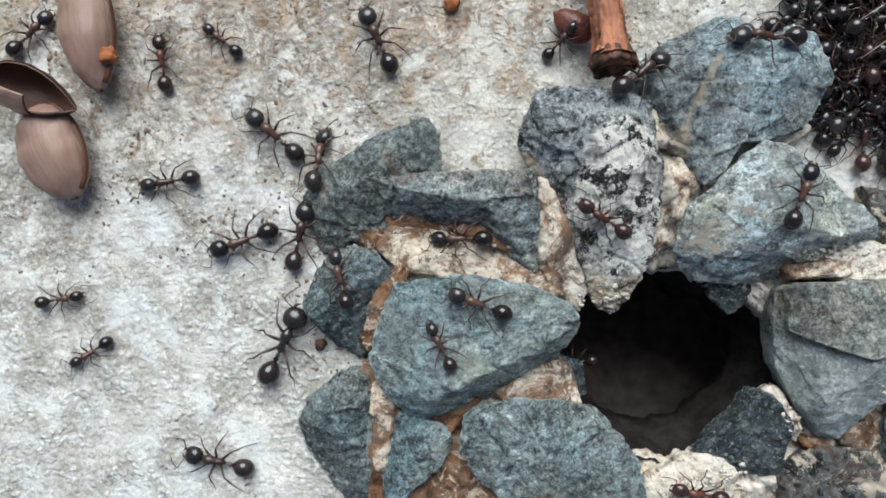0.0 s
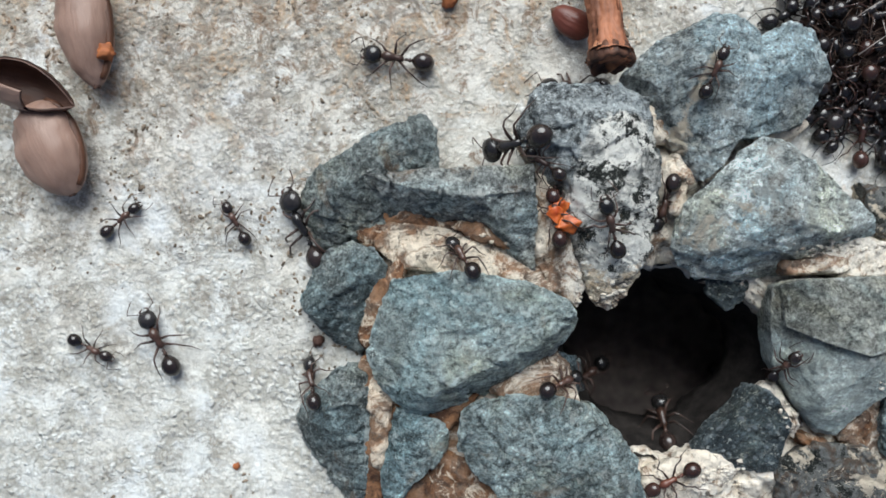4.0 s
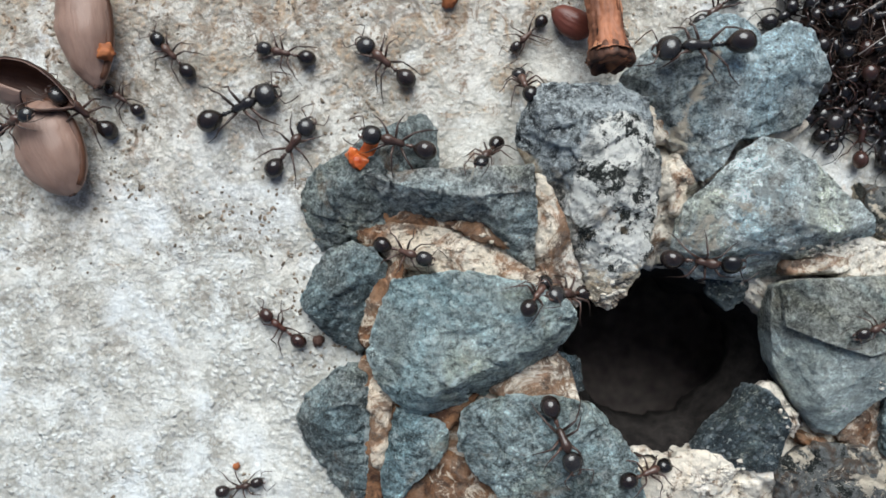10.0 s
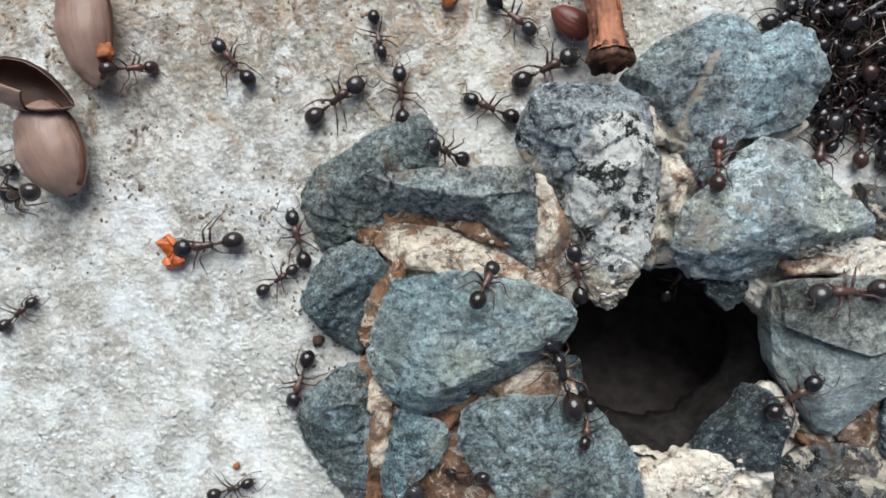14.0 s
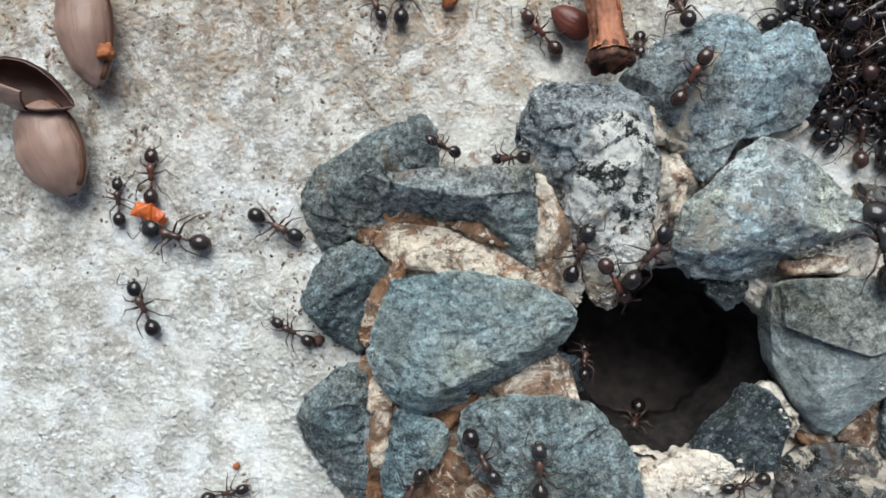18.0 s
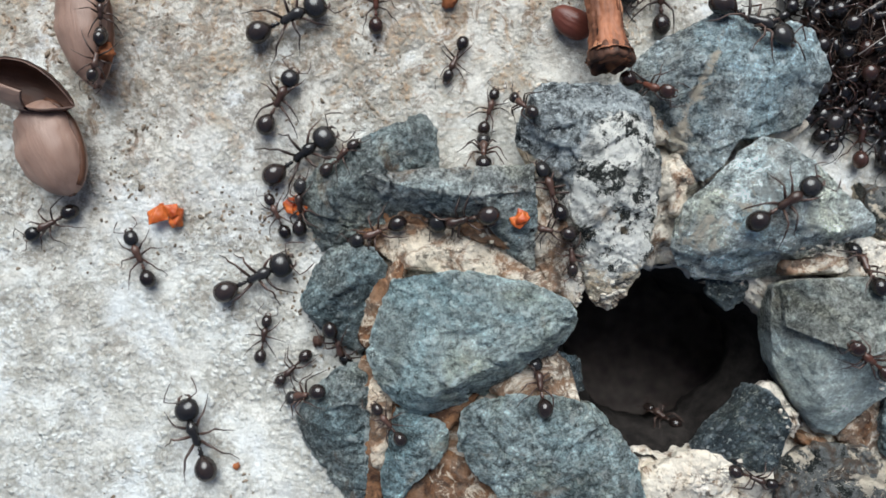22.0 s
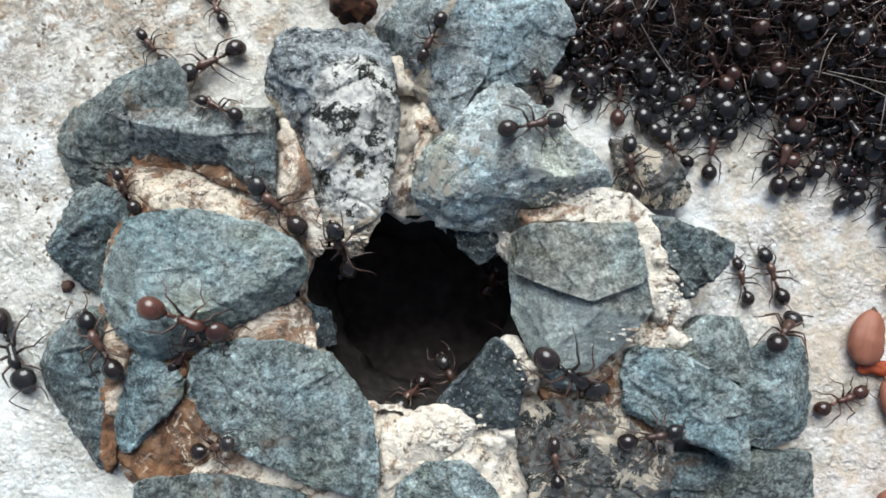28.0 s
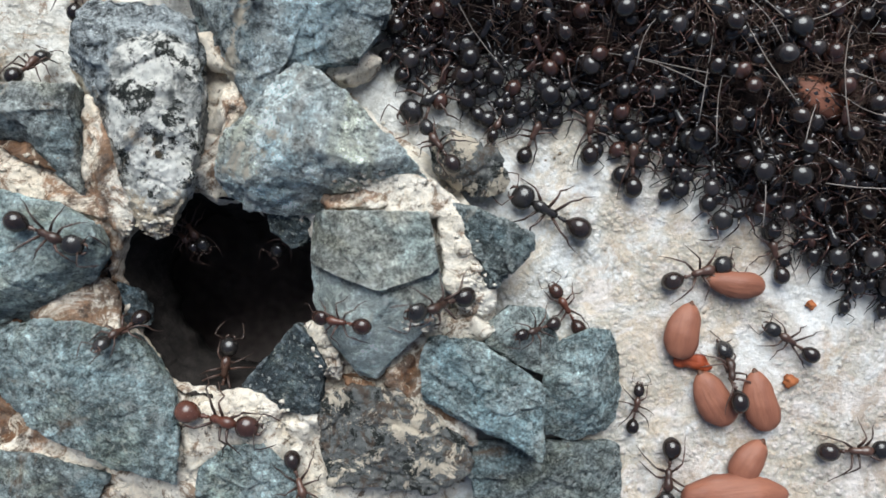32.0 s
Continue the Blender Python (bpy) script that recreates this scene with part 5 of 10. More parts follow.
# ---- the dark heap of dead ants, chaff and straw ----
HEAP_X = (36, 38, 43, 47, 52, 62, 70, 80, 90, 112)
HEAP_Y = (23, 20, 15.5, 13, 12.6, 10.8, 6.2, 0.2, -5.0, -15)


def heap_depth(x, y):
    """How far a point lies inside the heap's edge, mm; below zero outside."""
    front = (y - float(np.interp(x, HEAP_X, HEAP_Y))) * 0.88 + 2.2 * wobble(x, y, 1.0, 0.16) + 1.2 * wobble(x, y, 6.0, 0.4)
    return min(front, (x - 38.5) * 0.9 + 1.5 * wobble(x, y, 4.0, 0.2))


def heap_height(x, y):
    d = heap_depth(x, y)
    return -0.6 if d < 0 else min(5.5, 0.45 * d) + 0.7 * wobble(x, y, 2.0, 0.35) * min(1, d / 3)


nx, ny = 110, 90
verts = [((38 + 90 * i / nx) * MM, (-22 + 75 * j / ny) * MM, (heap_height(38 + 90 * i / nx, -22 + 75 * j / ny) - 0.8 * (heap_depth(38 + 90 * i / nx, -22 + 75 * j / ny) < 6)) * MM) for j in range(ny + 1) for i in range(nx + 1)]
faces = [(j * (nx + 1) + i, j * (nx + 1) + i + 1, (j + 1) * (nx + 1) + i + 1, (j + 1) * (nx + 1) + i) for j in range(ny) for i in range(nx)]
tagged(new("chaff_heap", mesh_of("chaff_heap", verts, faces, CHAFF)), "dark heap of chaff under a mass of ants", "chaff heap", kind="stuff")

rng = random.Random(5)
placed = []
tries = 0
while len(placed) < 560 and tries < 30000:
    tries += 1
    x, y = rng.uniform(38, 108), rng.uniform(-18, 40)
    d = heap_depth(x, y)
    if d < -1.5 or (d < 5 and rng.random() > 0.10 + 0.10 * max(0.0, d)) or surface(x, y)[0] > 2.5:
        continue
    if any((x - u) ** 2 + (y - v) ** 2 < 1.9 ** 2 for u, v in placed):
        continue
    placed.append((x, y))
far_verts, far_faces = [], []
single = 0
waiting = {0, 1, 2, 3}
for x, y in placed:
    d = heap_depth(x, y)
    pick = rng.choice((0, 0, 0, 1, 1, 2, 2, 3))
    breed = STILL[pick]
    tip = rng.uniform(-20, 60) if d > 3 else rng.uniform(-6, 6)
    m = pose(x * MM, y * MM, (max(0.0, heap_height(x, y)) + (rng.uniform(-1.5, 1.0) if d > 3 else 0)) * MM, rng.uniform(-20, 20) if d > 3 else 0, tip, rng.uniform(0, 360) if d > 4 else rng.choice((70, 255)) + rng.uniform(-55, 55))
    if y < 26 and x < 99 and single < 172:
        single += 1
        if pick in waiting:
            waiting.remove(pick)
            breed[2].matrix_basis = m
        else:
            copy_thing(breed[2], m)
        continue
    for piece in breed[2].children_recursive:
        n = m @ Matrix.Translation(piece.location)
        o = len(far_verts)
        far_verts += [tuple(n @ v.co) for v in piece.data.vertices]
        far_faces += [tuple(i + o for i in f.vertices) for f in piece.data.polygons]
tagged(new("ant_mass", mesh_of("ant_mass", far_verts, far_faces, DUSTY)), "tangled mass of black ants deep in the heap", "ant mass", kind="stuff")

bits_verts, bits_faces = [], []
while len(bits_faces) < 5 * 9000:
    x, y = rng.uniform(38, 108), rng.uniform(-18, 42)
    d = heap_depth(x, y)
    if d < -1.5 or (d < 3 and rng.random() > 0.25 + 0.15 * d):
        continue
    a, lean, length, r = rng.uniform(0, 6.283), rng.uniform(-0.5, 0.7), rng.uniform(0.8, 4.2), rng.uniform(0.02, 0.07)
    z = max(0.15, heap_height(x, y) + rng.uniform(0.1, 2.3) * min(1.0, max(0.0, d) / 7))
    dx, dy, dz = length / 2 * math.cos(a), length / 2 * math.sin(a), length / 2 * lean * (d > 2)
    v, f = tube([((x - dx) * MM, (y - dy) * MM, (z - dz) * MM, r * MM), (x * MM, y * MM, (z + 0.15 * length) * MM, r * MM), ((x + dx) * MM, (y + dy) * MM, (z + dz) * MM, r * 0.4 * MM)], 3)
    o = len(bits_verts)
    bits_verts += v
    bits_faces += [tuple(i + o for i in q) for q in f]
tagged(new("chaff_bits", mesh_of("chaff_bits", bits_verts, bits_faces, BRISTLE)), "loose dark bristles, legs and chaff over the heap", "chaff", kind="stuff")

for x, y, turn in ((85.2, 11.4, 155),):
    grain = tagged(seed("seed", REDSEED, 6.4, 3.8, 2.6, 0.1, 0.86), "red-brown seed half sunk among ants on the heap", "seed", "red-brown seeds")
    grain.matrix_world = pose(x * MM, y * MM, (heap_height(x, y) - 0.9) * MM, 12, -8, turn)

straw_count = 0
while straw_count < 64:
    x, y = rng.uniform(42, 106), rng.uniform(-12, 38)
    if heap_depth(x, y) < 4:
        continue
    straw_count += 1
    length, a, b = rng.uniform(5, 16), rng.uniform(0, math.pi), rng.uniform(-0.8, 0.8)
    points = [(length * (u - 0.5), 2.2 * b * math.sin(3 * u), 0.5 * math.sin(2.5 * u), 0.065 - 0.03 * u) for u in (0, 0.2, 0.4, 0.6, 0.8, 1)]
    data = tube([(p * MM, q * MM, r * MM, s * MM) for p, q, r, s in points], 5)
    straw = new("straw", mesh_of("straw", *data, STRAW))
    straw.matrix_world = pose(x * MM, y * MM, (heap_height(x, y) + 2.0) * MM, 0, rng.uniform(-12, 12), math.degrees(a))
    tagged(straw, "thin dry straw lying on the dark heap", "straw", "straws on the heap")


# ---- what moves ----
def crowd(sizes):
    """The walking ants, one for each breed number."""
    out = []
    spare = {str(i): [b[2]] for i, b in enumerate(BREEDS)}
    for b in sizes:
        out.append(spare[b].pop() if spare[b] else copy_thing(BREEDS[int(b)][2], pose(-0.09, 0.06, 0)))
    return out


def carried_crumb(number):
    """A torn, flat piece of orange fruit that the ants drag about."""
    size = (3.5, 2.6, 2.6, 2.6)[number]
    rng = random.Random(40 + number)
    bm = bmesh.new()
    for lobe in range(3):
        cx, cy, cz, r = rng.uniform(-0.34, 0.34), rng.uniform(-0.34, 0.34), rng.uniform(-0.1, 0.1), rng.uniform(0.26, 0.42)
        flesh = bmesh.new()
        for _ in range(14):
            flesh.verts.new((size * (cx + rng.uniform(-r, r)), size * (cy + rng.uniform(-r, r)), size * (cz + rng.uniform(-0.16, 0.16))))
        hull = bmesh.ops.convex_hull(flesh, input=flesh.verts[:])
        bmesh.ops.delete(flesh, geom=[g for g in hull["geom_interior"] if isinstance(g, bmesh.types.BMVert)], context="VERTS")
        for limit in (1.2, 0.6, 0.3, 0.18):
            bmesh.ops.subdivide_edges(flesh, edges=[e for e in flesh.edges if e.calc_length() > limit], cuts=1)
            bmesh.ops.triangulate(flesh, faces=[f for f in flesh.faces if len(f.verts) > 3])
        flesh.normal_update()
        for v in flesh.verts:
            v.co += v.normal * (0.12 * wobble(*v.co, 1.4) + 0.05 * wobble(*v.co, 4.0))
        lump = bpy.data.meshes.new("lobe")
        flesh.to_mesh(lump)
        flesh.free()
        bm.from_mesh(lump)
        bpy.data.meshes.remove(lump)
    bmesh.ops.scale(bm, vec=(MM, MM, MM), verts=bm.verts[:])
    me = bpy.data.meshes.new("fruit_piece")
    bm.to_mesh(me)
    bm.free()
    me.materials.append(PULP)
    me.polygons.foreach_set("use_smooth", [True] * len(me.polygons))
    return tagged(new("fruit_piece", me), "torn piece of orange fruit flesh carried by ants", "fruit piece", "carried fruit pieces")


def standing(x, y, turn, size, under=None):
    """The pose of an ant of a size at a place, its belly along the slope under it; mm and degrees."""
    if under is not None:
        return pose(x * MM, y * MM, under * MM, 0, 0, turn)
    c, s = math.cos(radians(turn)), math.sin(radians(turn))
    k = 0.26 * size
    mid = surface(x, y)[0]
    fore, back = surface(x + c * k, y + s * k)[0], surface(x - c * k, y - s * k)[0]
    port, star = surface(x - s * k * 0.8, y + c * k * 0.8)[0], surface(x + s * k * 0.8, y - c * k * 0.8)[0]
    pitch = max(-50.0, min(50.0, math.degrees(math.atan2(fore - back, 2 * k))))
    roll = max(-35.0, min(35.0, math.degrees(math.atan2(port - star, 1.6 * k))))
    z = max(mid, (fore + back) / 2) if mid > -8 else mid
    return Matrix.Translation((x * MM, y * MM, z * MM)) @ pose(0, 0, 0, 0, 0, turn) @ pose(0, 0, 0, 0, -pitch, 0) @ pose(0, 0, 0, roll, 0, 0)


def smooth(rows, step=0.2):
    """Rows of t, x, y, turn (and the depth, down in the nest) filled in between; the turn never leaps."""
    out = []
    rows = [r if len(r) > 4 else (*r, None) for r in rows]
    turns = [rows[0][3]]
    for r in rows[1:]:
        turns.append(turns[-1] + (r[3] - turns[-1] + 180) % 360 - 180)
    for i in range(len(rows) - 1):
        t0, x0, y0, _, z0 = rows[i]
        t1, x1, y1, _, z1 = rows[i + 1]
        if math.hypot(x1 - x0, y1 - y0) < 0.3 and abs(turns[i + 1] - turns[i]) < 10:
            out.append((t0, x0, y0, turns[i], z0))
            continue
        a, b = rows[max(0, i - 1)], rows[min(len(rows) - 1, i + 2)]
        n = max(1, min(8, round((t1 - t0) / step), ), math.ceil(abs(turns[i + 1] - turns[i]) / 80))
        h = t1 - t0
        v0 = [(rows[i + 1][k] - a[k]) / max(0.3, rows[i + 1][0] - a[0]) * h for k in (1, 2)]
        v1 = [(b[k] - rows[i][k]) / max(0.3, b[0] - rows[i][0]) * h for k in (1, 2)]
        deep = z0 is not None and z1 is not None
        if deep:
            v0 = v1 = (x1 - x0, y1 - y0)
        for j in range(n):
            u = j / n
            p, q, r, s = 2 * u ** 3 - 3 * u ** 2 + 1, u ** 3 - 2 * u ** 2 + u, -2 * u ** 3 + 3 * u ** 2, u ** 3 - u ** 2
            z = z0 + (z1 - z0) * u if deep else (z0 if j == 0 else None)
            out.append((t0 + h * u, p * x0 + q * v0[0] + r * x1 + s * v1[0], p * y0 + q * v0[1] + r * y1 + s * v1[1], turns[i] + (turns[i + 1] - turns[i]) * u, z))
    out.append((*rows[-1][:3], turns[-1], rows[-1][4]))
    return out


def go(walker, rows):
    """Keys an ant along rows of seconds, x, y in mm and heading, its legs stepping by threes."""
    size = walker["size"]
    path = smooth(rows)
    walk(walker, [(t, standing(x, y, a, size, z)) for t, x, y, a, z in path])
    phase, steps = 0.0, [(path[0][0], 0.0)]
    for (t0, x0, y0, a0, _), (t1, x1, y1, a1, _) in zip(path, path[1:]):
        far = math.hypot(x1 - x0, y1 - y0) + abs(a1 - a0) * 0.03
        seen = -52 < x1 < 100 and -34 < y1 < 34
        phase += min(2.2, 5.0 * far / size) if seen else 0.0
        if seen and far > 0.15 or steps[-1][1] != phase or t1 == path[-1][0]:
            steps.append((t1, phase))
    legs = [c for c in walker.children if c.name.startswith("leg")]
    for i, leg in enumerate(legs):
        side, shift = (1 if i < 3 else -1), (0.0 if i in (0, 2, 4) else math.pi)
        at = leg.location.copy()
        rows_leg = []
        for t, p in steps:
            rows_leg.append((t, Matrix.Translation(at) @ pose(0, 0, 0, 9 * side * max(0.0, math.cos(p + shift)), 0, 20 * side * math.sin(p + shift))))
        walk(leg, rows_leg)


def haul(crumb_thing, rows, lift):
    """Keys a carried crumb along rows of seconds, x, y in mm and turn."""
    walk(crumb_thing, [(t, pose(x * MM, y * MM, (surface(x, y)[0] + lift if z is None else z) * MM, 0, 0, a)) for t, x, y, a, z in smooth(rows, 0.25)])


def motions():
    ants = crowd('03302202333133400311100332121013110001041030111110142431010333340340311411410001402014414501312333214131303123113431')
    go(ants[0], [(0, 15.3, -12.7, -175, -3.0), (0.264, 13.8, -12.9, -128), (0.5, 12.8, -12.9, -128), (1, 14.6, -21.2, -90), (1.5, 16.4, -24.0, -90), (2, 17.8, -24.0, -90), (2.27, 17.8, -28.0, -90), (2.9, 17.8, -42.1, -90), (6.22, 17.8, -42.1, -90), (7.217, -36.2, -42.1, 90), (7.765, -36.2, -29.9, 71), (8, -36.2, -26.5, 71), (8.235, -36.2, -29.9, -90), (8.783, -36.2, -42.1, -90), (18.6, -36.2, -42.1, -90), (19.6, -21.1, -42.1, 90), (20.23, -21.1, -4.6, 138), (20.5, -21.1, 6.0, 138), (21, -18.5, 9.8, 90), (21.5, -18.9, 7.0, 129), (22, -10.9, 9.5, 42), (22.5, -1.5, 16.3, 85), (23, -6.7, 12.0, 167), (23.5, -10.1, 10.0, 203), (24, -14.2, 11.3, 29), (24.5, -6.3, 16.6, 39), (25, 1.2, 16.2, 3), (25.27, 1.2, 20.9, 90), (25.9, 1.2, 37.2, 90), (32, 1.2, 37.2, 90)])
    go(ants[1], [(0, -5.1, -42.1, 90), (0.23, -5.1, -3.2, 90), (0.5, -5.1, 7.8, 90), (1, -3.5, 11.4, 30), (1.5, -1.4, 13.0, 35), (2, 1.2, 14.9, 66), (2.5, 7.7, 23.0, 55), (3, 6.9, 20.6, 124), (3.248, 6.9, 24.2, 90), (3.828, 6.9, 37.1, 90), (10.11, 6.9, 37.1, 90), (11.11, -28.0, 37.1, 270), (11.73, -28.0, 23.3, -170), (12, -28.0, 19.4, -170), (12.5, -36.0, 18.1, 137), (13, -35.6, 12.3, 247), (13.27, -40.7, 12.3, 180), (13.9, -59.1, 12.3, 180), (18.6, -59.1, 10.0, 360), (19.23, -24.4, 10.0, 28), (19.5, -14.7, 10.0, 28), (20, -3.4, 17.9, 10), (20.5, -5.4, 17.8, 19), (20.77, -5.4, 22.1, 90), (21.4, -5.4, 37.1, 90), (32, -5.4, 37.1, 90)])
    go(ants[2], [(0, 37.3, -42.1, 90), (0.23, 37.3, -25.6, 172), (0.5, 37.3, -20.9, 172), (1, 30.3, -20.4, -177), (2, 29.9, -22.3, 173), (2.5, 16.5, -17.3, -167), (3, 19.3, -19.7, -171), (3.5, 15.4, -18.2, -169), (3.667, 17.4, -16.8, 34), (4.055, 16.9, -17.2, 34, -3.0), (4.555, 0.6, -28.2, 34, -33.5), (6.945, -0.1, 3.1, 329, -33.5), (7.445, 16.7, -7.2, 149, -3.0), (7.778, 15.7, -6.6, 118), (8, 15.1, -6.2, 118), (8.5, 21.2, -3.3, 61), (9, 25.3, -2.6, -133), (9.5, 23.8, -2.6, -121), (10, 26.6, -0.6, -5), (10.5, 30.4, 1.4, -155), (11, 20.8, 3.1, -170), (11.5, 24.2, 6.9, 64), (12, 24.9, 7.7, 36), (12.27, 24.9, 14.2, 90), (12.9, 24.9, 37.1, 90), (17.12, 24.9, 37.1, 90), (18.12, 38.5, 37.1, 270), (18.74, 38.5, 23.4, -95), (19, 38.5, 19.5, -95), (19.26, 38.5, 23.4, 90), (19.88, 38.5, 37.1, 90), (32, 38.5, 37.1, 90)])
    go(ants[3], [(0, 44.8, 8.8, 226, -33.5), (0.1, 31.1, -5.3, 46, -3.0), (0.64, 39.7, 3.6, 45), (1, 45.5, 9.6, 45), (2, 42.7, 11.6, 115), (2.27, 42.7, 17.2, 90), (2.9, 42.7, 37.1, 90), (5.1, 44.3, 37.1, 270), (5.73, 44.3, 18.6, -146), (6, 44.3, 13.4, -146), (6.27, 40.0, 7.8, -128), (6.9, 30.3, -4.7, -128, -3.0), (7.4, 42.4, 10.9, -128, -33.5), (10.6, 42.8, 10.6, 231, -33.5), (11.1, 30.4, -4.8, 51, -3.0), (11.64, 39.0, 5.8, 16), (12, 44.7, 12.8, 16), (12.5, 48.0, 7.7, 338), (12.77, 48.0, 14.2, 90), (13.4, 48.0, 37.1, 90), (17.1, 48.0, 37.1, 90), (18.1, 40.7, 37.1, 270), (18.73, 40.7, 17.3, -114), (19, 40.7, 11.8, -114), (19.5, 44.5, 10.7, 348), (19.77, 44.5, 16.5, 90), (20.4, 44.5, 37.1, 90), (32, 44.5, 37.1, 90)])
    go(ants[4], [(0, 2.3, 6.6, 320, -33.5), (0.1902, 17.5, -6.0, 140, -3.0), (0.6761, 14.3, -3.4, -45), (1, 12.2, -1.6, -45), (1.5, 12.8, 0.6, 121), (2, 10.0, -0.6, 176), (2.5, 5.4, -2.3, 169), (3, -0.5, 1.0, 80), (3.27, -0.5, 9.0, 90), (3.9, -0.5, 37.1, 90), (9.66, -0.5, 37.1, 90), (10.66, 34.0, 37.1, 270), (11.25, 34.0, 24.0, 166), (11.5, 34.0, 20.3, 166), (12, 25.6, 22.0, -176), (12.5, 27.1, 18.3, 3), (13, 28.4, 18.0, 6), (13.5, 30.2, 15.8, -135), (14, 28.4, 8.3, 79), (14.5, 31.2, 19.5, 120), (16.5, 13.6, 20.8, -148), (18, 11.5, 24.3, 131), (18.5, 13.6, 22.5, 155), (19, 13.9, 24.3, -103), (19.5, 7.0, 15.6, -130), (20, 2.9, 14.3, 38), (20.5, 4.4, 15.0, -144), (21, 0.5, 14.0, -165), (21.5, -7.4, 13.6, -179), (21.77, -7.4, 18.7, 90), (22.4, -7.4, 37.1, 90), (32, -7.4, 37.1, 90)])
    go(ants[5], [(0, 52.0, -2.5, 199, -33.5), (0.2902, 33.4, -9.0, 19, -3.0), (0.7161, 36.2, -8.0, 26), (1, 38.0, -7.4, 26), (1.5, 41.8, -3.7, -116), (2, 30.3, -19.5, -142), (2.471, 30.2, -19.4, 127, -3.0), (2.971, 42.1, -35.1, 127, -33.5), (15.91, 15.4, 15.5, 288, -33.5), (16.41, 21.7, -3.2, 108, -3.0), (16.76, 21.2, -1.7, 150), (17, 20.8, -0.7, 150), (17.5, 12.8, 3.5, 153), (17.77, 15.4, 0.1, -53), (18.4, 19.0, -4.6, -53, -3.0), (18.9, 7.0, 11.0, -53, -33.5), (21.6, -2.2, -1.0, 338, -33.5), (22.1, 16.0, -8.5, 158, -3.0), (22.64, 8.1, -5.2, 133), (23, 2.9, -3.1, 133), (23.27, 2.9, 5.8, 90), (23.9, 2.9, 37.1, 90), (32, 2.9, 37.1, 90)])
    go(ants[6], [(0, -24.8, 23.6, 141), (0.5, -19.7, 25.3, 92), (0.677, -19.7, 27.9, 90), (1.09, -19.7, 37.1, 90), (9.51, -19.7, 37.1, 90), (10.51, -12.4, 37.1, 270), (11, -12.4, 27.3, -85), (11.5, -13.3, 28.6, -85), (11.93, -13.3, 37.1, 90), (16.54, -13.3, 37.1, 90), (17.54, -7.8, 37.1, 270), (18, -7.8, 28.0, -66), (18.5, -1.6, 9.7, -3), (19, -1.7, 9.7, 7), (19.5, -0.0, 6.7, 79), (20, 1.9, 5.0, 112), (20.5, 8.2, 4.1, 148), (21, -1.2, 8.6, 78), (21.27, -1.2, 14.9, 90), (21.9, -1.2, 37.1, 90), (26.13, -1.2, 37.1, 90), (27.13, -5.6, 33.8, 270), (27.74, -5.6, 20.3, 132), (28, -5.6, 16.5, 132), (28.26, -5.6, 20.3, 90), (28.87, -5.6, 33.8, 90), (32, -5.6, 33.8, 90)])
    go(ants[7], [(0, -31.6, 21.0, 97), (0.5, -34.4, 25.0, 83), (0.682, -34.4, 27.7, 90), (1.107, -34.4, 37.1, 90), (10.1, -32.0, 37.1, 270), (10.73, -32.0, 9.2, -159), (11, -32.0, 1.4, -159), (11.5, -41.8, -1.9, 170), (12, -38.9, 3.2, 24), (12.5, -36.0, 6.2, 50), (13, -35.3, 6.5, 67), (13.5, -41.2, 3.2, 54), (14, -35.0, 19.7, 16), (14.5, -37.1, 12.6, 62), (16.5, -35.4, 14.8, 148), (17, -32.8, 7.4, 101), (17.5, -32.5, 7.3, 89), (18, -32.5, 7.9, 90), (18.5, -32.2, 7.4, 85), (19, -32.2, 7.5, 93), (19.5, -32.3, 9.1, 105), (20, -30.1, 9.3, 166), (20.27, -36.5, 9.3, 180), (20.9, -59.1, 9.3, 180), (22.6, -58.4, 9.6, 360), (23.23, -42.1, 9.6, 83), (23.5, -37.5, 9.6, 83), (24, -40.9, 8.4, 140), (24.24, -44.4, 8.4, 180), (24.81, -57.0, 8.4, 180), (32, -57.0, 8.4, 180)])
    go(ants[8], [(0, -7.3, 23.4, 115), (0.2057, -7.3, 26.5, 90), (0.6857, -7.3, 37.1, 90), (10.37, -6.8, 37.1, 270), (10.81, -6.8, 27.3, -140), (11, -6.8, 24.6, -140), (11.5, -10.1, 20.7, -141), (12, -12.1, 16.1, -135), (12.5, -9.2, 20.9, -61), (13, -3.4, 21.4, -14), (13.5, 2.7, 15.5, -47), (14, 11.2, 20.0, 26), (14.26, 11.2, 23.8, 90), (14.86, 11.2, 37.1, 90), (18.22, 11.2, 37.1, 90), (19.22, 6.6, 37.1, 270), (19.77, 6.6, 25.0, 30), (20, 6.6, 21.6, 30), (20.5, 11.5, 23.4, 95), (20.71, 11.5, 26.4, 90), (21.19, 11.5, 37.1, 90), (32, 11.5, 37.1, 90)])
    go(ants[9], [(0, -18.8, 12.9, 139), (0.5, -18.4, 16.5, 144), (1, -16.6, 12.2, 47), (1.27, -16.6, 17.7, 90), (1.9, -16.6, 37.1, 90), (4.6, -16.6, 37.1, 90), (5.6, -22.1, 37.1, 270), (6.23, -22.1, 9.0, 252), (6.5, -22.1, 1.0, 252), (7, -23.0, -5.3, 86), (7.5, -26.0, 0.1, 168), (8, -25.6, 1.8, 153), (8.5, -29.2, 4.2, 139), (9, -33.4, 10.7, 137), (9.5, -37.5, 14.2, 139), (10, -39.9, 14.6, 140), (10.5, -42.6, 18.5, 150), (10.75, -46.2, 18.5, 180), (11.32, -59.1, 18.5, 180), (32, -59.1, 18.5, 180)])
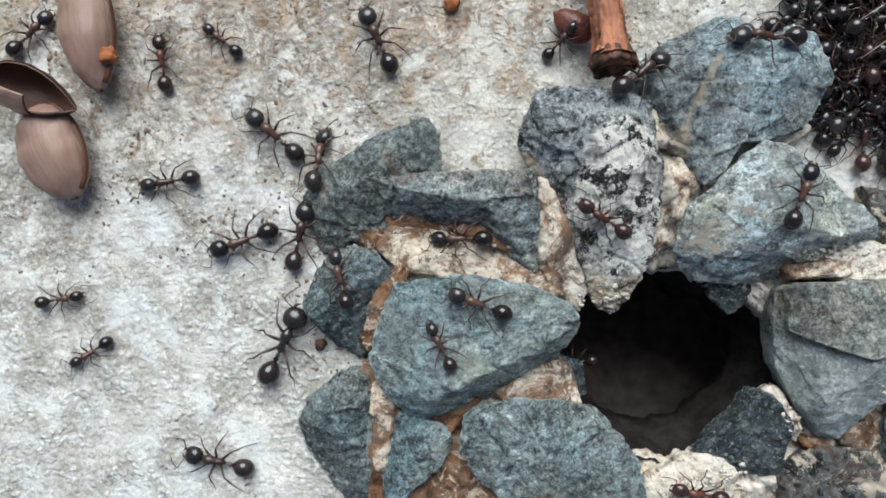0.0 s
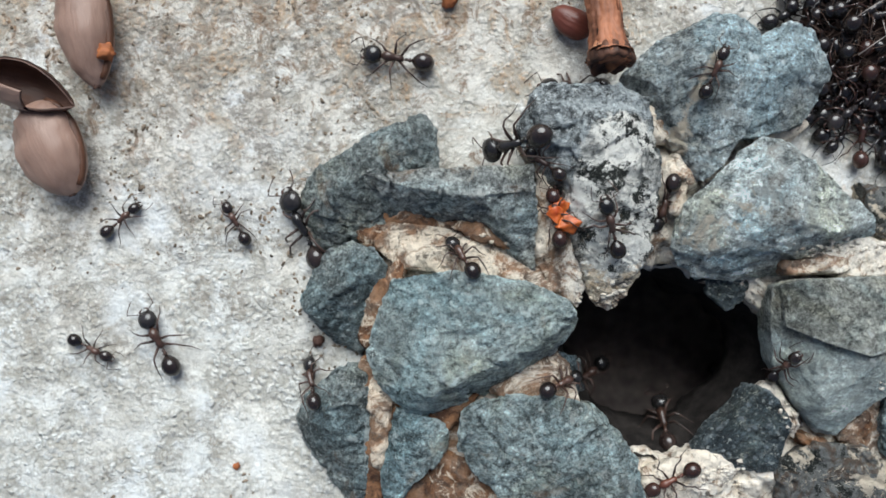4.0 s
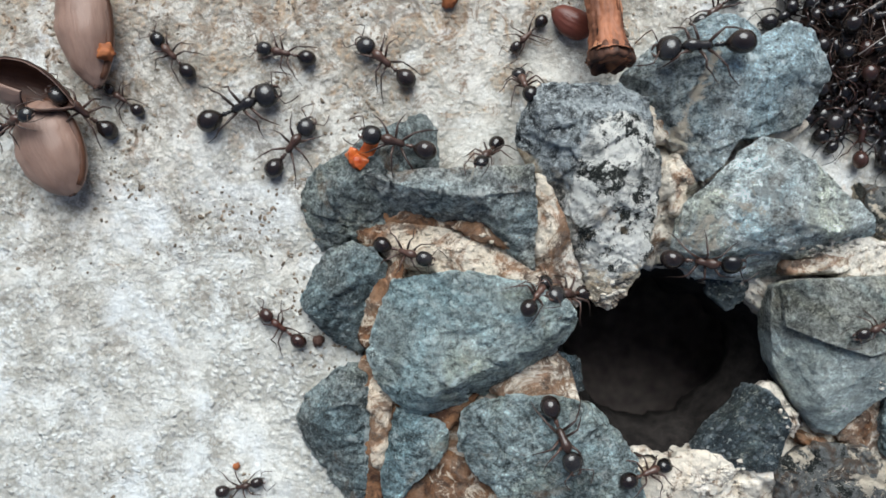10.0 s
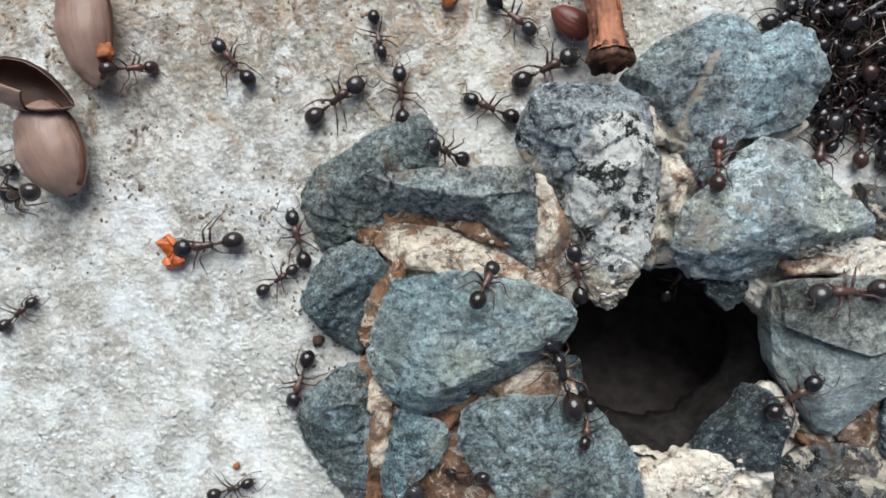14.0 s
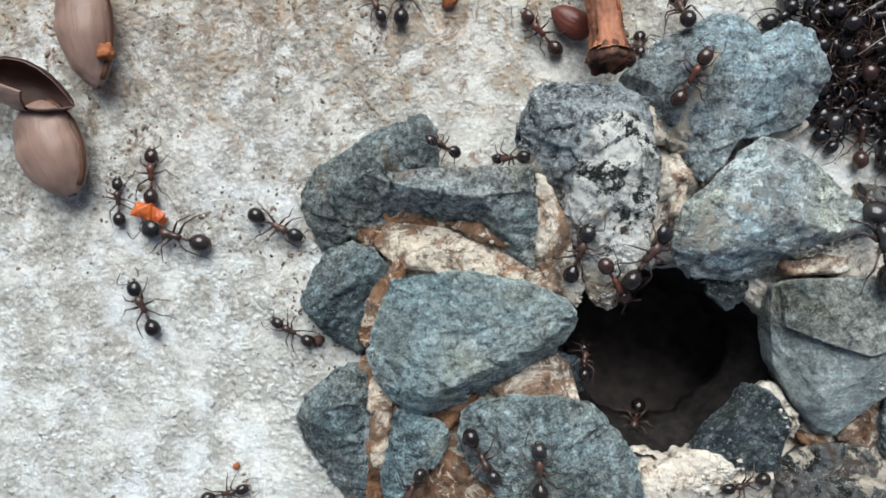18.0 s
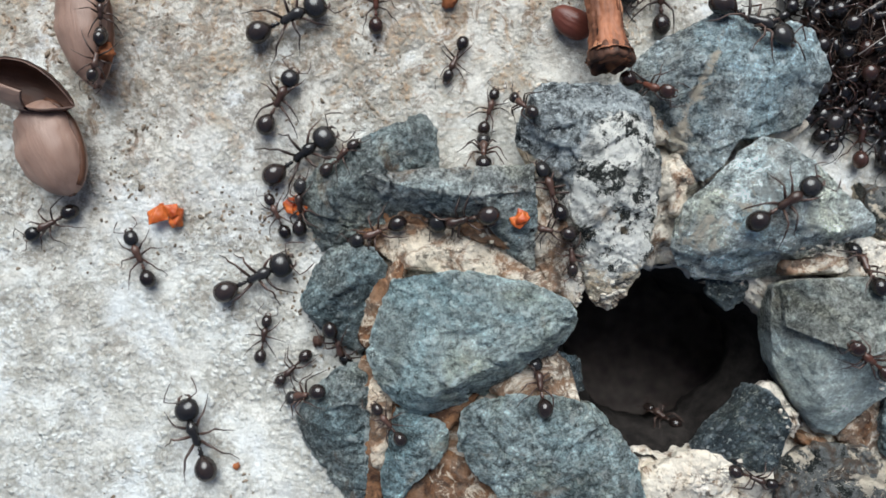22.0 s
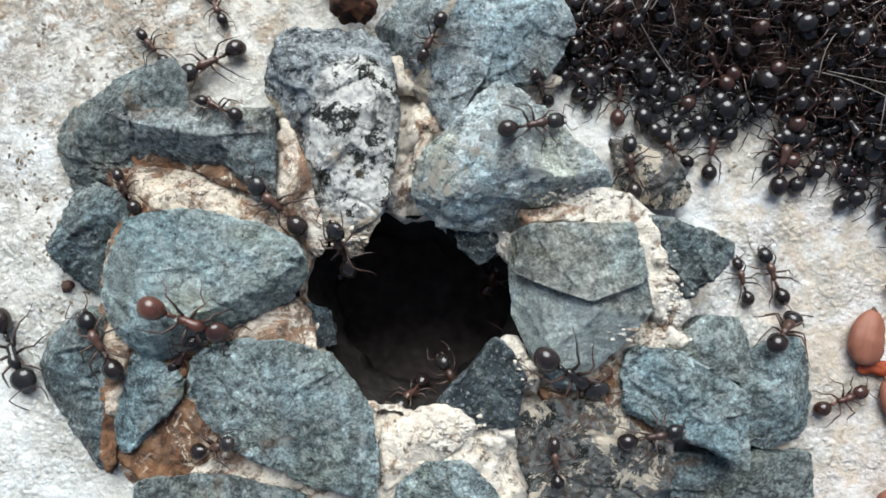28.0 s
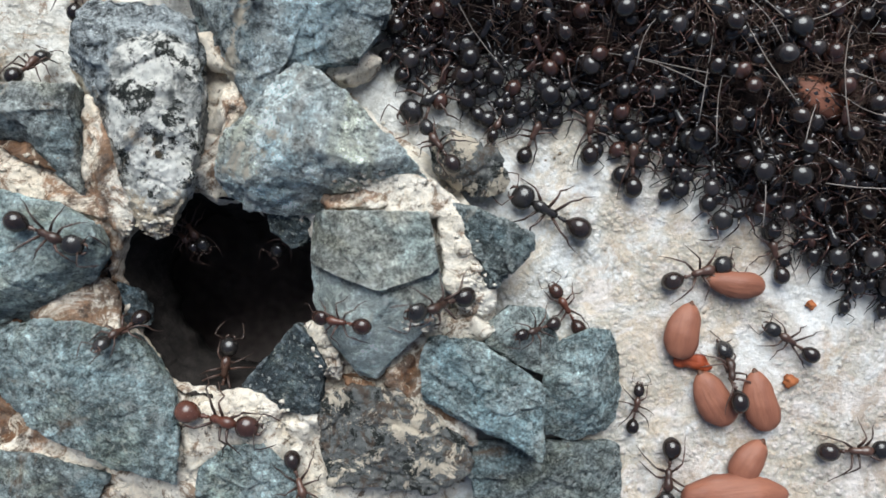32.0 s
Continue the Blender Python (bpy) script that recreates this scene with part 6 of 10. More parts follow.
    go(ants[10], [(0, -13.4, 9.7, 82), (0.5, -6.5, 16.9, 36), (0.77, -6.5, 21.4, 90), (1.4, -6.5, 37.1, 90), (9.171, -6.1, 37.1, 270), (9.751, -6.1, 24.2, 141), (10, -6.1, 20.6, 141), (10.5, -11.2, 23.1, 148), (11, -15.0, 22.6, 160), (11.22, -15.0, 25.8, 90), (11.73, -15.0, 37.1, 90), (20.68, -15.0, 37.1, 90), (21.68, 17.4, 37.1, 270), (22.25, 17.4, 24.3, 339), (22.5, 17.4, 20.7, 339), (23, 15.1, 21.8, 337), (23.5, 16.4, 22.2, 355), (24, 13.2, 20.7, 228), (24.5, 10.2, 22.5, 3), (25, 11.1, 20.6, 218), (25.5, 7.2, 19.2, 209), (27.5, 1.6, 19.0, 318), (28, 1.4, 15.3, 210), (28.27, -6.2, 15.3, 180), (28.9, -32.9, 15.3, 180), (32, -32.9, 15.3, 180)])
    go(ants[11], [(0, -30.5, 8.0, -170), (0.5, -31.6, 15.4, 10), (1, -37.0, 12.1, 22), (1.5, -36.9, 15.3, 144), (2, -37.4, 18.2, 120), (2.5, -32.9, 22.6, 116), (3, -28.5, 24.7, 66), (3.187, -28.5, 27.4, 90), (3.624, -28.5, 37.1, 90), (10.35, -28.5, 37.1, 90), (11.35, -33.1, 37.1, 270), (11.8, -33.1, 27.0, 47), (12, -33.1, 24.1, 47), (12.5, -33.3, 24.3, 46), (13, -32.8, 25.2, 42), (13.18, -32.8, 27.9, 90), (13.6, -32.8, 37.1, 90), (32, -32.8, 37.1, 90)])
    go(ants[12], [(0, -22.2, 1.5, -160), (0.5, -28.4, -5.9, 92), (1, -26.6, -7.6, 65), (1.5, -34.5, 4.9, 150), (2, -30.7, 15.8, 85), (2.5, -33.6, 12.7, -156), (3, -39.3, 1.4, 162), (3.27, -43.7, 1.4, 180), (3.9, -59.1, 1.4, 180), (18.86, -59.1, -1.1, 360), (19.31, -49.1, -1.1, 5), (19.5, -46.2, -1.1, 5), (20, -39.8, -2.9, 333), (20.5, -36.1, -6.1, 338), (21, -37.4, -4.5, 8), (21.27, -42.1, -4.5, 180), (21.9, -59.1, -4.5, 180), (32, -59.1, -4.5, 180)])
    go(ants[13], [(0, -16.1, 1.6, 76), (0.5, -17.4, 8.2, 36), (1, -11.4, 11.9, 18), (1.5, -9.2, 12.7, 9), (2, -4.1, 16.3, 21), (2.5, -2.3, 20.4, 56), (3, 1.3, 23.7, -142), (3.5, 0.2, 20.6, 160), (5.5, -21.2, 24.7, -157), (6, -25.8, 25.3, 90), (6.178, -25.8, 27.9, 90), (6.594, -25.8, 37.1, 90), (9.6, -25.8, 37.1, 90), (10.6, -21.9, 37.1, 270), (11.23, -21.9, 13.0, -179), (11.5, -21.9, 6.1, -179), (12, -27.4, 9.5, 179), (13.5, -25.9, 6.6, -172), (13.77, -33.2, 6.6, 180), (14.4, -59.1, 6.6, 180), (22.29, -59.1, 6.6, 180), (23.29, -57.0, -2.4, 360), (23.79, -46.0, -2.4, 62), (24, -42.8, -2.4, 62), (24.5, -39.2, -1.7, 128), (24.74, -42.7, -1.7, 180), (25.31, -55.4, -1.7, 180), (32, -55.4, -1.7, 180)])
    go(ants[14], [(0, -18.2, -10.6, 64), (0.5, -17.5, -4.8, 69), (0.77, -17.5, 4.4, 90), (1.4, -17.5, 37.1, 90), (2.1, 13.6, 37.1, 270), (2.73, 13.6, 18.5, 204), (3, 13.6, 13.2, 204), (3.5, 9.3, 11.8, 230), (5.5, 8.7, 12.0, 66), (5.77, 8.7, 17.5, 90), (6.4, 8.7, 37.1, 90), (9.149, 26.8, 37.1, 270), (9.745, 26.8, 23.9, -178), (10, 26.8, 20.1, -178), (10.5, 26.8, 21.2, 170), (11, 25.6, 22.1, 98), (11.23, 25.6, 25.4, 90), (11.75, 25.6, 37.1, 90), (30.1, 25.6, 37.1, 90), (31.1, 46.4, 32.9, 270), (31.73, 46.4, 15.8, -143), (32, 46.4, 11.0, -143)])
    go(ants[15], [(0, -43.3, -5.2, 10), (0.5, -43.3, -4.7, 16), (1, -43.3, -4.6, 13), (1.5, -43.3, -4.8, 13), (2, -43.3, -5.1, 7), (2.5, -43.3, -4.8, 13), (3, -43.3, -4.8, 7), (3.5, -42.4, -2.8, 48), (5.5, -15.6, 22.5, 19), (6, -14.9, 26.9, 156), (6.5, -13.4, 28.4, -92), (6.937, -13.4, 37.1, 90), (10.1, -11.7, 37.1, 270), (10.73, -11.7, 20.4, 50), (11, -11.7, 15.7, 50), (11.5, -1.1, 16.6, 80), (12, -1.3, 17.1, 40), (12.5, -2.4, 16.2, -175), (12.77, -2.4, 20.8, 90), (13.4, -2.4, 37.1, 90), (15.6, -2.4, 37.1, 90), (16.6, 8.5, 37.1, 270), (17.23, 8.5, 16.9, -135), (17.5, 8.5, 11.3, -135), (18.5, 7.5, 10.5, 122), (19, 8.4, 10.3, 72), (19.5, 9.7, 9.9, 105), (20, 8.8, 9.6, 168), (20.5, 8.4, 10.0, 159), (21, 6.9, 10.7, 101), (21.5, 7.1, 10.2, 81), (22, 9.0, 14.8, 124), (22.27, 9.0, 19.7, 90), (22.9, 9.0, 37.1, 90), (26.41, 9.0, 37.1, 90), (27.41, 0.8, 33.8, 270), (27.82, 0.8, 24.6, -61), (28, 0.8, 22.1, -61), (28.18, 0.8, 24.6, 90), (28.59, 0.8, 33.8, 90), (32, 0.8, 33.8, 90)])
    go(ants[16], [(0, -39.5, -11.1, 213), (0.5, -39.5, -11.1, 211), (1, -39.2, -11.1, 205), (1.5, -39.2, -11.2, 204), (2, -39.1, -11.7, 191), (2.5, -39.2, -11.3, 344), (3, -39.4, -11.2, 326), (3.5, -39.4, -11.1, 328), (5.5, -40.4, -10.6, 349), (6, -40.3, -10.4, 14), (6.5, -40.0, -9.1, 11), (7, -40.0, -11.4, 325), (7.5, -35.7, -18.1, 287), (8, -48.7, -13.0, 264), (8.5, -43.7, -11.5, 345), (8.731, -47.0, -11.5, 180), (9.27, -59.1, -11.5, 180), (11.1, -59.1, -8.2, 360), (11.73, -43.9, -8.2, -178), (12, -39.7, -8.2, -178), (12.27, -43.9, -8.2, 180), (12.9, -59.1, -8.2, 180), (27.37, -59.1, -8.2, 180), (28.47, -27.3, 0.3, 360), (28.84, -19.0, 0.3, -13), (29, -16.7, 0.3, -13), (29.16, -19.0, 0.3, 180), (29.53, -27.3, 0.3, 180), (32, -27.3, 0.3, 180)])
    go(ants[17], [(0, -24.9, -23.4, 167), (0.27, -24.9, -27.5, -90), (0.9, -24.9, -42.1, -90), (2.1, 27.3, -42.1, 90), (2.73, 27.3, -26.4, 120), (3, 27.3, -22.0, 120), (3.5, 25.8, -21.3, 74), (5.5, 31.0, -21.4, 114), (6, 32.9, -19.8, 141), (6.5, 30.5, -21.9, 104), (7, 28.8, -24.3, -179), (7.5, 20.2, -24.8, -176), (8, 20.8, -24.9, -175), (8.201, 21.7, -22.0, 74), (8.67, 22.0, -20.9, 74, -3.0), (9.17, 16.4, -39.8, 74, -33.5), (18.6, -1.0, 1.7, 332, -33.5), (19.1, 16.4, -7.6, 152, -3.0), (19.64, 9.3, -3.8, 178), (20, 4.6, -1.3, 178), (20.5, 3.2, -3.7, -149), (21, 1.8, -1.4, 137), (21.5, 1.6, 0.3, 106), (22, 2.5, 3.8, -171), (22.5, 1.5, 0.4, 161), (23, -7.1, 2.2, 174), (23.5, -8.2, -0.3, 15), (24, 2.3, 17.9, 58), (24.5, 2.1, 18.3, 168), (25, -1.2, 17.3, 130), (25.27, -1.2, 21.7, 90), (25.9, -1.2, 37.2, 90), (32, -1.2, 37.2, 90)])
    go(ants[18], [(0, 2.1, 1.5, -180), (0.5, 1.6, 3.6, 138), (1, 2.7, 10.0, 97), (1.5, 3.3, 10.5, 98), (2, 0.1, 10.8, -117), (2.5, 0.3, 7.9, 233), (2.77, 5.6, 3.5, -39), (3.4, 17.4, -6.1, -39, -3.0), (3.9, 2.2, 6.4, -39, -33.5), (5.6, 2.4, 6.7, 320, -33.5), (6.1, 17.5, -6.0, 140, -3.0), (6.64, 8.0, 2.0, 90), (7, 1.6, 7.4, 90), (7.5, 7.8, 7.3, 146), (8, -0.9, 21.6, 155), (9, 1.8, 21.9, 160), (9.5, -8.6, 20.7, 169), (10, -17.3, 21.8, 168), (10.5, -23.1, 26.3, -42), (11, -20.5, 24.3, -144), (11.5, -19.9, 22.3, 11), (12, -16.7, 21.7, 63), (12.5, -14.4, 24.2, 103), (13, -15.2, 22.6, 75), (13.5, -22.5, 21.1, 154), (16.5, -23.2, 19.8, 26), (17, -29.2, 24.6, 134), (17.5, -30.0, 28.1, 118), (17.95, -30.0, 37.1, 90), (32, -30.0, 37.1, 90)])
    go(ants[19], [(0, -10.5, -3.0, 105), (0.5, -10.2, 3.5, -180), (1, -15.0, 0.9, 58), (1.5, -19.6, 4.4, 69), (2, -22.7, 6.7, 177), (2.5, -23.7, 13.2, 126), (3, -21.5, 7.5, 32), (3.27, -21.5, 14.0, 90), (3.9, -21.5, 37.1, 90), (7.1, -21.5, 37.1, 90), (8.1, -12.0, 37.1, 270), (8.73, -12.0, 11.2, 315), (9, -12.0, 3.8, 315), (9.5, -11.3, 3.3, 320), (10, -4.3, -0.3, 342), (10.27, 2.0, -2.9, -22), (10.9, 16.0, -8.5, -22, -3.0), (11.4, -2.3, -1.2, -22, -33.5), (12.6, -2.5, -1.7, 339, -33.5), (13.1, 15.9, -8.7, 159, -3.0), (13.64, 8.7, -5.9, 61), (14, 3.9, -4.1, 61), (14.27, 8.4, -5.8, -21), (14.9, 15.9, -8.7, -21, -3.0), (15.4, -2.5, -1.7, -21, -33.5), (20.12, -3.7, -5.5, 347, -33.5), (20.62, 15.5, -9.9, 167, -3.0), (21.15, 10.7, -8.8, 97), (21.5, 7.4, -8.1, 97), (22, 4.3, 9.7, 86), (22.5, 4.8, 11.5, -8), (23, 5.4, 15.4, 89), (23.5, 7.6, 15.5, 90), (24, 7.7, 15.7, 112), (24.5, 6.0, 16.6, 148), (25, 5.8, 19.8, 160), (25.26, 5.8, 23.6, 90), (25.87, 5.8, 37.2, 90), (32, 5.8, 37.2, 90)])
    go(ants[20], [(0, 3.7, -5.1, 159), (0.5, 2.3, -3.3, 148), (1, -2.4, 3.1, 166), (1.5, -9.6, 2.9, 175), (2, -4.5, 0.6, 344), (2.27, 1.9, -2.2, -23), (2.9, 16.1, -8.3, -23, -3.0), (3.4, -2.0, -0.5, -23, -33.5), (6.1, 8.2, 11.9, 304, -33.5), (6.6, 19.3, -4.3, 124, -3.0), (7.14, 16.3, 0.1, 52), (7.5, 14.3, 3.0, 52), (8, 13.0, 2.3, 131), (8.5, 12.2, -1.5, 106), (9, 13.0, 8.1, 151), (9.5, 9.1, 10.9, 130), (10, 8.9, 17.0, 105), (10.5, 8.0, 16.6, 119), (11, 6.0, 18.2, 50), (11.27, 6.0, 22.3, 90), (11.9, 6.0, 37.1, 90), (12.94, -3.1, 37.1, 270), (13.33, -3.1, 28.4, -90), (13.5, -3.1, 26.0, -90), (14, 7.5, 26.2, -38), (14.5, 7.9, 25.4, -48), (16.5, 8.6, 20.8, 242), (16.75, 8.6, 24.4, 90), (17.32, 8.6, 37.1, 90), (32, 8.6, 37.1, 90)])
    go(ants[21], [(0, -0.3, -9.6, 117), (0.5, 1.1, -7.5, 60), (1, 6.0, 0.7, 60), (1.5, 5.8, 7.2, 84), (2, 5.7, 10.4, 83), (2.5, 8.3, 13.6, 14), (2.77, 8.3, 18.8, 90), (3.4, 8.3, 37.1, 90), (6.53, 10.7, 37.1, 270), (7, 10.7, 27.7, -45), (7.5, 8.3, 25.9, -160), (8, 9.1, 25.3, 38), (8.5, 9.2, 25.9, -141), (9, 9.4, 25.0, -180), (9.5, 9.9, 25.0, -129), (10, 9.7, 24.2, -135), (10.5, 9.3, 23.7, -152), (11, 2.7, 25.0, -128), (11.18, 2.7, 27.7, 90), (11.61, 2.7, 37.1, 90), (15.46, 2.7, 37.1, 90), (16.46, 28.4, 37.1, 270), (16.84, 28.4, 28.7, -41), (17, 28.4, 26.4, -41), (17.5, 21.0, 18.5, -112), (18, 21.7, 21.9, -109), (18.5, 21.5, 20.2, -131), (19, 21.7, 20.2, -137), (19.25, 21.7, 23.9, 90), (19.85, 21.7, 37.1, 90), (22.4, 21.7, 37.1, 90), (23.4, 10.3, 37.8, 270), (23.82, 10.3, 28.5, -120), (24, 10.3, 25.8, -120), (24.5, 2.9, 22.3, -158), (25, -7.7, 14.5, -171), (25.5, -4.2, 16.3, 175), (27.5, -13.4, 15.6, 100), (27.77, -13.4, 19.7, 90), (28.4, -13.4, 34.4, 90), (32, -13.4, 34.4, 90)])
    go(ants[22], [(0, 12.8, 23.5, 45), (0.2043, 12.8, 26.5, 90), (0.681, 12.8, 37.1, 90), (1.375, 25.5, 37.1, 270), (1.813, 25.5, 27.4, -68), (2, 25.5, 24.7, -68), (2.5, 21.5, 18.3, -149), (3, 24.1, 15.6, 72), (3.5, 26.6, 16.8, 42), (5.5, 27.7, 20.7, 145), (6, 24.0, 22.6, 142), (6.218, 24.0, 25.8, 90), (6.726, 24.0, 37.1, 90), (11.07, 24.0, 37.1, 90), (12.07, 5.4, 37.1, 270), (12.5, 5.4, 28.6, -119), (13, -9.2, 29.1, -95), (13.5, -8.4, 28.9, -73), (14, -7.3, 24.2, 283), (14.5, -6.5, 21.0, -136), (16.5, 0.2, 15.0, 71), (17, 5.1, 10.9, 84), (17.5, 3.8, 9.4, 101), (18, -0.4, 10.7, 162), (18.5, -4.7, 11.4, 150), (19, -9.8, 12.9, 179), (19.5, -10.6, 16.8, 149), (20, -12.9, 13.3, 159), (20.5, -19.5, 13.6, 150), (21, -30.5, 21.1, 123), (21.5, -30.8, 26.2, -71), (22, -37.1, 20.8, -105), (22.27, -42.0, 20.8, 180), (22.9, -59.1, 20.8, 180), (32, -59.1, 20.8, 180)])
    go(ants[23], [(0, 20.1, 17.8, 36), (0.5, 22.0, 18.8, -169), (1, 26.3, 17.2, 12), (1.5, 31.8, 20.5, 43), (2, 31.5, 20.8, 60), (2.5, 28.5, 21.8, 77), (3, 29.6, 26.7, -82), (3.5, 22.1, 18.8, -180), (5.5, -6.8, 16.4, 176), (6, -18.8, 12.0, -143), (6.27, -27.7, 12.0, 180), (6.9, -59.1, 12.0, 180), (11.24, -59.1, 12.0, 180), (12.24, -59.1, 21.9, 360), (12.77, -47.2, 21.9, 2), (13, -43.9, 21.9, 2), (13.23, -43.9, 25.3, 90), (13.76, -43.9, 37.1, 90), (32, -43.9, 37.1, 90)])
    go(ants[24], [(0, 33.0, 21.5, -180), (0.5, 30.2, 23.3, 169), (1, 33.5, 26.3, -52), (1.162, 33.5, 28.7, 90), (1.541, 33.5, 37.1, 90), (4.1, 33.5, 37.1, 90), (5.1, 28.8, 37.1, 270), (5.73, 28.8, 21.3, -169), (6, 28.8, 16.8, -169), (6.5, 26.2, 17.0, 178), (7, 23.3, 13.0, -155), (7.27, 23.6, 7.5, -87), (7.9, 24.1, -2.7, -87, -3.0), (8.4, 23.1, 17.0, -87, -33.5), (9.6, 37.7, 13.9, 243, -33.5), (10.1, 28.8, -3.7, 63, -3.0), (10.64, 32.4, 3.3, 44), (11, 34.8, 8.0, 44), (11.5, 39.5, 7.3, 357), (12, 43.5, 3.2, 146), (12.5, 37.6, -1.9, 68), (13, 35.7, 6.5, 93), (13.5, 41.3, 11.7, -114), (14, 42.0, 11.6, -106), (14.5, 37.1, 9.8, 67), (16.5, 31.2, 15.3, 169), (17, 26.4, 14.0, -172), (17.27, 26.0, 8.3, -94), (17.9, 25.3, -2.7, -94, -3.0), (18.4, 26.6, 16.9, -94, -33.5), (23.6, 1.5, -29.5, 37, -33.5), (24.1, 17.2, -17.6, -143, -3.0), (24.64, 12.6, -21.1, 173), (25, 9.5, -23.4, 173), (25.27, 9.5, -27.8, -90), (25.9, 9.5, -43.4, -90), (27.1, 62.9, -47.5, 90), (27.73, 62.9, -21.2, 34), (28, 62.9, -13.8, 34), (28.5, 67.3, -11.9, 38), (29, 72.5, -10.9, 38), (29.5, 73.2, -11.4, 13), (30, 77.9, -13.4, 160), (30.5, 70.5, -13.1, 81), (31, 71.5, -2.3, 126), (31.5, 68.6, 2.7, 95), (32, 67.6, 4.3, 92)])
    go(ants[25], [(0, 16.3, 3.7, 147), (0.5, 10.9, 1.3, 22), (1, 11.3, 2.6, 170), (1.5, 10.4, 11.6, 103), (2, 10.2, 7.4, 105), (2.5, 10.9, 7.2, 96), (3, 11.1, 6.4, 90), (3.5, 11.7, 4.4, 82), (5.5, 12.5, 0.3, 145), (6, 9.8, 4.1, 129), (6.5, 5.7, 7.6, 137), (7, 3.0, 4.8, -167), (7.5, 5.6, 2.7, -177), (8, 6.5, 1.6, 165), (8.5, 3.3, 4.2, 155), (9, -3.2, -0.7, 164), (9.5, -11.5, -7.0, -146), (10, -17.7, -8.9, 142), (10.5, -25.2, -11.7, -148), (10.77, -32.6, -11.7, 180), (11.4, -59.1, -11.7, 180), (32, -59.1, -11.7, 180)])
    go(ants[26], [(0, 34.6, 5.4, 70), (1.5, 32.2, 6.9, 62), (2, 31.8, 15.4, 173), (2.5, 31.5, 12.1, 158), (3, 33.5, 15.2, 98), (3.27, 33.5, 20.0, 90), (3.9, 33.5, 37.1, 90), (6.1, 33.5, 37.1, 90), (7.1, -18.9, 37.1, 270), (7.73, -18.9, 16.9, 315), (8, -18.9, 11.2, 315), (8.5, -15.8, 8.6, 133), (9, -25.3, 25.1, 123), (9.5, -31.0, 22.9, 145), (10, -30.0, 21.5, 133), (10.5, -29.6, 23.1, 154), (10.71, -29.6, 26.2, 90), (11.2, -29.6, 37.1, 90), (20.1, -29.6, 37.1, 90), (21.1, -11.1, 37.1, 270), (21.73, -11.1, 0.6, -71), (22, -11.1, -9.7, -71), (22.27, -11.1, -16.9, -90), (22.9, -11.1, -42.1, -90), (32, -11.1, -42.1, -90)])
    go(ants[27], [(0, 27.0, -25.2, 167), (0.2007, 26.5, -22.3, 100), (0.6689, 26.3, -21.1, 100, -3.0), (1.169, 29.9, -40.5, 100, -33.5), (1.834, 29.1, -40.7, 99, -33.5), (2.334, 26.0, -21.2, -81, -3.0), (2.734, 26.4, -23.6, -179), (3, 26.7, -25.2, -179), (3.5, 25.2, -23.7, -132), (5.5, 22.6, -26.0, 156), (6, 16.9, -17.4, 102), (6.5, 19.8, -21.7, 111), (7, 18.2, -18.9, -180), (7.47, 18.2, -18.8, 47, -3.0), (7.97, 4.8, -33.2, 47, -33.5), (16.6, 25.3, 17.0, 269, -33.5), (17.1, 24.8, -2.7, 89, -3.0), (17.64, 25.1, 9.3, 62), (18, 25.3, 17.3, 62), (18.5, 26.3, 19.6, 77), (19, 27.8, 22.2, -115), (19.5, 25.9, 21.2, -144), (20, 22.7, 17.7, -81), (20.5, 25.4, 15.9, 95), (21, 25.2, 18.9, 87), (21.5, 23.7, 24.8, -41), (22, 21.7, 17.5, -30), (22.5, 24.1, 19.8, -54), (22.77, 24.2, 12.8, -89), (23.4, 24.5, -2.7, -89, -3.0), (23.9, 24.2, 17.0, -89, -33.5), (27.6, 26.0, 17.0, 267, -33.5), (28.1, 25.1, -2.7, 87, -3.0), (28.64, 25.3, 2.9, 72), (29, 25.5, 6.6, 72), (29.5, 22.5, 5.9, 52), (30, 25.2, 8.9, 116), (30.5, 23.3, 8.0, 147), (31, 24.8, 6.3, 104), (31.27, 24.8, 12.4, 90), (31.9, 24.8, 34.0, 90), (32, 24.8, 34.0, 90)])
    go(ants[28], [(0, -46.5, 24.3, 45), (0.1923, -46.5, 27.1, 90), (0.641, -46.5, 37.1, 90), (11.1, -46.5, 37.1, 90), (12.1, -15.7, 37.1, 270), (12.73, -15.7, 0.7, 303), (13, -15.7, -9.6, 303), (13.5, -15.3, -10.5, 280), (14, -15.8, -14.3, 251), (14.5, -18.4, -19.3, 257), (16.5, -16.3, -14.8, 393), (17, -13.2, -15.0, 349), (17.27, -13.2, -21.0, -90), (17.9, -13.2, -42.1, -90), (19.1, -27.0, -42.1, 90), (19.73, -27.0, -24.2, 66), (20, -27.0, -19.2, 66), (20.5, -24.1, -5.2, 88), (21, -26.2, -6.8, 136), (21.5, -30.9, -6.2, 145), (22, -33.8, -1.2, 111), (22.5, -33.7, -0.7, 84), (23, -33.5, 0.0, 81), (23.5, -33.6, -0.1, 83), (24, -33.4, -0.5, 86), (24.5, -33.2, -0.9, 88), (25, -32.5, -0.5, 89), (25.5, -32.9, -0.7, 80), (25.74, -36.3, -0.7, 180), (26.29, -48.7, -0.7, 180), (32, -48.7, -0.7, 180)])
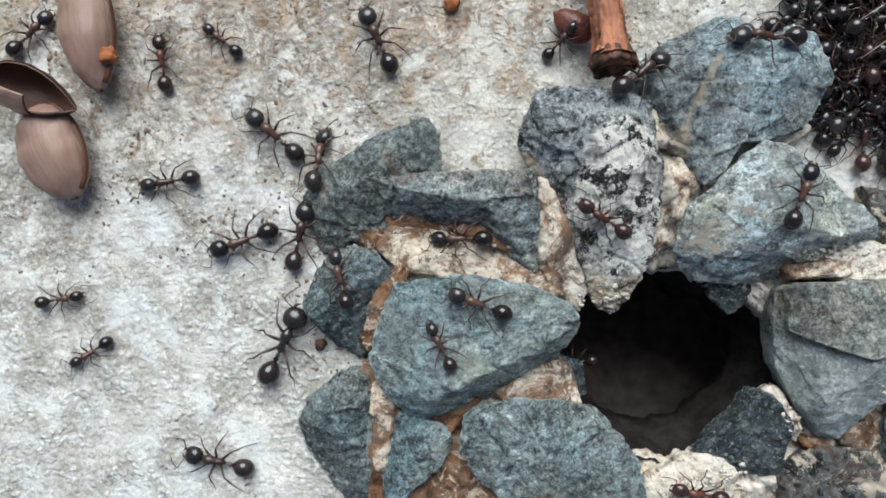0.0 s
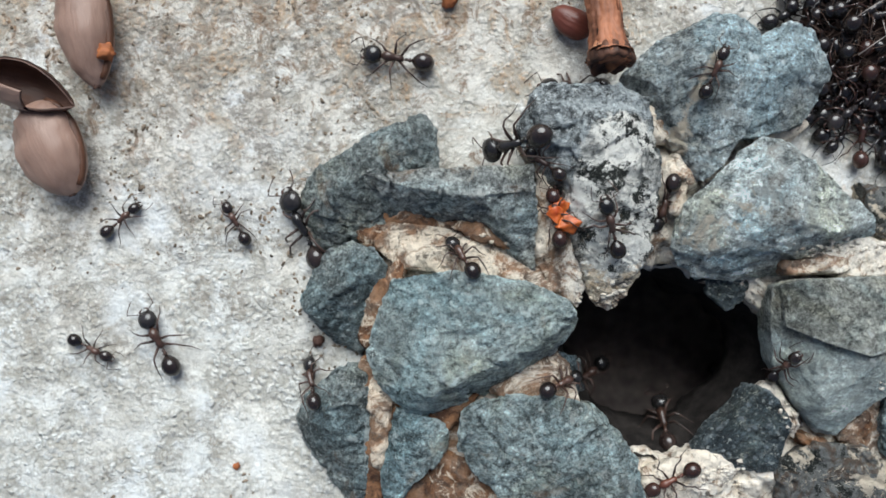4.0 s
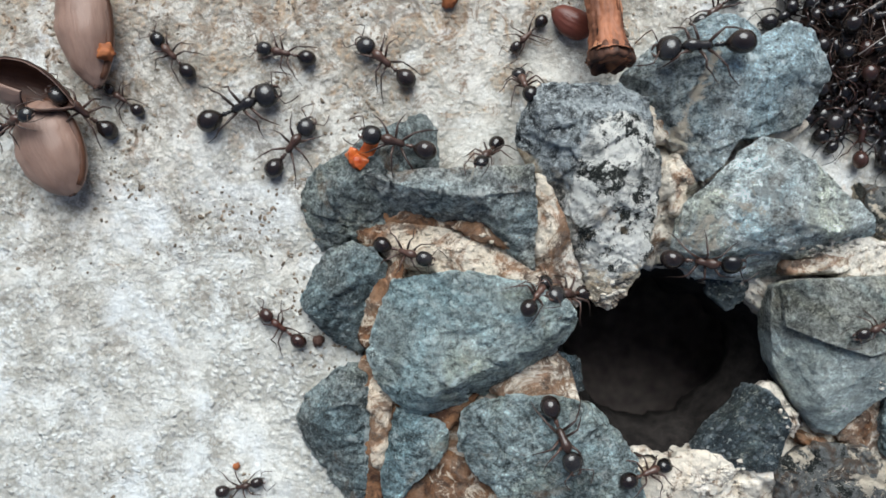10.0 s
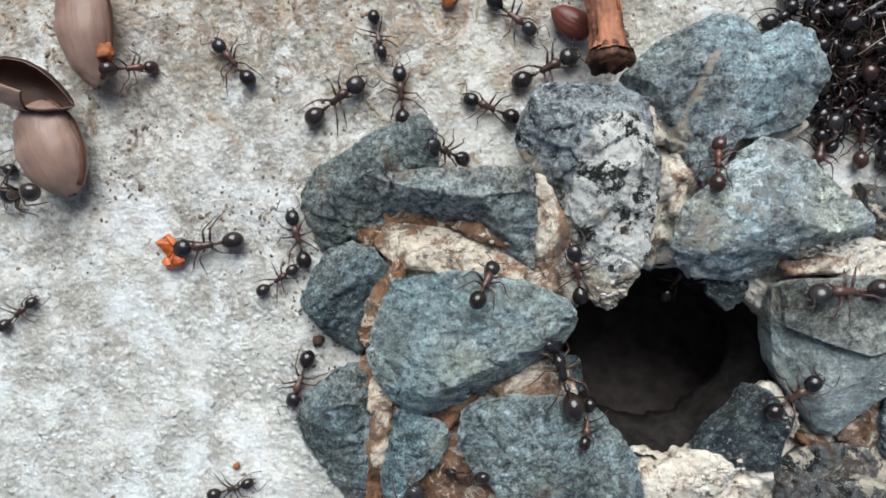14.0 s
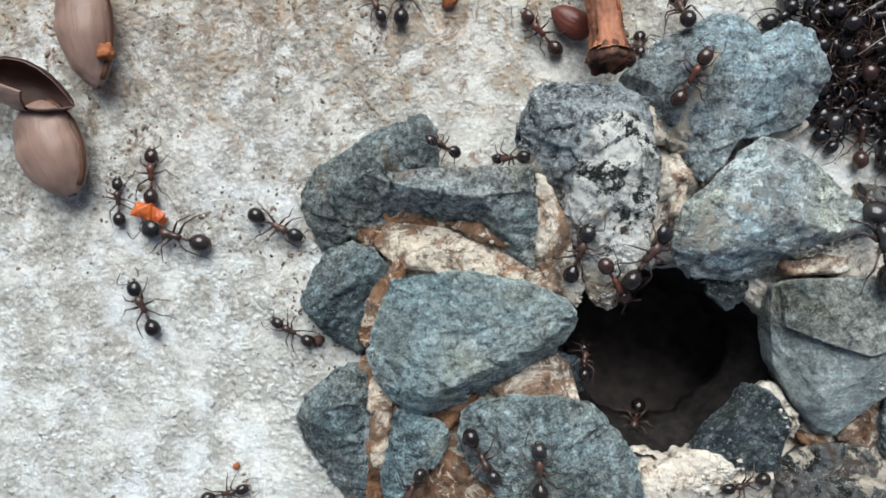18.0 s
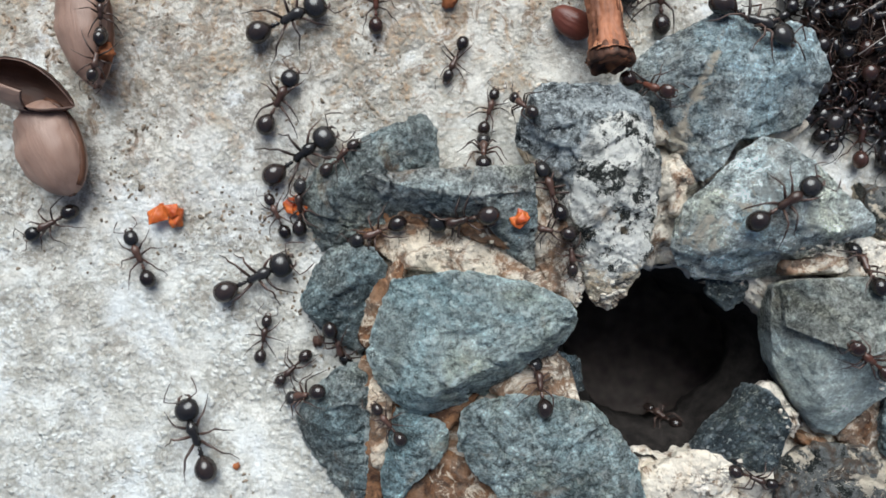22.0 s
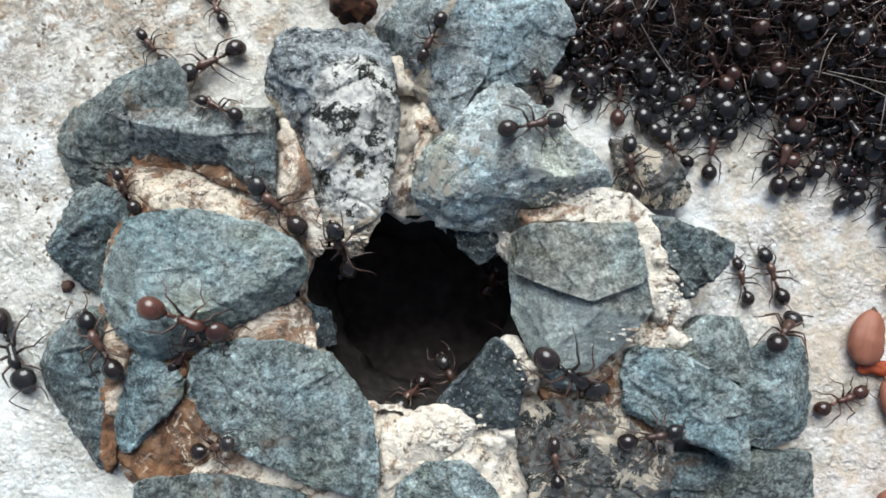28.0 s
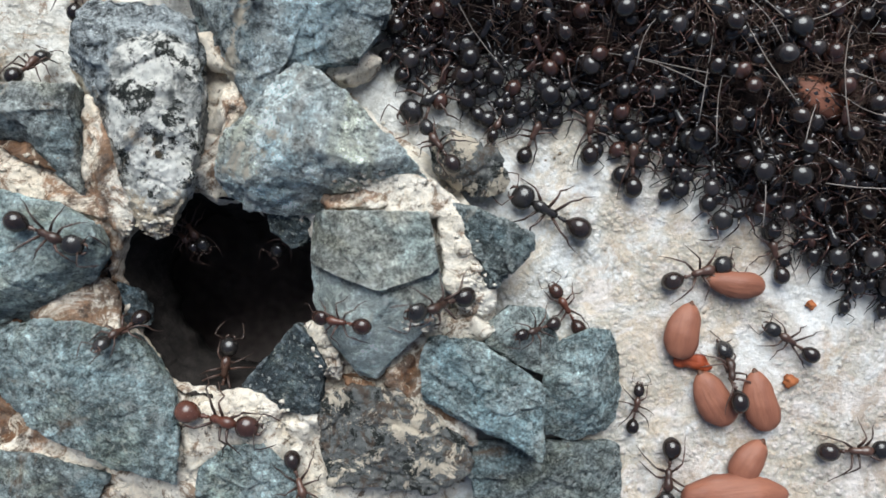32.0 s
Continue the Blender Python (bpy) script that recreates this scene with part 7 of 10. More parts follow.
    go(ants[29], [(0, 15.7, -6.4, 76), (0.5, 15.3, -5.8, 125), (1, 17.3, -6.1, -150), (1.5, 12.9, -4.2, -139), (2, 11.7, -12.3, -153), (2.5, 12.7, -2.0, 169), (2.733, 15.3, -4.2, -40), (3.278, 17.5, -6.0, -40, -3.0), (3.778, 2.4, 6.7, -40, -33.5), (11.83, 16.8, 15.9, 286, -33.5), (12.33, 22.1, -3.0, 106, -3.0), (12.73, 21.4, -0.7, 126), (13, 21.0, 0.9, 126), (13.2, 21.8, -1.9, -74), (13.67, 22.1, -3.0, -74, -3.0), (14.17, 16.8, 15.9, -74, -33.5), (18.86, 9.6, 12.8, 301, -33.5), (19.36, 19.8, -4.0, 121, -3.0), (19.74, 18.7, -2.2, 177), (20, 18.0, -1.0, 177), (20.5, 15.3, -1.2, -176), (21, 13.1, -2.7, 125), (21.5, 12.8, -1.5, 130), (22, 11.5, 2.0, 168), (22.27, 14.4, -1.1, -47), (22.9, 18.3, -5.2, -47, -3.0), (23.4, 4.8, 9.2, -47, -33.5), (26.6, 3.8, 8.2, 316, -33.5), (27.1, 17.9, -5.5, 136, -3.0), (27.64, 9.7, 2.5, 158), (28, 4.3, 7.8, 158), (28.27, 4.3, 13.5, 90), (28.9, 4.3, 33.8, 90), (32, 4.3, 33.8, 90)])
    go(ants[30], [(0, 48.7, -28.2, 146, -33.5), (0.02262, 48.7, -28.2, 146, -33.5), (0.5226, 32.3, -17.2, -34, -3.0), (1, 32.5, -17.3, -93), (1.477, 32.3, -17.2, 146, -3.0), (1.977, 48.7, -28.2, 146, -33.5), (13.38, 33.9, 15.5, 251, -33.5), (13.88, 27.6, -3.2, 71, -3.0), (14.25, 28.2, -1.5, 83), (14.5, 28.6, -0.3, 83), (16.5, 15.3, 0.1, 49), (17, 19.7, 13.3, 71), (17.5, 25.8, 8.2, 48), (17.77, 25.8, 14.6, 90), (18.4, 25.8, 37.1, 90), (32, 25.8, 37.1, 90)])
    go(ants[31], [(0, 40.5, 37.1, 270), (0.1, 40.5, 37.1, 270), (0.73, 40.5, 19.3, -30), (1, 40.5, 14.3, -30), (1.27, 40.5, 19.3, 90), (1.9, 40.5, 37.1, 90), (15.1, 40.5, 37.1, 90), (16.1, 4.7, 37.1, 270), (16.73, 4.7, 8.4, -67), (17, 4.7, 0.3, -67), (17.5, 11.5, -7.7, 146), (18, 20.4, -0.6, 56), (18.5, 23.2, 1.6, -106), (19, 22.8, -1.7, 100), (19.5, 17.4, 4.4, 55), (20, 24.2, 10.8, 54), (20.5, 30.6, 8.6, 148), (21, 27.0, 12.8, 122), (21.5, 24.3, 14.9, 138), (21.77, 24.3, 19.8, 90), (22.4, 24.3, 37.1, 90), (32, 24.3, 37.1, 90)])
    go(ants[32], [(0, 29.3, 16.6, 261, -33.5), (0.53, 29.3, 16.6, 261, -33.5), (1.03, 26.1, -2.8, 81, -3.0), (1.5, 26.1, -2.7, 135), (2, 20.3, 0.1, 130), (2.5, 19.7, 1.6, 113), (3, 18.8, 2.3, 155), (3.5, 17.4, 1.3, 101), (5.5, 16.5, 6.3, 133), (6, 13.7, 8.8, 151), (6.5, 11.3, 10.2, 160), (7, 11.7, 11.7, 130), (7.5, 12.8, 13.3, 104), (8, 11.4, 15.0, 116), (8.5, 7.0, 12.9, 146), (9, 6.2, 10.2, 18), (9.5, 7.2, 12.9, 153), (10, 5.1, 9.7, 233), (10.5, 3.7, 6.6, 94), (11, 1.6, 13.0, 142), (11.5, 2.4, 11.6, 51), (12, 2.0, 11.7, 18), (12.5, 4.5, 10.9, 173), (13, 3.3, 9.8, 118), (13.5, 7.3, 17.0, 64), (14, 5.6, 15.6, 157), (14.27, 5.6, 20.3, 90), (14.9, 5.6, 37.1, 90), (32, 5.6, 37.1, 90)])
    go(ants[33], [(0, 3.8, -42.1, 90), (0.6, 3.8, -42.1, 90), (1.23, 3.8, -23.2, 0), (1.5, 3.8, -17.8, 0), (2, 7.7, -15.3, -105), (2.5, 5.9, -20.7, -31), (3, 5.9, -8.8, 117), (3.5, 2.5, -2.4, 107), (5.5, 2.7, -2.2, 179), (5.77, 7.5, -4.4, -24), (6.4, 16.1, -8.2, -24, -3.0), (6.9, -1.9, -0.2, -24, -33.5), (9.6, 8.1, 11.9, 305, -33.5), (10.1, 19.3, -4.3, 125, -3.0), (10.64, 11.9, 6.4, 164), (11, 6.9, 13.6, 164), (11.5, 6.1, 11.4, 17), (11.77, 6.1, 17.0, 90), (12.4, 6.1, 37.1, 90), (25.17, 6.1, 37.1, 90), (26.17, 56.3, 34.4, 270), (27.1, 56.3, 13.6, -119), (27.5, 56.3, 7.7, -119), (28, 56.9, 6.3, 82), (28.5, 57.0, 7.3, 70), (29, 56.9, 8.1, 73), (29.5, 56.3, 8.2, 76), (30, 56.2, 6.7, 47), (30.5, 55.8, 5.8, 48), (31, 57.5, 5.6, 41), (31.5, 57.1, 5.7, 56), (32, 56.6, 6.6, 69)])
    go(ants[34], [(0, 3.6, 8.1, 316, -33.5), (1.03, 3.6, 8.1, 316, -33.5), (1.53, 17.9, -5.6, 136, -3.0), (2, 17.8, -5.5, 0), (2.5, 15.4, -6.1, 321), (3, 15.2, -12.4, 244), (3.5, 15.2, -11.5, 248), (5.5, 14.3, -12.6, 280), (6, 10.9, -3.6, 12), (6.5, 18.8, -4.6, 326), (7, 17.1, -6.4, 248), (7.5, 15.2, -11.9, 117), (9, 15.0, -12.2, 260), (9.479, 15.3, -12.2, 1, -3.0), (9.979, -4.4, -12.5, 1, -33.5), (12.1, 0.4, -28.1, 34, -33.5), (12.6, 16.9, -17.1, -146, -3.0), (13.14, 9.9, -21.8, 197), (13.5, 5.3, -24.9, 197), (14, 3.0, -23.6, 184), (14.5, -0.5, -17.7, 51), (16.5, 4.0, -17.0, 303), (17, -2.9, -21.7, 314), (17.5, -7.2, -20.7, 304), (18, -3.4, -25.1, 241), (18.26, -3.4, -28.8, -90), (18.85, -3.4, -42.1, -90), (21.1, -5.5, -42.1, 90), (21.73, -5.5, -23.9, 129), (22, -5.5, -18.7, 129), (22.5, -6.6, -21.3, -8), (22.77, -6.6, -25.9, -90), (23.4, -6.6, -42.1, -90), (25.66, 60.2, -47.2, 90), (26.95, 60.2, -15.8, 103), (27.5, 60.2, -6.9, 103), (28, 60.5, -7.9, 107), (28.5, 59.6, -7.4, 55), (29, 59.1, -7.3, 52), (29.27, 66.3, -7.3, 0), (29.9, 91.8, -7.3, 0), (32, 91.8, -7.3, 0)])
    go(ants[35], [(0, 38.7, 13.4, 241, -33.5), (1.03, 38.7, 13.4, 241, -33.5), (1.53, 29.1, -3.9, 61, -3.0), (2, 29.2, -3.8, 73), (2.47, 29.1, -3.9, -119, -3.0), (2.97, 38.7, 13.4, -119, -33.5), (8.131, 53.4, -9.0, 186, -33.5), (8.631, 33.9, -11.1, 6, -3.0), (9.152, 38.7, -10.6, -158), (9.5, 41.9, -10.2, -158), (10, 42.4, -7.3, -157), (10.27, 38.5, -8.4, -165), (10.9, 33.6, -9.6, -165, -3.0), (11.4, 52.7, -4.7, -165, -33.5), (18.03, 42.8, -34.5, 129, -33.5), (18.53, 30.5, -19.2, -51, -3.0), (19, 30.5, -19.3, -178), (19.47, 30.5, -19.2, 129, -3.0), (19.97, 42.8, -34.5, 129, -33.5), (24.1, 52.0, -2.4, 199, -33.5), (24.6, 33.4, -8.9, 19, -3.0), (25.14, 46.9, -4.2, -10), (25.5, 55.8, -1.1, -10), (27.5, 57.5, 1.4, 43), (28, 52.9, 6.5, 140), (28.5, 52.9, 5.8, 132), (29, 49.9, 8.6, 108), (29.5, 50.5, 8.5, 100), (30, 50.7, 8.7, 103), (30.5, 50.8, 9.5, 128), (31, 53.4, 7.8, 52), (31.5, 53.8, 9.2, -115), (32, 53.1, 8.6, -112)])
    go(ants[36], [(0, 8.4, 37.1, 270), (1.1, 8.4, 37.1, 270), (1.73, 8.4, 21.8, 160), (2, 8.4, 17.5, 160), (2.5, 10.0, 17.3, 115), (3, 15.3, 19.9, -161), (3.5, 13.7, 9.8, 157), (5.5, 3.2, 11.3, 82), (6, 2.0, 12.0, 104), (6.5, -9.5, 22.3, 155), (7, -29.3, 24.7, 124), (7.187, -29.3, 27.4, 90), (7.624, -29.3, 37.1, 90), (17.44, -29.3, 37.1, 90), (18.44, -18.5, 37.1, 270), (18.83, -18.5, 28.4, -72), (19, -18.5, 25.9, -72), (19.17, -18.5, 28.4, 90), (19.56, -18.5, 37.1, 90), (22.1, 0.7, 37.1, 270), (22.73, 0.7, 17.6, 304), (23, 0.7, 12.1, 304), (23.5, 4.3, 11.8, -1), (24, 3.6, 11.4, 7), (24.5, 5.1, 12.3, -95), (24.77, 9.4, 7.0, -51), (25.4, 18.8, -4.7, -51, -3.0), (25.9, 6.4, 10.6, -51, -33.5), (32, 6.4, 10.6, -51, -33.5)])
    go(ants[37], [(0, 25.4, 17.0, 269, -33.5), (1.1, 25.4, 17.0, 269, -33.5), (1.6, 24.8, -2.7, 89, -3.0), (2.14, 25.0, 4.7, 27), (2.5, 25.2, 9.6, 27), (3, 24.0, 7.8, 239), (3.5, 23.2, 3.6, 250), (5.5, 24.6, 13.5, 271), (6, 26.7, 12.4, 321), (6.5, 29.6, 12.4, 2), (7, 35.2, 13.5, 0), (7.27, 35.2, 18.7, 90), (7.9, 35.2, 37.1, 90), (9.6, 31.0, 37.1, 270), (10.23, 31.0, 19.5, -174), (10.5, 31.0, 14.5, -174), (11, 32.5, 12.7, 16), (11.5, 28.6, 11.3, -167), (12, 29.0, 16.4, -141), (12.5, 26.5, 13.7, 146), (13, 26.9, 20.8, 74), (13.25, 26.9, 24.4, 90), (13.82, 26.9, 37.1, 90), (22.1, 26.9, 37.1, 90), (23.1, 32.2, 37.8, 270), (23.73, 32.2, 19.0, 350), (24, 32.2, 13.8, 350), (24.5, 34.8, 13.8, 332), (25, 28.9, 10.6, 26), (25.5, 33.4, 14.2, 8), (27.5, 32.0, 6.1, 14), (28, 35.4, 6.5, 13), (28.5, 37.5, 2.9, 333), (29, 44.4, 2.1, 329), (29.5, 49.7, 1.5, 341), (30, 53.9, 1.0, 15), (30.5, 55.5, -1.2, 327), (31, 50.9, 3.0, 325), (31.5, 53.2, 0.8, 345), (32, 47.1, 4.3, 127)])
    go(ants[38], [(0, -59.1, 1.7, 360), (1.371, -59.1, 1.7, 360), (1.811, -49.2, 1.7, -178), (2, -46.5, 1.7, -178), (2.189, -49.2, 1.7, 180), (2.629, -59.1, 1.7, 180), (5.369, -59.1, 18.3, 360), (5.811, -49.2, 18.3, 94), (6, -46.4, 18.3, 94), (6.27, -46.4, 22.4, 90), (6.9, -46.4, 37.1, 90), (18.32, -46.4, 37.1, 90), (19.32, 28.6, 37.1, 270), (19.8, 28.6, 26.6, -122), (20, 28.6, 23.6, -122), (21, 29.2, 22.9, -159), (21.21, 29.2, 26.0, 90), (21.71, 29.2, 37.1, 90), (27.26, 29.2, 37.1, 90), (28.26, 27.4, 34.4, 270), (28.78, 27.4, 22.8, -32), (29, 27.4, 19.6, -32), (29.5, 30.9, 13.5, 10), (30, 28.2, 15.5, 133), (30.27, 28.2, 19.8, 90), (30.9, 28.2, 34.8, 90), (32, 28.2, 34.8, 90)])
    go(ants[39], [(0, -4.3, -9.8, 356, -33.5), (1.6, -4.3, -9.8, 356, -33.5), (2.1, 15.3, -11.3, 176, -3.0), (2.64, 4.2, -10.5, 127), (3, -3.2, -9.9, 127), (3.5, -10.1, -3.5, 128), (5.5, -26.1, 17.7, 74), (6, -21.2, 18.0, 25), (6.27, -21.2, 22.2, 90), (6.9, -21.2, 37.1, 90), (11.28, -21.2, 37.1, 90), (12.28, 6.3, 37.1, 270), (12.78, 6.3, 25.9, 62), (13, 6.3, 22.7, 62), (13.22, 6.3, 25.9, 90), (13.72, 6.3, 37.1, 90), (32, 6.3, 37.1, 90)])
    go(ants[40], [(0, -9.7, -42.1, 90), (1.616, -9.7, -42.1, 90), (2.235, -9.7, -28.4, -180), (2.5, -9.7, -24.5, -180), (3, -11.0, -21.4, 111), (3.5, -14.8, -15.6, 128), (5.5, -7.1, -15.8, 45), (6, -2.1, -16.0, 120), (6.27, 3.8, -15.1, 8), (6.9, 15.4, -13.4, 8, -3.0), (7.4, -4.1, -16.3, 8, -33.5), (12.1, 2.3, 6.6, 320, -33.5), (12.6, 17.5, -6.0, 140, -3.0), (13.14, 11.6, -1.1, 114), (13.5, 7.6, 2.2, 114), (14, 0.1, 10.7, 163), (14.5, 4.2, 10.7, -179), (16.5, 1.5, 7.2, 82), (17, -0.4, 9.7, 71), (17.5, -4.7, 15.8, 166), (17.77, -4.7, 20.5, 90), (18.4, -4.7, 37.1, 90), (32, -4.7, 37.1, 90)])
    go(ants[41], [(0, 53.0, -18.0, 168, -33.5), (2.451, 53.0, -18.0, 168, -33.5), (2.951, 33.7, -13.9, -12, -3.0), (3.28, 34.7, -14.1, 96), (3.5, 35.4, -14.3, 96), (5.5, 35.5, -5.1, -3), (6, 35.5, -9.7, 61), (7, 35.2, -8.6, 117), (7.166, 32.8, -9.3, -162), (7.555, 33.4, -9.1, -162, -3.0), (8.055, 52.2, -3.1, -162, -33.5), (15.6, 45.8, 7.8, 223, -33.5), (16.1, 31.4, -5.7, 43, -3.0), (16.64, 40.5, 2.8, 142), (17, 46.6, 8.5, 142), (17.5, 44.8, 9.4, -6), (17.77, 44.8, 15.5, 90), (18.4, 44.8, 37.1, 90), (20.1, -10.2, 37.1, 270), (20.73, -10.2, 17.0, -127), (21, -10.2, 11.4, -127), (21.5, -18.5, 4.2, -88), (22, -18.4, 3.6, 115), (22.5, -18.5, 1.1, -67), (22.77, -18.5, -8.4, -90), (23.4, -18.5, -42.1, -90), (26.1, -18.5, -42.1, -90), (27.1, 39.6, -47.5, 90), (27.73, 39.6, -31.5, 97), (28, 39.6, -26.9, 97), (28.27, 36.3, -23.7, 135), (28.9, 31.2, -18.6, 135, -3.0), (29.4, 45.1, -32.5, 135, -33.5), (32, 45.1, -32.5, 135, -33.5)])
    go(ants[42], [(0, -31.2, -42.1, 90), (2.6, -31.2, -42.1, 90), (3.23, -31.2, -17.9, 104), (3.5, -31.2, -11.0, 104), (5.5, -32.4, -13.0, 158), (6, -34.1, -11.6, 162), (6.5, -31.9, -11.6, 139), (7, -34.0, -0.1, 104), (7.5, -34.8, 0.6, 115), (8, -36.3, -2.3, 136), (8.5, -38.0, 0.6, 137), (9, -37.4, 1.4, 101), (9.5, -31.5, 4.1, 47), (10, -17.2, 11.1, 52), (10.5, -14.6, 16.0, 8), (11, -11.1, 11.8, 11), (11.5, -15.7, 12.3, 84), (12, -19.1, 7.4, -180), (12.5, -24.6, 1.2, 117), (12.77, -24.6, 9.1, 90), (13.4, -24.6, 37.1, 90), (22.1, -21.7, 37.1, 270), (22.73, -21.7, 20.1, -179), (23, -21.7, 15.3, -179), (23.27, -21.7, 20.1, 90), (23.9, -21.7, 37.1, 90), (32, -21.7, 37.1, 90)])
    go(ants[43], [(0, -19.0, -42.1, 90), (2.6, -19.0, -42.1, 90), (3.23, -19.0, -11.9, 126), (3.5, -19.0, -3.4, 126), (5.5, -35.6, 17.8, 100), (6, -35.8, 18.5, 110), (6.5, -35.8, 18.4, 112), (7, -35.8, 18.6, 110), (7.5, -35.8, 18.4, 112), (8, -36.0, 17.9, 137), (8.5, -35.5, 18.5, 133), (9, -35.6, 18.6, 137), (9.5, -35.5, 18.1, 142), (10, -35.6, 16.6, 144), (10.5, -35.4, 16.7, 145), (11, -35.6, 16.5, 160), (11.5, -35.4, 16.9, 143), (12, -35.6, 15.6, 163), (12.5, -39.2, 13.4, 153), (13, -39.9, 10.6, 18), (13.5, -44.1, 9.1, 204), (14, -50.2, 9.4, 165), (14.44, -59.1, 9.4, 180), (29.0, -59.1, 9.4, 180), (30.1, -16.2, 7.4, 360), (30.73, -0.9, 7.4, -39), (31, 3.4, 7.4, -39), (31.27, 8.1, 3.1, -43), (31.9, 17.7, -5.7, -43, -3.0), (32, 17.7, -5.7, -43, -3.0)])
    go(ants[44], [(0, 5.1, -42.1, 90), (2.6, 5.1, -42.1, 90), (3.23, 5.1, -21.9, 112), (3.5, 5.1, -16.2, 112), (3.799, 9.4, -15.3, 12), (4.495, 15.5, -14.0, 12, -3.0), (4.995, -3.7, -18.1, 12, -33.5), (7.1, -3.4, -4.5, 345, -33.5), (7.6, 15.6, -9.6, 165, -3.0), (8.14, 10.3, -8.2, 25), (8.5, 6.7, -7.2, 25), (9, 11.7, -13.4, 292), (9.195, 14.5, -13.1, 6), (9.651, 15.4, -13.0, 6, -3.0), (10.15, -4.2, -15.2, 6, -33.5), (15.6, -3.3, -4.3, 345, -33.5), (16.1, 15.6, -9.5, 165, -3.0), (16.64, 1.5, -5.6, 124), (17, -7.9, -3.0, 124), (17.27, -7.9, 5.8, 90), (17.9, -7.9, 37.1, 90), (32, -7.9, 37.1, 90)])
    go(ants[45], [(0, -1.0, -42.1, 90), (5.1, -1.0, -42.1, 90), (5.73, -1.0, -25.9, 57), (6, -1.0, -21.3, 57), (6.27, 4.7, -19.3, 20), (6.9, 15.9, -15.2, 20, -3.0), (7.4, -2.6, -21.9, 20, -33.5), (15.77, -4.1, -15.8, 8, -33.5), (16.27, 15.4, -13.2, -172, -3.0), (16.71, 12.3, -13.7, -176), (17, 10.2, -13.9, -176), (17.5, 4.2, -11.4, 156), (18, 4.2, -21.3, 299), (18.27, 4.2, -25.8, -90), (18.9, 4.2, -42.1, -90), (20.1, -17.6, -42.1, 90), (20.73, -17.6, -10.7, 107), (21, -17.6, -1.8, 107), (21.5, -15.2, 0.1, 71), (22, -15.2, 4.6, 85), (22.5, -18.1, 5.5, -146), (22.77, -27.1, 5.5, 180), (23.4, -59.1, 5.5, 180), (32, -59.1, 5.5, 180)])
    go(ants[46], [(0, 8.0, -42.1, 90), (5.1, 8.0, -42.1, 90), (5.73, 8.0, -26.8, 91), (6, 8.0, -22.5, 91), (6.5, 7.6, -18.7, 166), (6.77, 11.3, -17.2, 21), (7.4, 15.9, -15.4, 21, -3.0), (7.9, -2.4, -22.6, 21, -33.5), (16.03, -4.3, -10.2, 357, -33.5), (16.53, 15.3, -11.4, 177, -3.0), (17, 15.2, -11.4, -139), (17.5, 13.1, -1.5, 129), (18, 14.4, -0.4, 73), (18.5, 14.1, 1.1, 106), (19, 11.1, 1.1, 137), (19.5, 15.6, 0.3, -177), (20, 12.6, 6.0, 126), (20.5, 16.4, 5.0, 146), (21, 11.8, 4.5, 123), (21.5, 11.0, 6.8, 106), (22, 11.1, 5.7, 112), (22.5, 8.6, 4.8, 109), (23, 7.4, 10.3, 130), (23.5, 13.6, 15.8, 127), (24, 14.9, 19.0, -7), (24.5, 13.4, 21.5, 86), (24.75, 13.4, 25.1, 90), (25.32, 13.4, 37.9, 90), (32, 13.4, 37.9, 90)])
    go(ants[47], [(0, -59.1, 11.1, 360), (5.6, -59.1, 11.1, 360), (6.23, -38.0, 11.1, 45), (6.5, -32.0, 11.1, 45), (7, -25.3, 18.2, 27), (7.5, -25.1, 19.9, 144), (8, -28.9, 24.5, -163), (8.5, -29.9, 23.6, -162), (9, -35.2, 27.3, 165), (9.495, -35.2, 37.1, 90), (12.1, -10.4, 37.1, 270), (12.73, -10.4, 7.0, 217), (13, -10.4, -1.5, 217), (13.5, -17.5, -4.6, 12), (14, -16.0, 1.0, 465), (14.5, -16.6, 12.5, 290), (16.5, -21.7, 6.5, 304), (17, -21.8, 1.0, 272), (17.5, -21.2, 1.1, 292), (18, -18.8, 2.8, 333), (18.5, -15.5, 3.7, 4), (19, -10.3, 4.1, 366), (19.5, -7.0, 3.9, 2), (20, -5.8, 2.4, 325), (20.5, -4.4, 2.0, 333), (21, -5.0, 2.9, 8), (21.5, -4.5, 4.2, 217), (22, -6.7, 2.0, 202), (22.5, -8.5, -3.7, 253), (23, -9.6, -7.1, 235), (23.5, -4.6, -4.8, 374), (24, 1.7, -0.1, 9), (24.27, 6.8, -2.7, -28), (24.9, 16.4, -7.7, -28, -3.0), (25.4, -1.1, 1.4, -28, -33.5), (28.01, -3.7, -18.2, 12, -33.5), (28.51, 15.5, -14.0, -168, -3.0), (29, 15.0, -14.1, 141), (29.5, 16.9, 2.8, 97), (30, 11.1, 8.8, 161), (30.5, 5.3, 13.0, 138), (31, 4.8, 11.8, -10), (31.27, 9.2, 6.6, -50), (31.9, 18.7, -4.8, -50, -3.0), (32, 18.7, -4.8, -50, -3.0)])
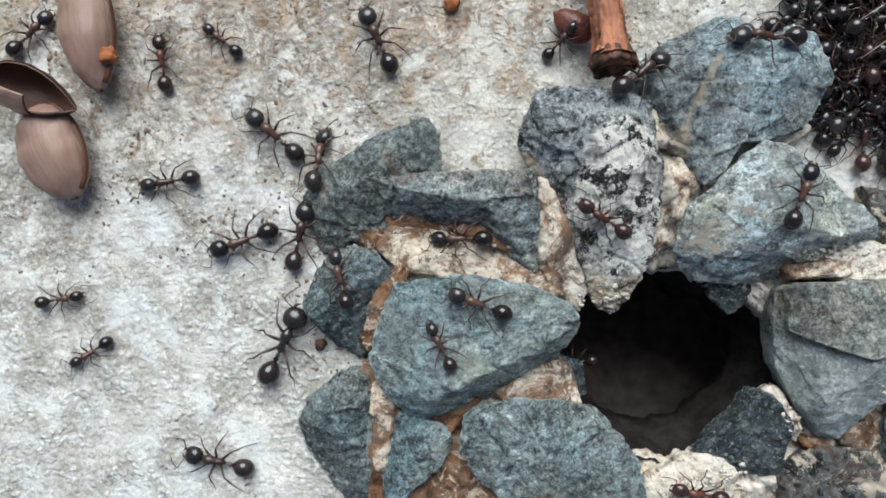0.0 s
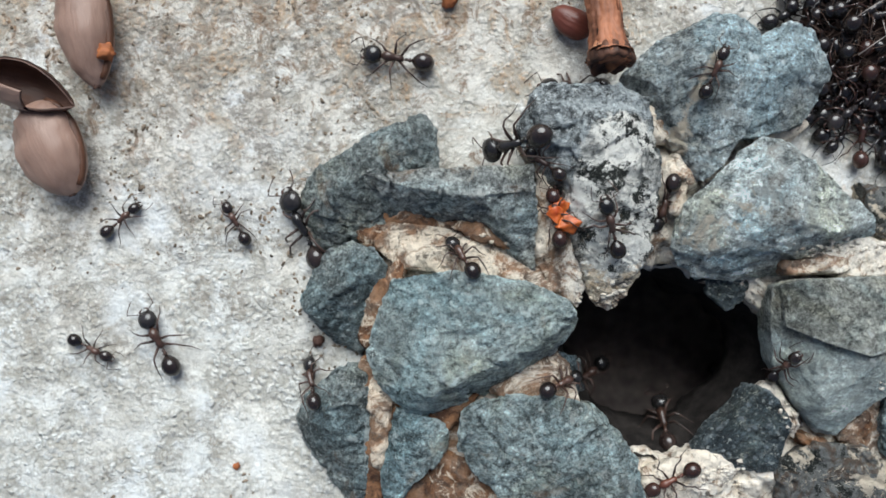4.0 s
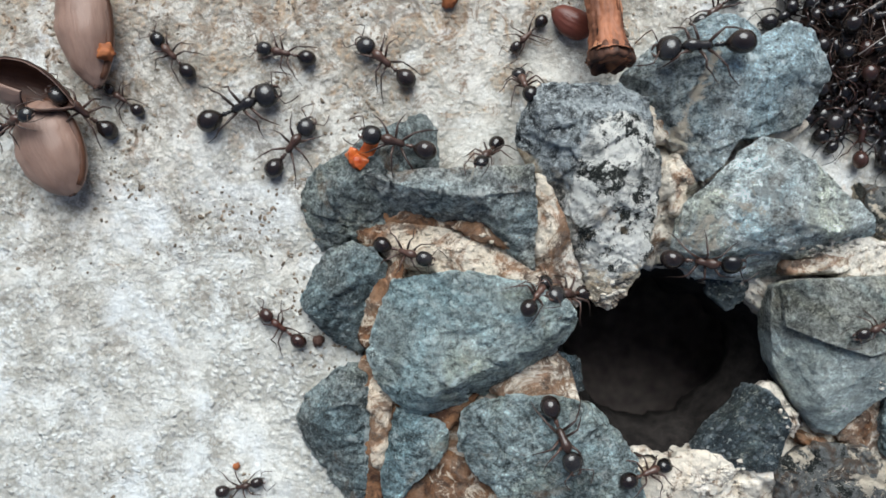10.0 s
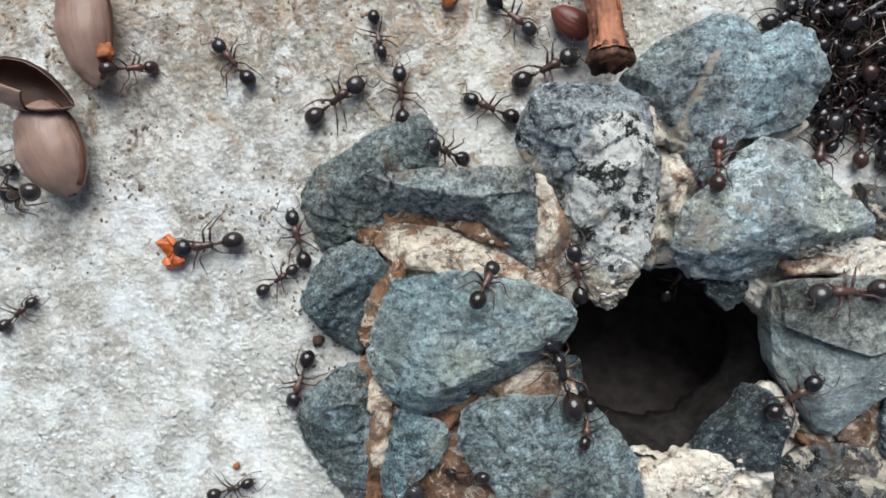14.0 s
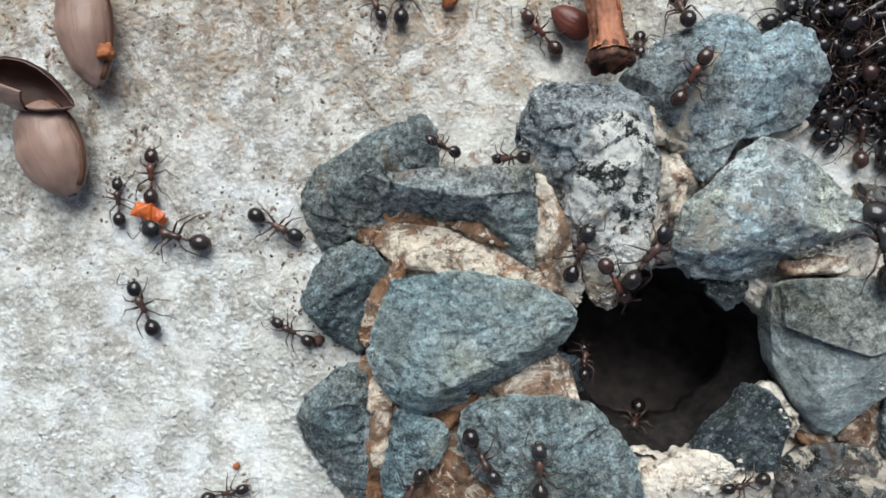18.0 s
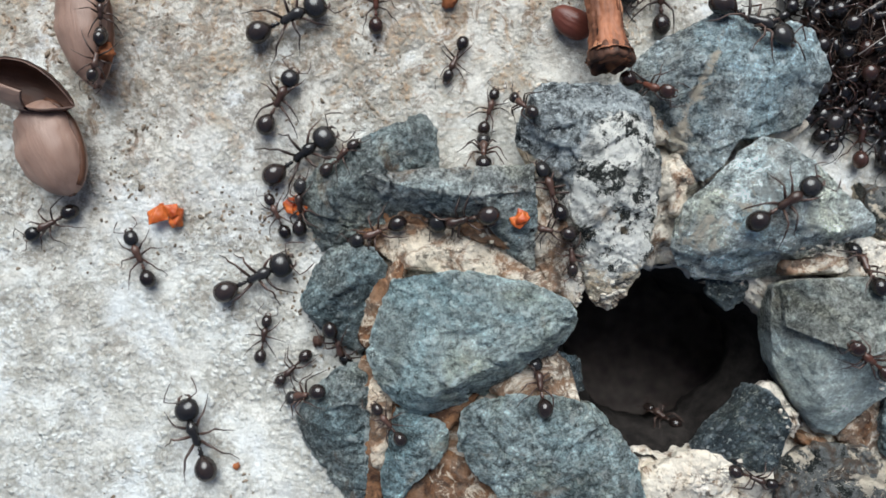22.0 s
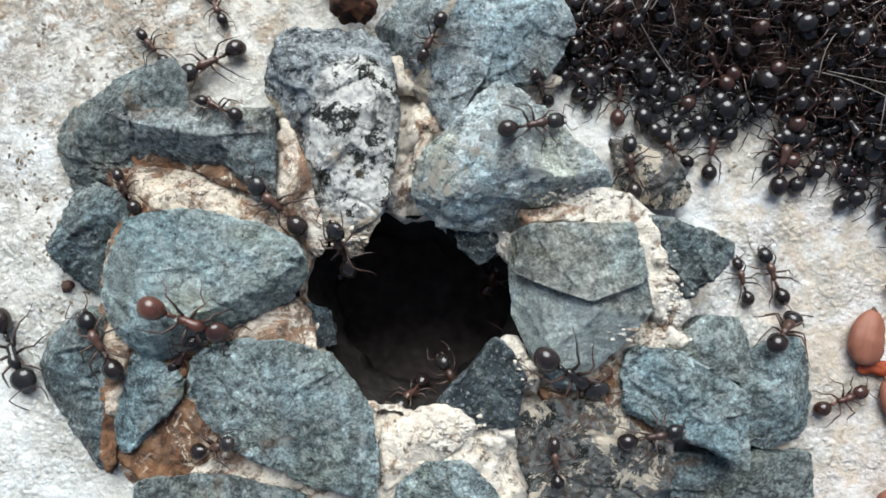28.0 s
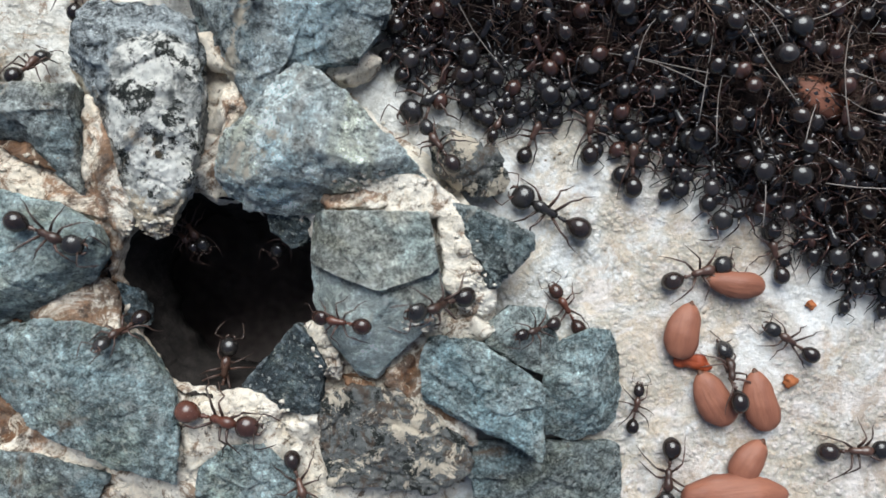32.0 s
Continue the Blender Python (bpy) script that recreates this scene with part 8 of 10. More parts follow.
    go(ants[48], [(0, -59.1, 5.8, 360), (5.777, -59.1, 5.8, 360), (6.283, -47.8, 5.8, 114), (6.5, -44.6, 5.8, 114), (7, -36.8, 6.7, 34), (7.5, -35.9, 7.6, 163), (8, -36.0, 8.1, 124), (8.5, -39.3, 9.0, 132), (9, -45.0, 11.7, 19), (10, -44.7, 13.1, 15), (10.5, -41.6, 12.0, 355), (11, -37.1, 11.6, 343), (11.5, -28.2, 11.0, 19), (12, -27.2, 17.1, -32), (12.5, -15.7, 10.1, 28), (13, -9.1, 14.3, 0), (13.5, -6.4, 13.9, 13), (14, -4.6, 16.9, 94), (14.27, -4.6, 21.4, 90), (14.9, -4.6, 37.1, 90), (32, -4.6, 37.1, 90)])
    go(ants[49], [(0, 39.6, -36.8, 121, -33.5), (6.014, 39.6, -36.8, 121, -33.5), (6.514, 29.4, -20.0, -59, -3.0), (7, 29.6, -20.3, -142), (7.5, 27.6, -21.7, 94), (8, 26.7, -21.2, 120), (8.5, 28.8, -20.8, 22), (8.986, 28.6, -20.4, 115, -3.0), (9.486, 37.0, -38.2, 115, -33.5), (13.14, -0.4, -26.6, 30, -33.5), (13.64, 16.6, -16.7, -150, -3.0), (14.16, 12.5, -19.1, 281), (14.5, 9.8, -20.6, 281), (16.5, 9.2, -23.5, 3), (17, 10.6, -17.7, 34), (17.5, 15.7, -17.3, 4), (18, 15.2, -12.8, 77), (18.47, 15.3, -12.7, 5, -3.0), (18.97, -4.3, -14.3, 5, -33.5), (28.6, -4.4, -12.5, 1, -33.5), (29.1, 15.3, -12.2, -179, -3.0), (29.64, 7.7, -12.3, 127), (30, 2.7, -12.4, 127), (30.27, -2.8, -12.4, 180), (30.9, -22.5, -12.4, 180), (32, -22.5, -12.4, 180)])
    go(ants[50], [(0, 19.6, -42.1, 90), (6.1, 19.6, -42.1, 90), (6.73, 19.6, -28.0, 32), (7, 19.6, -24.0, 32), (7.5, 23.6, -21.6, 144), (8, 23.0, -22.0, 139), (8.5, 19.8, -24.2, -162), (9, 19.8, -23.6, -151), (9.5, 22.4, -23.9, 21), (10, 21.1, -24.1, 12), (10.5, 27.9, -22.6, -28), (11, 33.4, -22.2, 175), (11.5, 32.8, -16.6, 47), (12, 34.0, -8.6, -118), (12.5, 34.4, -12.9, -152), (13, 34.3, -12.8, -155), (13.5, 35.9, -15.0, 45), (14, 35.8, -15.2, 45), (14.5, 35.8, -15.2, 45), (16.5, 38.8, -10.1, 155), (17, 33.9, -3.7, 86), (17.19, 31.8, -5.6, -138), (17.62, 31.5, -5.8, -138, -3.0), (18.12, 46.2, 7.3, -138, -33.5), (18.78, 49.6, 2.7, 210, -33.5), (19.28, 32.6, -7.3, 30, -3.0), (19.71, 35.2, -5.8, 105), (20, 37.0, -4.8, 105), (20.5, 37.9, -1.9, -90), (21, 36.6, -7.8, 65), (21.5, 38.9, -5.7, 39), (22, 41.7, -2.5, 99), (22.27, 37.9, -4.6, -151), (22.9, 32.7, -7.5, -151, -3.0), (23.4, 49.9, 2.1, -151, -33.5), (28.53, 44.5, -33.1, 133, -33.5), (29.03, 31.0, -18.8, -47, -3.0), (29.5, 31.1, -18.8, 114), (30, 28.8, -20.8, 97), (30.49, 28.6, -20.4, 116, -3.0), (30.99, 37.2, -38.1, 116, -33.5), (32, 37.2, -38.1, 116, -33.5)])
    go(ants[51], [(0, 42.8, 10.6, 231, -33.5), (6.1, 42.8, 10.6, 231, -33.5), (6.6, 30.4, -4.8, 51, -3.0), (7.14, 38.2, 4.9, 138), (7.5, 43.4, 11.3, 138), (8, 44.1, 11.5, 138), (8.27, 44.1, 17.1, 90), (8.9, 44.1, 37.1, 90), (19.27, 44.1, 37.1, 90), (20.27, 34.2, 37.1, 270), (20.78, 34.2, 25.8, -58), (21, 34.2, 22.6, -58), (21.5, 32.9, 22.7, -32), (22, 31.0, 23.0, -26), (22.5, 28.9, 22.5, -19), (23, 24.8, 20.7, 166), (23.5, 23.8, 15.1, -46), (23.77, 24.0, 9.1, -88), (24.4, 24.3, -2.7, -88, -3.0), (24.9, 23.7, 17.0, -88, -33.5), (32, 23.7, 17.0, -88, -33.5)])
    go(ants[52], [(0, -59.1, -6.2, 360), (6.435, -59.1, -6.2, 360), (6.83, -50.2, -6.2, 57), (7, -47.8, -6.2, 57), (7.5, -32.9, 7.1, 55), (8, -31.8, 8.4, 168), (8.5, -36.9, 14.5, 143), (9, -38.6, 21.3, 85), (9.237, -38.6, 24.8, 90), (9.791, -38.6, 37.1, 90), (32, -38.6, 37.1, 90)])
    go(ants[53], [(0, -59.1, 7.0, 360), (6.591, -59.1, 7.0, 360), (7, -50.9, 7.0, -15), (7.5, -42.6, 6.9, -9), (8, -45.3, 4.7, 135), (8.5, -42.2, 6.3, -15), (9, -38.8, 9.4, 26), (9.5, -31.7, 12.9, 24), (10, -23.0, 15.5, 24), (10.27, -23.0, 20.3, 90), (10.9, -23.0, 37.1, 90), (18.32, -23.0, 37.1, 90), (19.32, -16.0, 37.1, 270), (19.8, -16.0, 26.5, 306), (20, -16.0, 23.5, 306), (20.5, -16.7, 18.6, 286), (21, -13.8, 15.7, 262), (21.27, -13.8, 20.4, 90), (21.9, -13.8, 37.1, 90), (32, -13.8, 37.1, 90)])
    go(ants[54], [(0, 4.7, 9.1, 313, -33.5), (7.6, 4.7, 9.1, 313, -33.5), (8.1, 18.2, -5.2, 133, -3.0), (8.64, 9.4, 4.1, 113), (9, 3.6, 10.3, 113), (9.5, -0.5, 12.2, 133), (10, -4.4, 10.9, 165), (10.5, -9.1, 9.4, -174), (11, -14.8, 4.8, -162), (11.5, -16.0, 4.1, -162), (12, -15.0, 4.7, -173), (12.5, -14.7, 2.5, -151), (13, -17.1, 1.7, -163), (13.5, -19.6, 1.9, -173), (14, -25.9, 0.6, -171), (14.5, -32.1, 3.2, 159), (16.5, -29.6, 1.5, 162), (17, -29.6, 1.4, 160), (17.5, -29.4, 1.4, 163), (18, -29.5, 1.4, 164), (18.5, -28.5, 1.4, 165), (19, -27.9, 2.4, 160), (19.5, -26.9, 2.7, 146), (20, -26.7, 2.9, 134), (20.5, -26.2, 3.1, 128), (21, -25.7, 6.3, 94), (21.5, -22.7, 13.3, 71), (22, -18.5, 16.2, 62), (22.5, -14.2, 17.7, 32), (23, -10.6, 16.8, 169), (23.5, -12.4, 15.8, 106), (24, -18.6, 13.0, 226), (24.5, -25.3, 7.2, 46), (25, -25.8, 5.7, -131), (25.5, -24.6, 5.5, -122), (25.86, -29.9, 5.5, 180), (26.7, -48.7, 5.5, 180), (32, -48.7, 5.5, 180)])
    go(ants[55], [(0, -38.1, -42.1, 90), (8.1, -38.1, -42.1, 90), (8.73, -38.1, -23.1, 106), (9, -38.1, -17.7, 106), (9.27, -42.7, -17.7, 180), (9.9, -59.1, -17.7, 180), (29.0, -59.1, -17.7, 180), (30.1, -16.2, 18.1, 360), (30.73, -1.5, 18.1, 19), (31, 2.7, 18.1, 19), (31.5, 6.3, 16.2, 71), (31.75, 6.3, 19.9, 90), (32, 6.3, 19.9, 90)])
    go(ants[56], [(0, 11.6, -42.1, 90), (8.151, 11.6, -42.1, 90), (8.745, 11.6, -28.9, 153), (9, 11.6, -25.2, 153), (9.255, 11.6, -28.9, -90), (9.849, 11.6, -42.1, -90), (15.1, 11.6, -42.1, -90), (16.1, 31.3, -42.1, 90), (16.73, 31.3, -27.4, 162), (17, 31.3, -23.3, 162), (17.5, 31.0, -25.0, -164), (18, 32.4, -24.8, -166), (18.5, 31.7, -25.3, -160), (19, 30.7, -24.9, -148), (19.5, 32.0, -24.7, -180), (20, 31.9, -24.3, 158), (20.5, 31.9, -23.6, 172), (21, 32.0, -24.4, 170), (21.5, 32.1, -24.7, -172), (22, 33.0, -24.0, -18), (22.27, 33.0, -28.0, -90), (22.9, 33.0, -42.1, -90), (24.11, 30.8, -43.4, 90), (24.73, 30.8, -29.6, 168), (25, 30.8, -25.7, 168), (25.5, 20.8, -25.7, 156), (27.5, 1.2, -15.5, -127), (28, 0.8, -16.5, -132), (28.27, 0.8, -23.3, -90), (28.9, 0.8, -47.5, -90), (30.1, 70.0, -48.1, 90), (30.73, 70.0, -25.7, 122), (31, 70.0, -19.3, 122), (31.5, 65.9, -19.1, 173), (32, 57.3, -13.6, -162)])
    go(ants[57], [(0, 3.0, -42.1, 90), (8.6, 3.0, -42.1, 90), (9.23, 3.0, -21.6, 110), (9.5, 3.0, -15.8, 110), (10, 8.9, -5.1, 47), (10.5, 12.5, -5.6, -166), (11, 12.3, -6.8, 176), (11.5, 12.5, -5.6, -169), (12, 15.2, -12.6, 264), (12.5, 13.5, -17.3, 135), (13, 15.2, -12.1, 133), (13.5, 15.3, -11.0, 152), (14, 14.4, -2.6, 101), (14.5, 24.5, 13.3, 75), (14.86, 24.5, 18.5, 90), (15.69, 24.5, 37.1, 90), (24.66, 24.5, 37.1, 90), (25.66, 65.2, 34.4, 270), (26.95, 65.2, -0.0, -121), (27.5, 65.2, -9.7, -121), (28, 63.9, -7.3, 112), (28.27, 63.9, 1.8, 90), (28.9, 63.9, 33.8, 90), (32, 63.9, 33.8, 90)])
    go(ants[58], [(0, -24.0, -42.1, 90), (8.739, -24.0, -42.1, 90), (9.272, -24.0, -30.3, 26), (9.5, -24.0, -26.9, 26), (10, -22.9, -26.6, 14), (10.5, -22.8, -26.4, 10), (11, -23.7, -26.6, 15), (11.5, -23.8, -26.5, 17), (12, -23.7, -26.5, 16), (12.5, -24.5, -26.8, 10), (13, -25.7, -27.1, 9), (13.5, -24.8, -27.2, 7), (14, -23.9, -26.8, 18), (14.5, -23.8, -26.9, 20), (16.5, -24.5, -26.9, 27), (17, -23.9, -27.3, 11), (17.5, -24.6, -27.2, 18), (18, -24.5, -27.3, 14), (18.5, -23.7, -26.1, 35), (19, -21.5, -23.8, 47), (19.5, -19.3, -20.9, 60), (20, -19.4, -19.6, 77), (20.5, -19.4, -19.5, 81), (21, -18.4, -16.6, 66), (21.5, -20.1, -9.7, 70), (22, -20.1, -10.2, 80), (22.5, -16.6, -8.6, 161), (23, -16.7, -4.5, 39), (23.5, -16.4, 2.6, 95), (24, -11.6, 4.0, 75), (24.27, -11.6, 11.4, 90), (24.9, -11.6, 37.8, 90), (32, -11.6, 37.8, 90)])
    go(ants[59], [(0, -1.2, -25.3, 27, -33.5), (8.78, -1.2, -25.3, 27, -33.5), (9.28, 16.3, -16.3, -153, -3.0), (9.712, 13.6, -17.7, 291), (10, 11.8, -18.6, 291), (10.5, 18.4, -19.1, 318), (10.97, 18.5, -19.0, 49, -3.0), (11.47, 5.5, -33.8, 49, -33.5), (23.01, -0.4, 2.7, 330, -33.5), (23.51, 16.6, -7.3, 150, -3.0), (24, 16.2, -7.0, 174), (24.5, 12.8, -6.4, 146), (25, 13.1, -3.8, -179), (25.5, 15.4, 0.1, 31), (27.5, 19.8, -0.0, 141), (28, 17.5, -5.2, 103), (28.5, 19.1, 2.3, 95), (29, 15.9, 0.5, 157), (29.5, 2.6, 5.3, 156), (30, 0.7, 5.2, 166), (30.5, 2.5, -2.5, 52), (31, 5.0, -4.0, 75), (31.5, 4.6, -4.8, 67), (31.77, 9.0, -6.3, -20), (32, 9.0, -6.3, -20)])
    go(ants[60], [(0, -0.5, 2.5, 330, -33.5), (9.1, -0.5, 2.5, 330, -33.5), (9.6, 16.5, -7.3, 150, -3.0), (10.14, 10.7, -4.0, -174), (10.5, 6.8, -1.7, -174), (11, -1.4, -0.3, 71), (11.5, -7.1, 9.8, 132), (11.77, -7.1, 15.8, 90), (12.4, -7.1, 37.1, 90), (18.46, -7.1, 37.1, 90), (19.46, -3.2, 37.1, 270), (19.84, -3.2, 28.7, -8), (20, -3.2, 26.3, -8), (20.16, -3.2, 28.7, 90), (20.54, -3.2, 37.1, 90), (32, -3.2, 37.1, 90)])
    go(ants[61], [(0, 4.0, 8.4, 315, -33.5), (9.624, 4.0, 8.4, 315, -33.5), (10.12, 18.0, -5.4, 135, -3.0), (10.65, 14.5, -2.0, 204), (11, 12.2, 0.3, 204), (11.5, 12.0, 4.5, 409), (12, 15.3, 8.8, 7), (12.5, 18.7, 6.1, 326), (13, 24.6, 4.2, 298), (13.24, 24.6, 0.6, -90), (13.81, 24.6, -2.7, -90, -3.0), (14.31, 24.6, 17.0, -90, -33.5), (20.6, 38.1, 13.7, 242, -33.5), (21.1, 28.9, -3.8, 62, -3.0), (21.64, 31.5, 1.1, 35), (22, 33.2, 4.3, 35), (22.5, 40.2, 13.2, 158), (23, 26.5, 13.7, 144), (23.27, 26.5, 18.9, 90), (23.9, 26.5, 37.1, 90), (32, 26.5, 37.1, 90)])
    go(ants[62], [(0, -17.8, -42.1, 90), (10.1, -17.8, -42.1, 90), (10.73, -17.8, -15.1, 159), (11, -17.8, -7.5, 159), (11.5, -20.4, -3.2, 32), (12, -22.3, 2.8, 77), (12.5, -18.8, 13.0, 56), (13, -12.7, 11.9, 44), (14, -12.2, 16.4, 37), (14.27, -12.2, 20.9, 90), (14.9, -12.2, 37.1, 90), (19.35, -10.3, 37.1, 270), (19.81, -10.3, 27.0, 283), (20, -10.3, 24.2, 283), (20.5, -12.3, 21.7, 263), (20.73, -12.3, 25.1, 90), (21.27, -12.3, 37.1, 90), (32, -12.3, 37.1, 90)])
    go(ants[63], [(0, -4.1, -7.6, 351, -33.5), (10.1, -4.1, -7.6, 351, -33.5), (10.6, 15.4, -10.6, 171, -3.0), (11.14, 9.3, -9.7, 130), (11.5, 5.3, -9.1, 130), (12, -1.4, -0.4, 127), (12.27, -1.4, 7.8, 90), (12.9, -1.4, 37.1, 90), (19.1, -1.4, 37.1, 90), (20.1, -9.4, 37.1, 270), (20.73, -9.4, 20.6, 108), (21, -9.4, 16.0, 108), (21.5, -15.8, 10.8, 116), (22, -16.2, 10.1, 36), (22.5, -14.7, 10.4, -167), (23, -18.7, 9.6, -169), (23.5, -29.4, 9.2, 177), (24, -35.9, 13.4, 150), (24.27, -40.5, 13.4, 180), (24.9, -57.0, 13.4, 180), (32, -57.0, 13.4, 180)])
    go(ants[64], [(0, -59.1, -6.2, 360), (11.6, -59.1, -6.2, 360), (12.23, -36.7, -6.2, 353), (12.5, -30.4, -6.2, 353), (13, -25.5, -5.6, 0), (13.5, -19.5, -7.5, 160), (14, -18.6, -3.6, 35), (14.5, -16.7, -2.2, 42), (16.5, -16.7, -6.8, 102), (17, -16.7, -7.7, 125), (17.5, -17.5, -8.3, 142), (18, -16.6, -9.3, 150), (18.5, -16.5, -8.5, 132), (19, -16.4, -8.6, 129), (19.5, -16.3, -8.3, 125), (20, -16.6, -8.1, 123), (20.5, -16.1, -8.8, 128), (21, -15.5, -8.8, 114), (21.5, -16.0, -13.0, -137), (22, -16.6, -13.1, -136), (22.5, -15.9, -13.0, -141), (23, -15.4, -13.7, -150), (23.5, -15.9, -13.9, 29), (24, -16.5, -13.7, -138), (24.5, -16.5, -13.7, -135), (25, -16.2, -13.8, -137), (25.5, -15.7, -13.5, 43), (27.5, -4.4, -1.7, 122), (28, -6.4, -0.3, 120), (28.5, -7.8, 1.5, -41), (29, -10.6, 7.6, 98), (29.5, -8.6, 15.2, 55), (30, -6.3, 18.2, 12), (30.25, -6.3, 21.8, 90), (30.83, -6.3, 34.8, 90), (32, -6.3, 34.8, 90)])
    go(ants[65], [(0, 48.7, 4.1, 214, -33.5), (12.29, 48.7, 4.1, 214, -33.5), (12.79, 32.3, -6.8, 34, -3.0), (13.21, 34.8, -5.2, 38), (13.5, 36.5, -4.1, 38), (14, 39.6, -4.6, -175), (14.5, 39.5, -5.9, -176), (16.5, 34.8, 0.3, 78), (17, 39.0, 4.1, 48), (17.27, 39.0, 11.3, 90), (17.9, 39.0, 37.1, 90), (28.1, 39.0, 37.1, 90), (29.1, 62.0, 34.8, 270), (29.73, 62.0, -0.1, 334), (30, 62.0, -9.9, 334), (30.5, 64.0, -11.5, 147), (31, 65.7, -9.3, 16), (31.5, 72.8, -7.3, 27), (32, 74.9, -7.3, 20)])
    go(ants[66], [(0, -4.1, -15.9, 8, -33.5), (12.85, -4.1, -15.9, 8, -33.5), (13.35, 15.4, -13.2, -172, -3.0), (13.74, 13.2, -13.5, 108), (14, 11.8, -13.7, 108), (14.19, 14.6, -13.3, 8), (14.65, 15.4, -13.2, 8, -3.0), (15.15, -4.1, -15.9, 8, -33.5), (21.93, -2.7, -21.8, 20, -33.5), (22.43, 15.8, -15.1, -160, -3.0), (22.77, 14.6, -15.6, -169), (23, 13.8, -15.9, -169), (23.5, 9.4, -8.8, 147), (24, 14.5, -0.3, 146), (24.5, 7.1, 7.1, 70), (25, 5.7, 10.5, 91), (25.27, 5.7, 16.4, 90), (25.9, 5.7, 37.2, 90), (32, 5.7, 37.2, 90)])
    go(ants[67], [(0, -59.1, -7.4, 360), (13.43, -59.1, -7.4, 360), (13.83, -50.2, -7.4, 40), (14, -47.7, -7.4, 40), (16.5, -36.1, 6.1, 87), (17, -36.4, 5.6, 87), (17.5, -36.2, 5.5, 92), (18, -36.2, 5.1, 94), (18.5, -35.2, 4.5, 104), (19, -35.1, 4.8, 110), (19.5, -34.6, 5.2, 117), (20, -34.5, 5.3, 120), (20.5, -34.4, 5.4, 120), (21, -34.6, 5.4, 125), (21.5, -36.7, 7.9, 63), (21.77, -36.7, 14.4, 90), (22.4, -36.7, 37.1, 90), (32, -36.7, 37.1, 90)])
    go(ants[68], [(0, -4.5, -42.1, 90), (13.6, -4.5, -42.1, 90), (14.23, -4.5, -16.6, 41), (14.5, -4.5, -9.3, 41), (16.5, -13.4, 4.8, 100), (16.77, -13.4, 11.9, 90), (17.4, -13.4, 37.1, 90), (32, -13.4, 37.1, 90)])
    go(ants[69], [(0, -37.1, -42.1, 90), (15.06, -37.1, -42.1, 90), (16.07, -37.1, -19.7, 153), (16.5, -37.1, -13.4, 153), (16.77, -41.9, -13.4, 180), (17.4, -59.1, -13.4, 180), (32, -59.1, -13.4, 180)])
    go(ants[70], [(0, -26.6, -42.1, 90), (16.1, -26.6, -42.1, 90), (16.73, -26.6, -25.7, 145), (17, -26.6, -21.1, 145), (17.5, -29.5, -14.1, 67), (18, -33.3, -6.8, 115), (18.5, -34.1, -4.5, 85), (19, -33.2, -2.9, 79), (19.5, -32.9, -1.7, 79), (20, -32.8, -2.4, 79), (20.5, -32.7, -2.3, 85), (21, -35.6, -1.7, 126), (21.5, -47.2, 5.4, 136), (22, -43.5, 3.0, -150), (22.23, -46.9, 3.0, 180), (22.78, -59.1, 3.0, 180), (32, -59.1, 3.0, 180)])
    go(ants[71], [(0, 49.1, 3.5, 212, -33.5), (16.6, 49.1, 3.5, 212, -33.5), (17.1, 32.5, -7.0, 32, -3.0), (17.64, 38.9, -3.0, 88), (18, 43.1, -0.3, 88), (18.5, 36.7, 6.7, 108), (19, 28.3, 9.2, 90), (19.27, 28.3, 15.4, 90), (19.9, 28.3, 37.1, 90), (32, 28.3, 37.1, 90)])
    go(ants[72], [(0, 21.7, -40.9, 84, -33.5), (17.03, 21.7, -40.9, 84, -33.5), (17.53, 23.7, -21.3, -96, -3.0), (18, 23.7, -21.4, -124), (18.5, 23.6, -21.3, -127), (19, 21.1, -23.7, -175), (19.5, 23.2, -23.3, -163), (20, 21.1, -24.8, 151), (20.5, 24.3, -25.5, -166), (21, 23.9, -25.8, 28), (21.21, 24.0, -22.8, 87), (21.69, 24.1, -21.3, 87, -3.0), (22.19, 23.0, -41.0, 87, -33.5), (24.47, 23.7, -41.0, 88, -33.5), (24.97, 24.3, -21.3, -92, -3.0), (25.29, 24.3, -22.1, -39), (25.5, 24.3, -22.6, -39), (27.5, 29.7, -20.9, 326), (27.65, 28.6, -19.0, 120), (28.01, 29.2, -20.1, 120, -3.0), (28.51, 39.1, -37.1, 120, -33.5), (32, 39.1, -37.1, 120, -33.5)])
    go(ants[73], [(0, 10.1, -42.1, 90), (17.1, 10.1, -42.1, 90), (17.73, 10.1, -27.0, 94), (18, 10.1, -22.7, 94), (18.5, 14.0, -21.2, -18), (19, 19.8, -20.1, 126), (19.5, 16.5, -16.8, 117), (20, 15.2, -12.2, 128), (20.47, 15.3, -12.2, 1, -3.0), (20.97, -4.4, -12.5, 1, -33.5), (22.72, -3.8, -18.1, 12, -33.5), (23.22, 15.5, -14.0, -168, -3.0), (23.69, 11.8, -14.8, 241), (24, 9.3, -15.3, 241), (24.5, 13.1, -20.4, 296), (25, 12.4, -18.6, 247), (27.5, 16.0, -18.5, 380), (28, 24.4, -22.0, 224), (28.5, 25.5, -24.1, 11), (29, 32.7, -24.2, 4), (29.5, 31.9, -26.9, 12), (30, 29.8, -30.0, 311), (30.5, 28.1, -27.9, 260), (31, 31.2, -29.9, 318), (31.5, 34.4, -29.9, 359), (32, 33.7, -30.8, 294)])
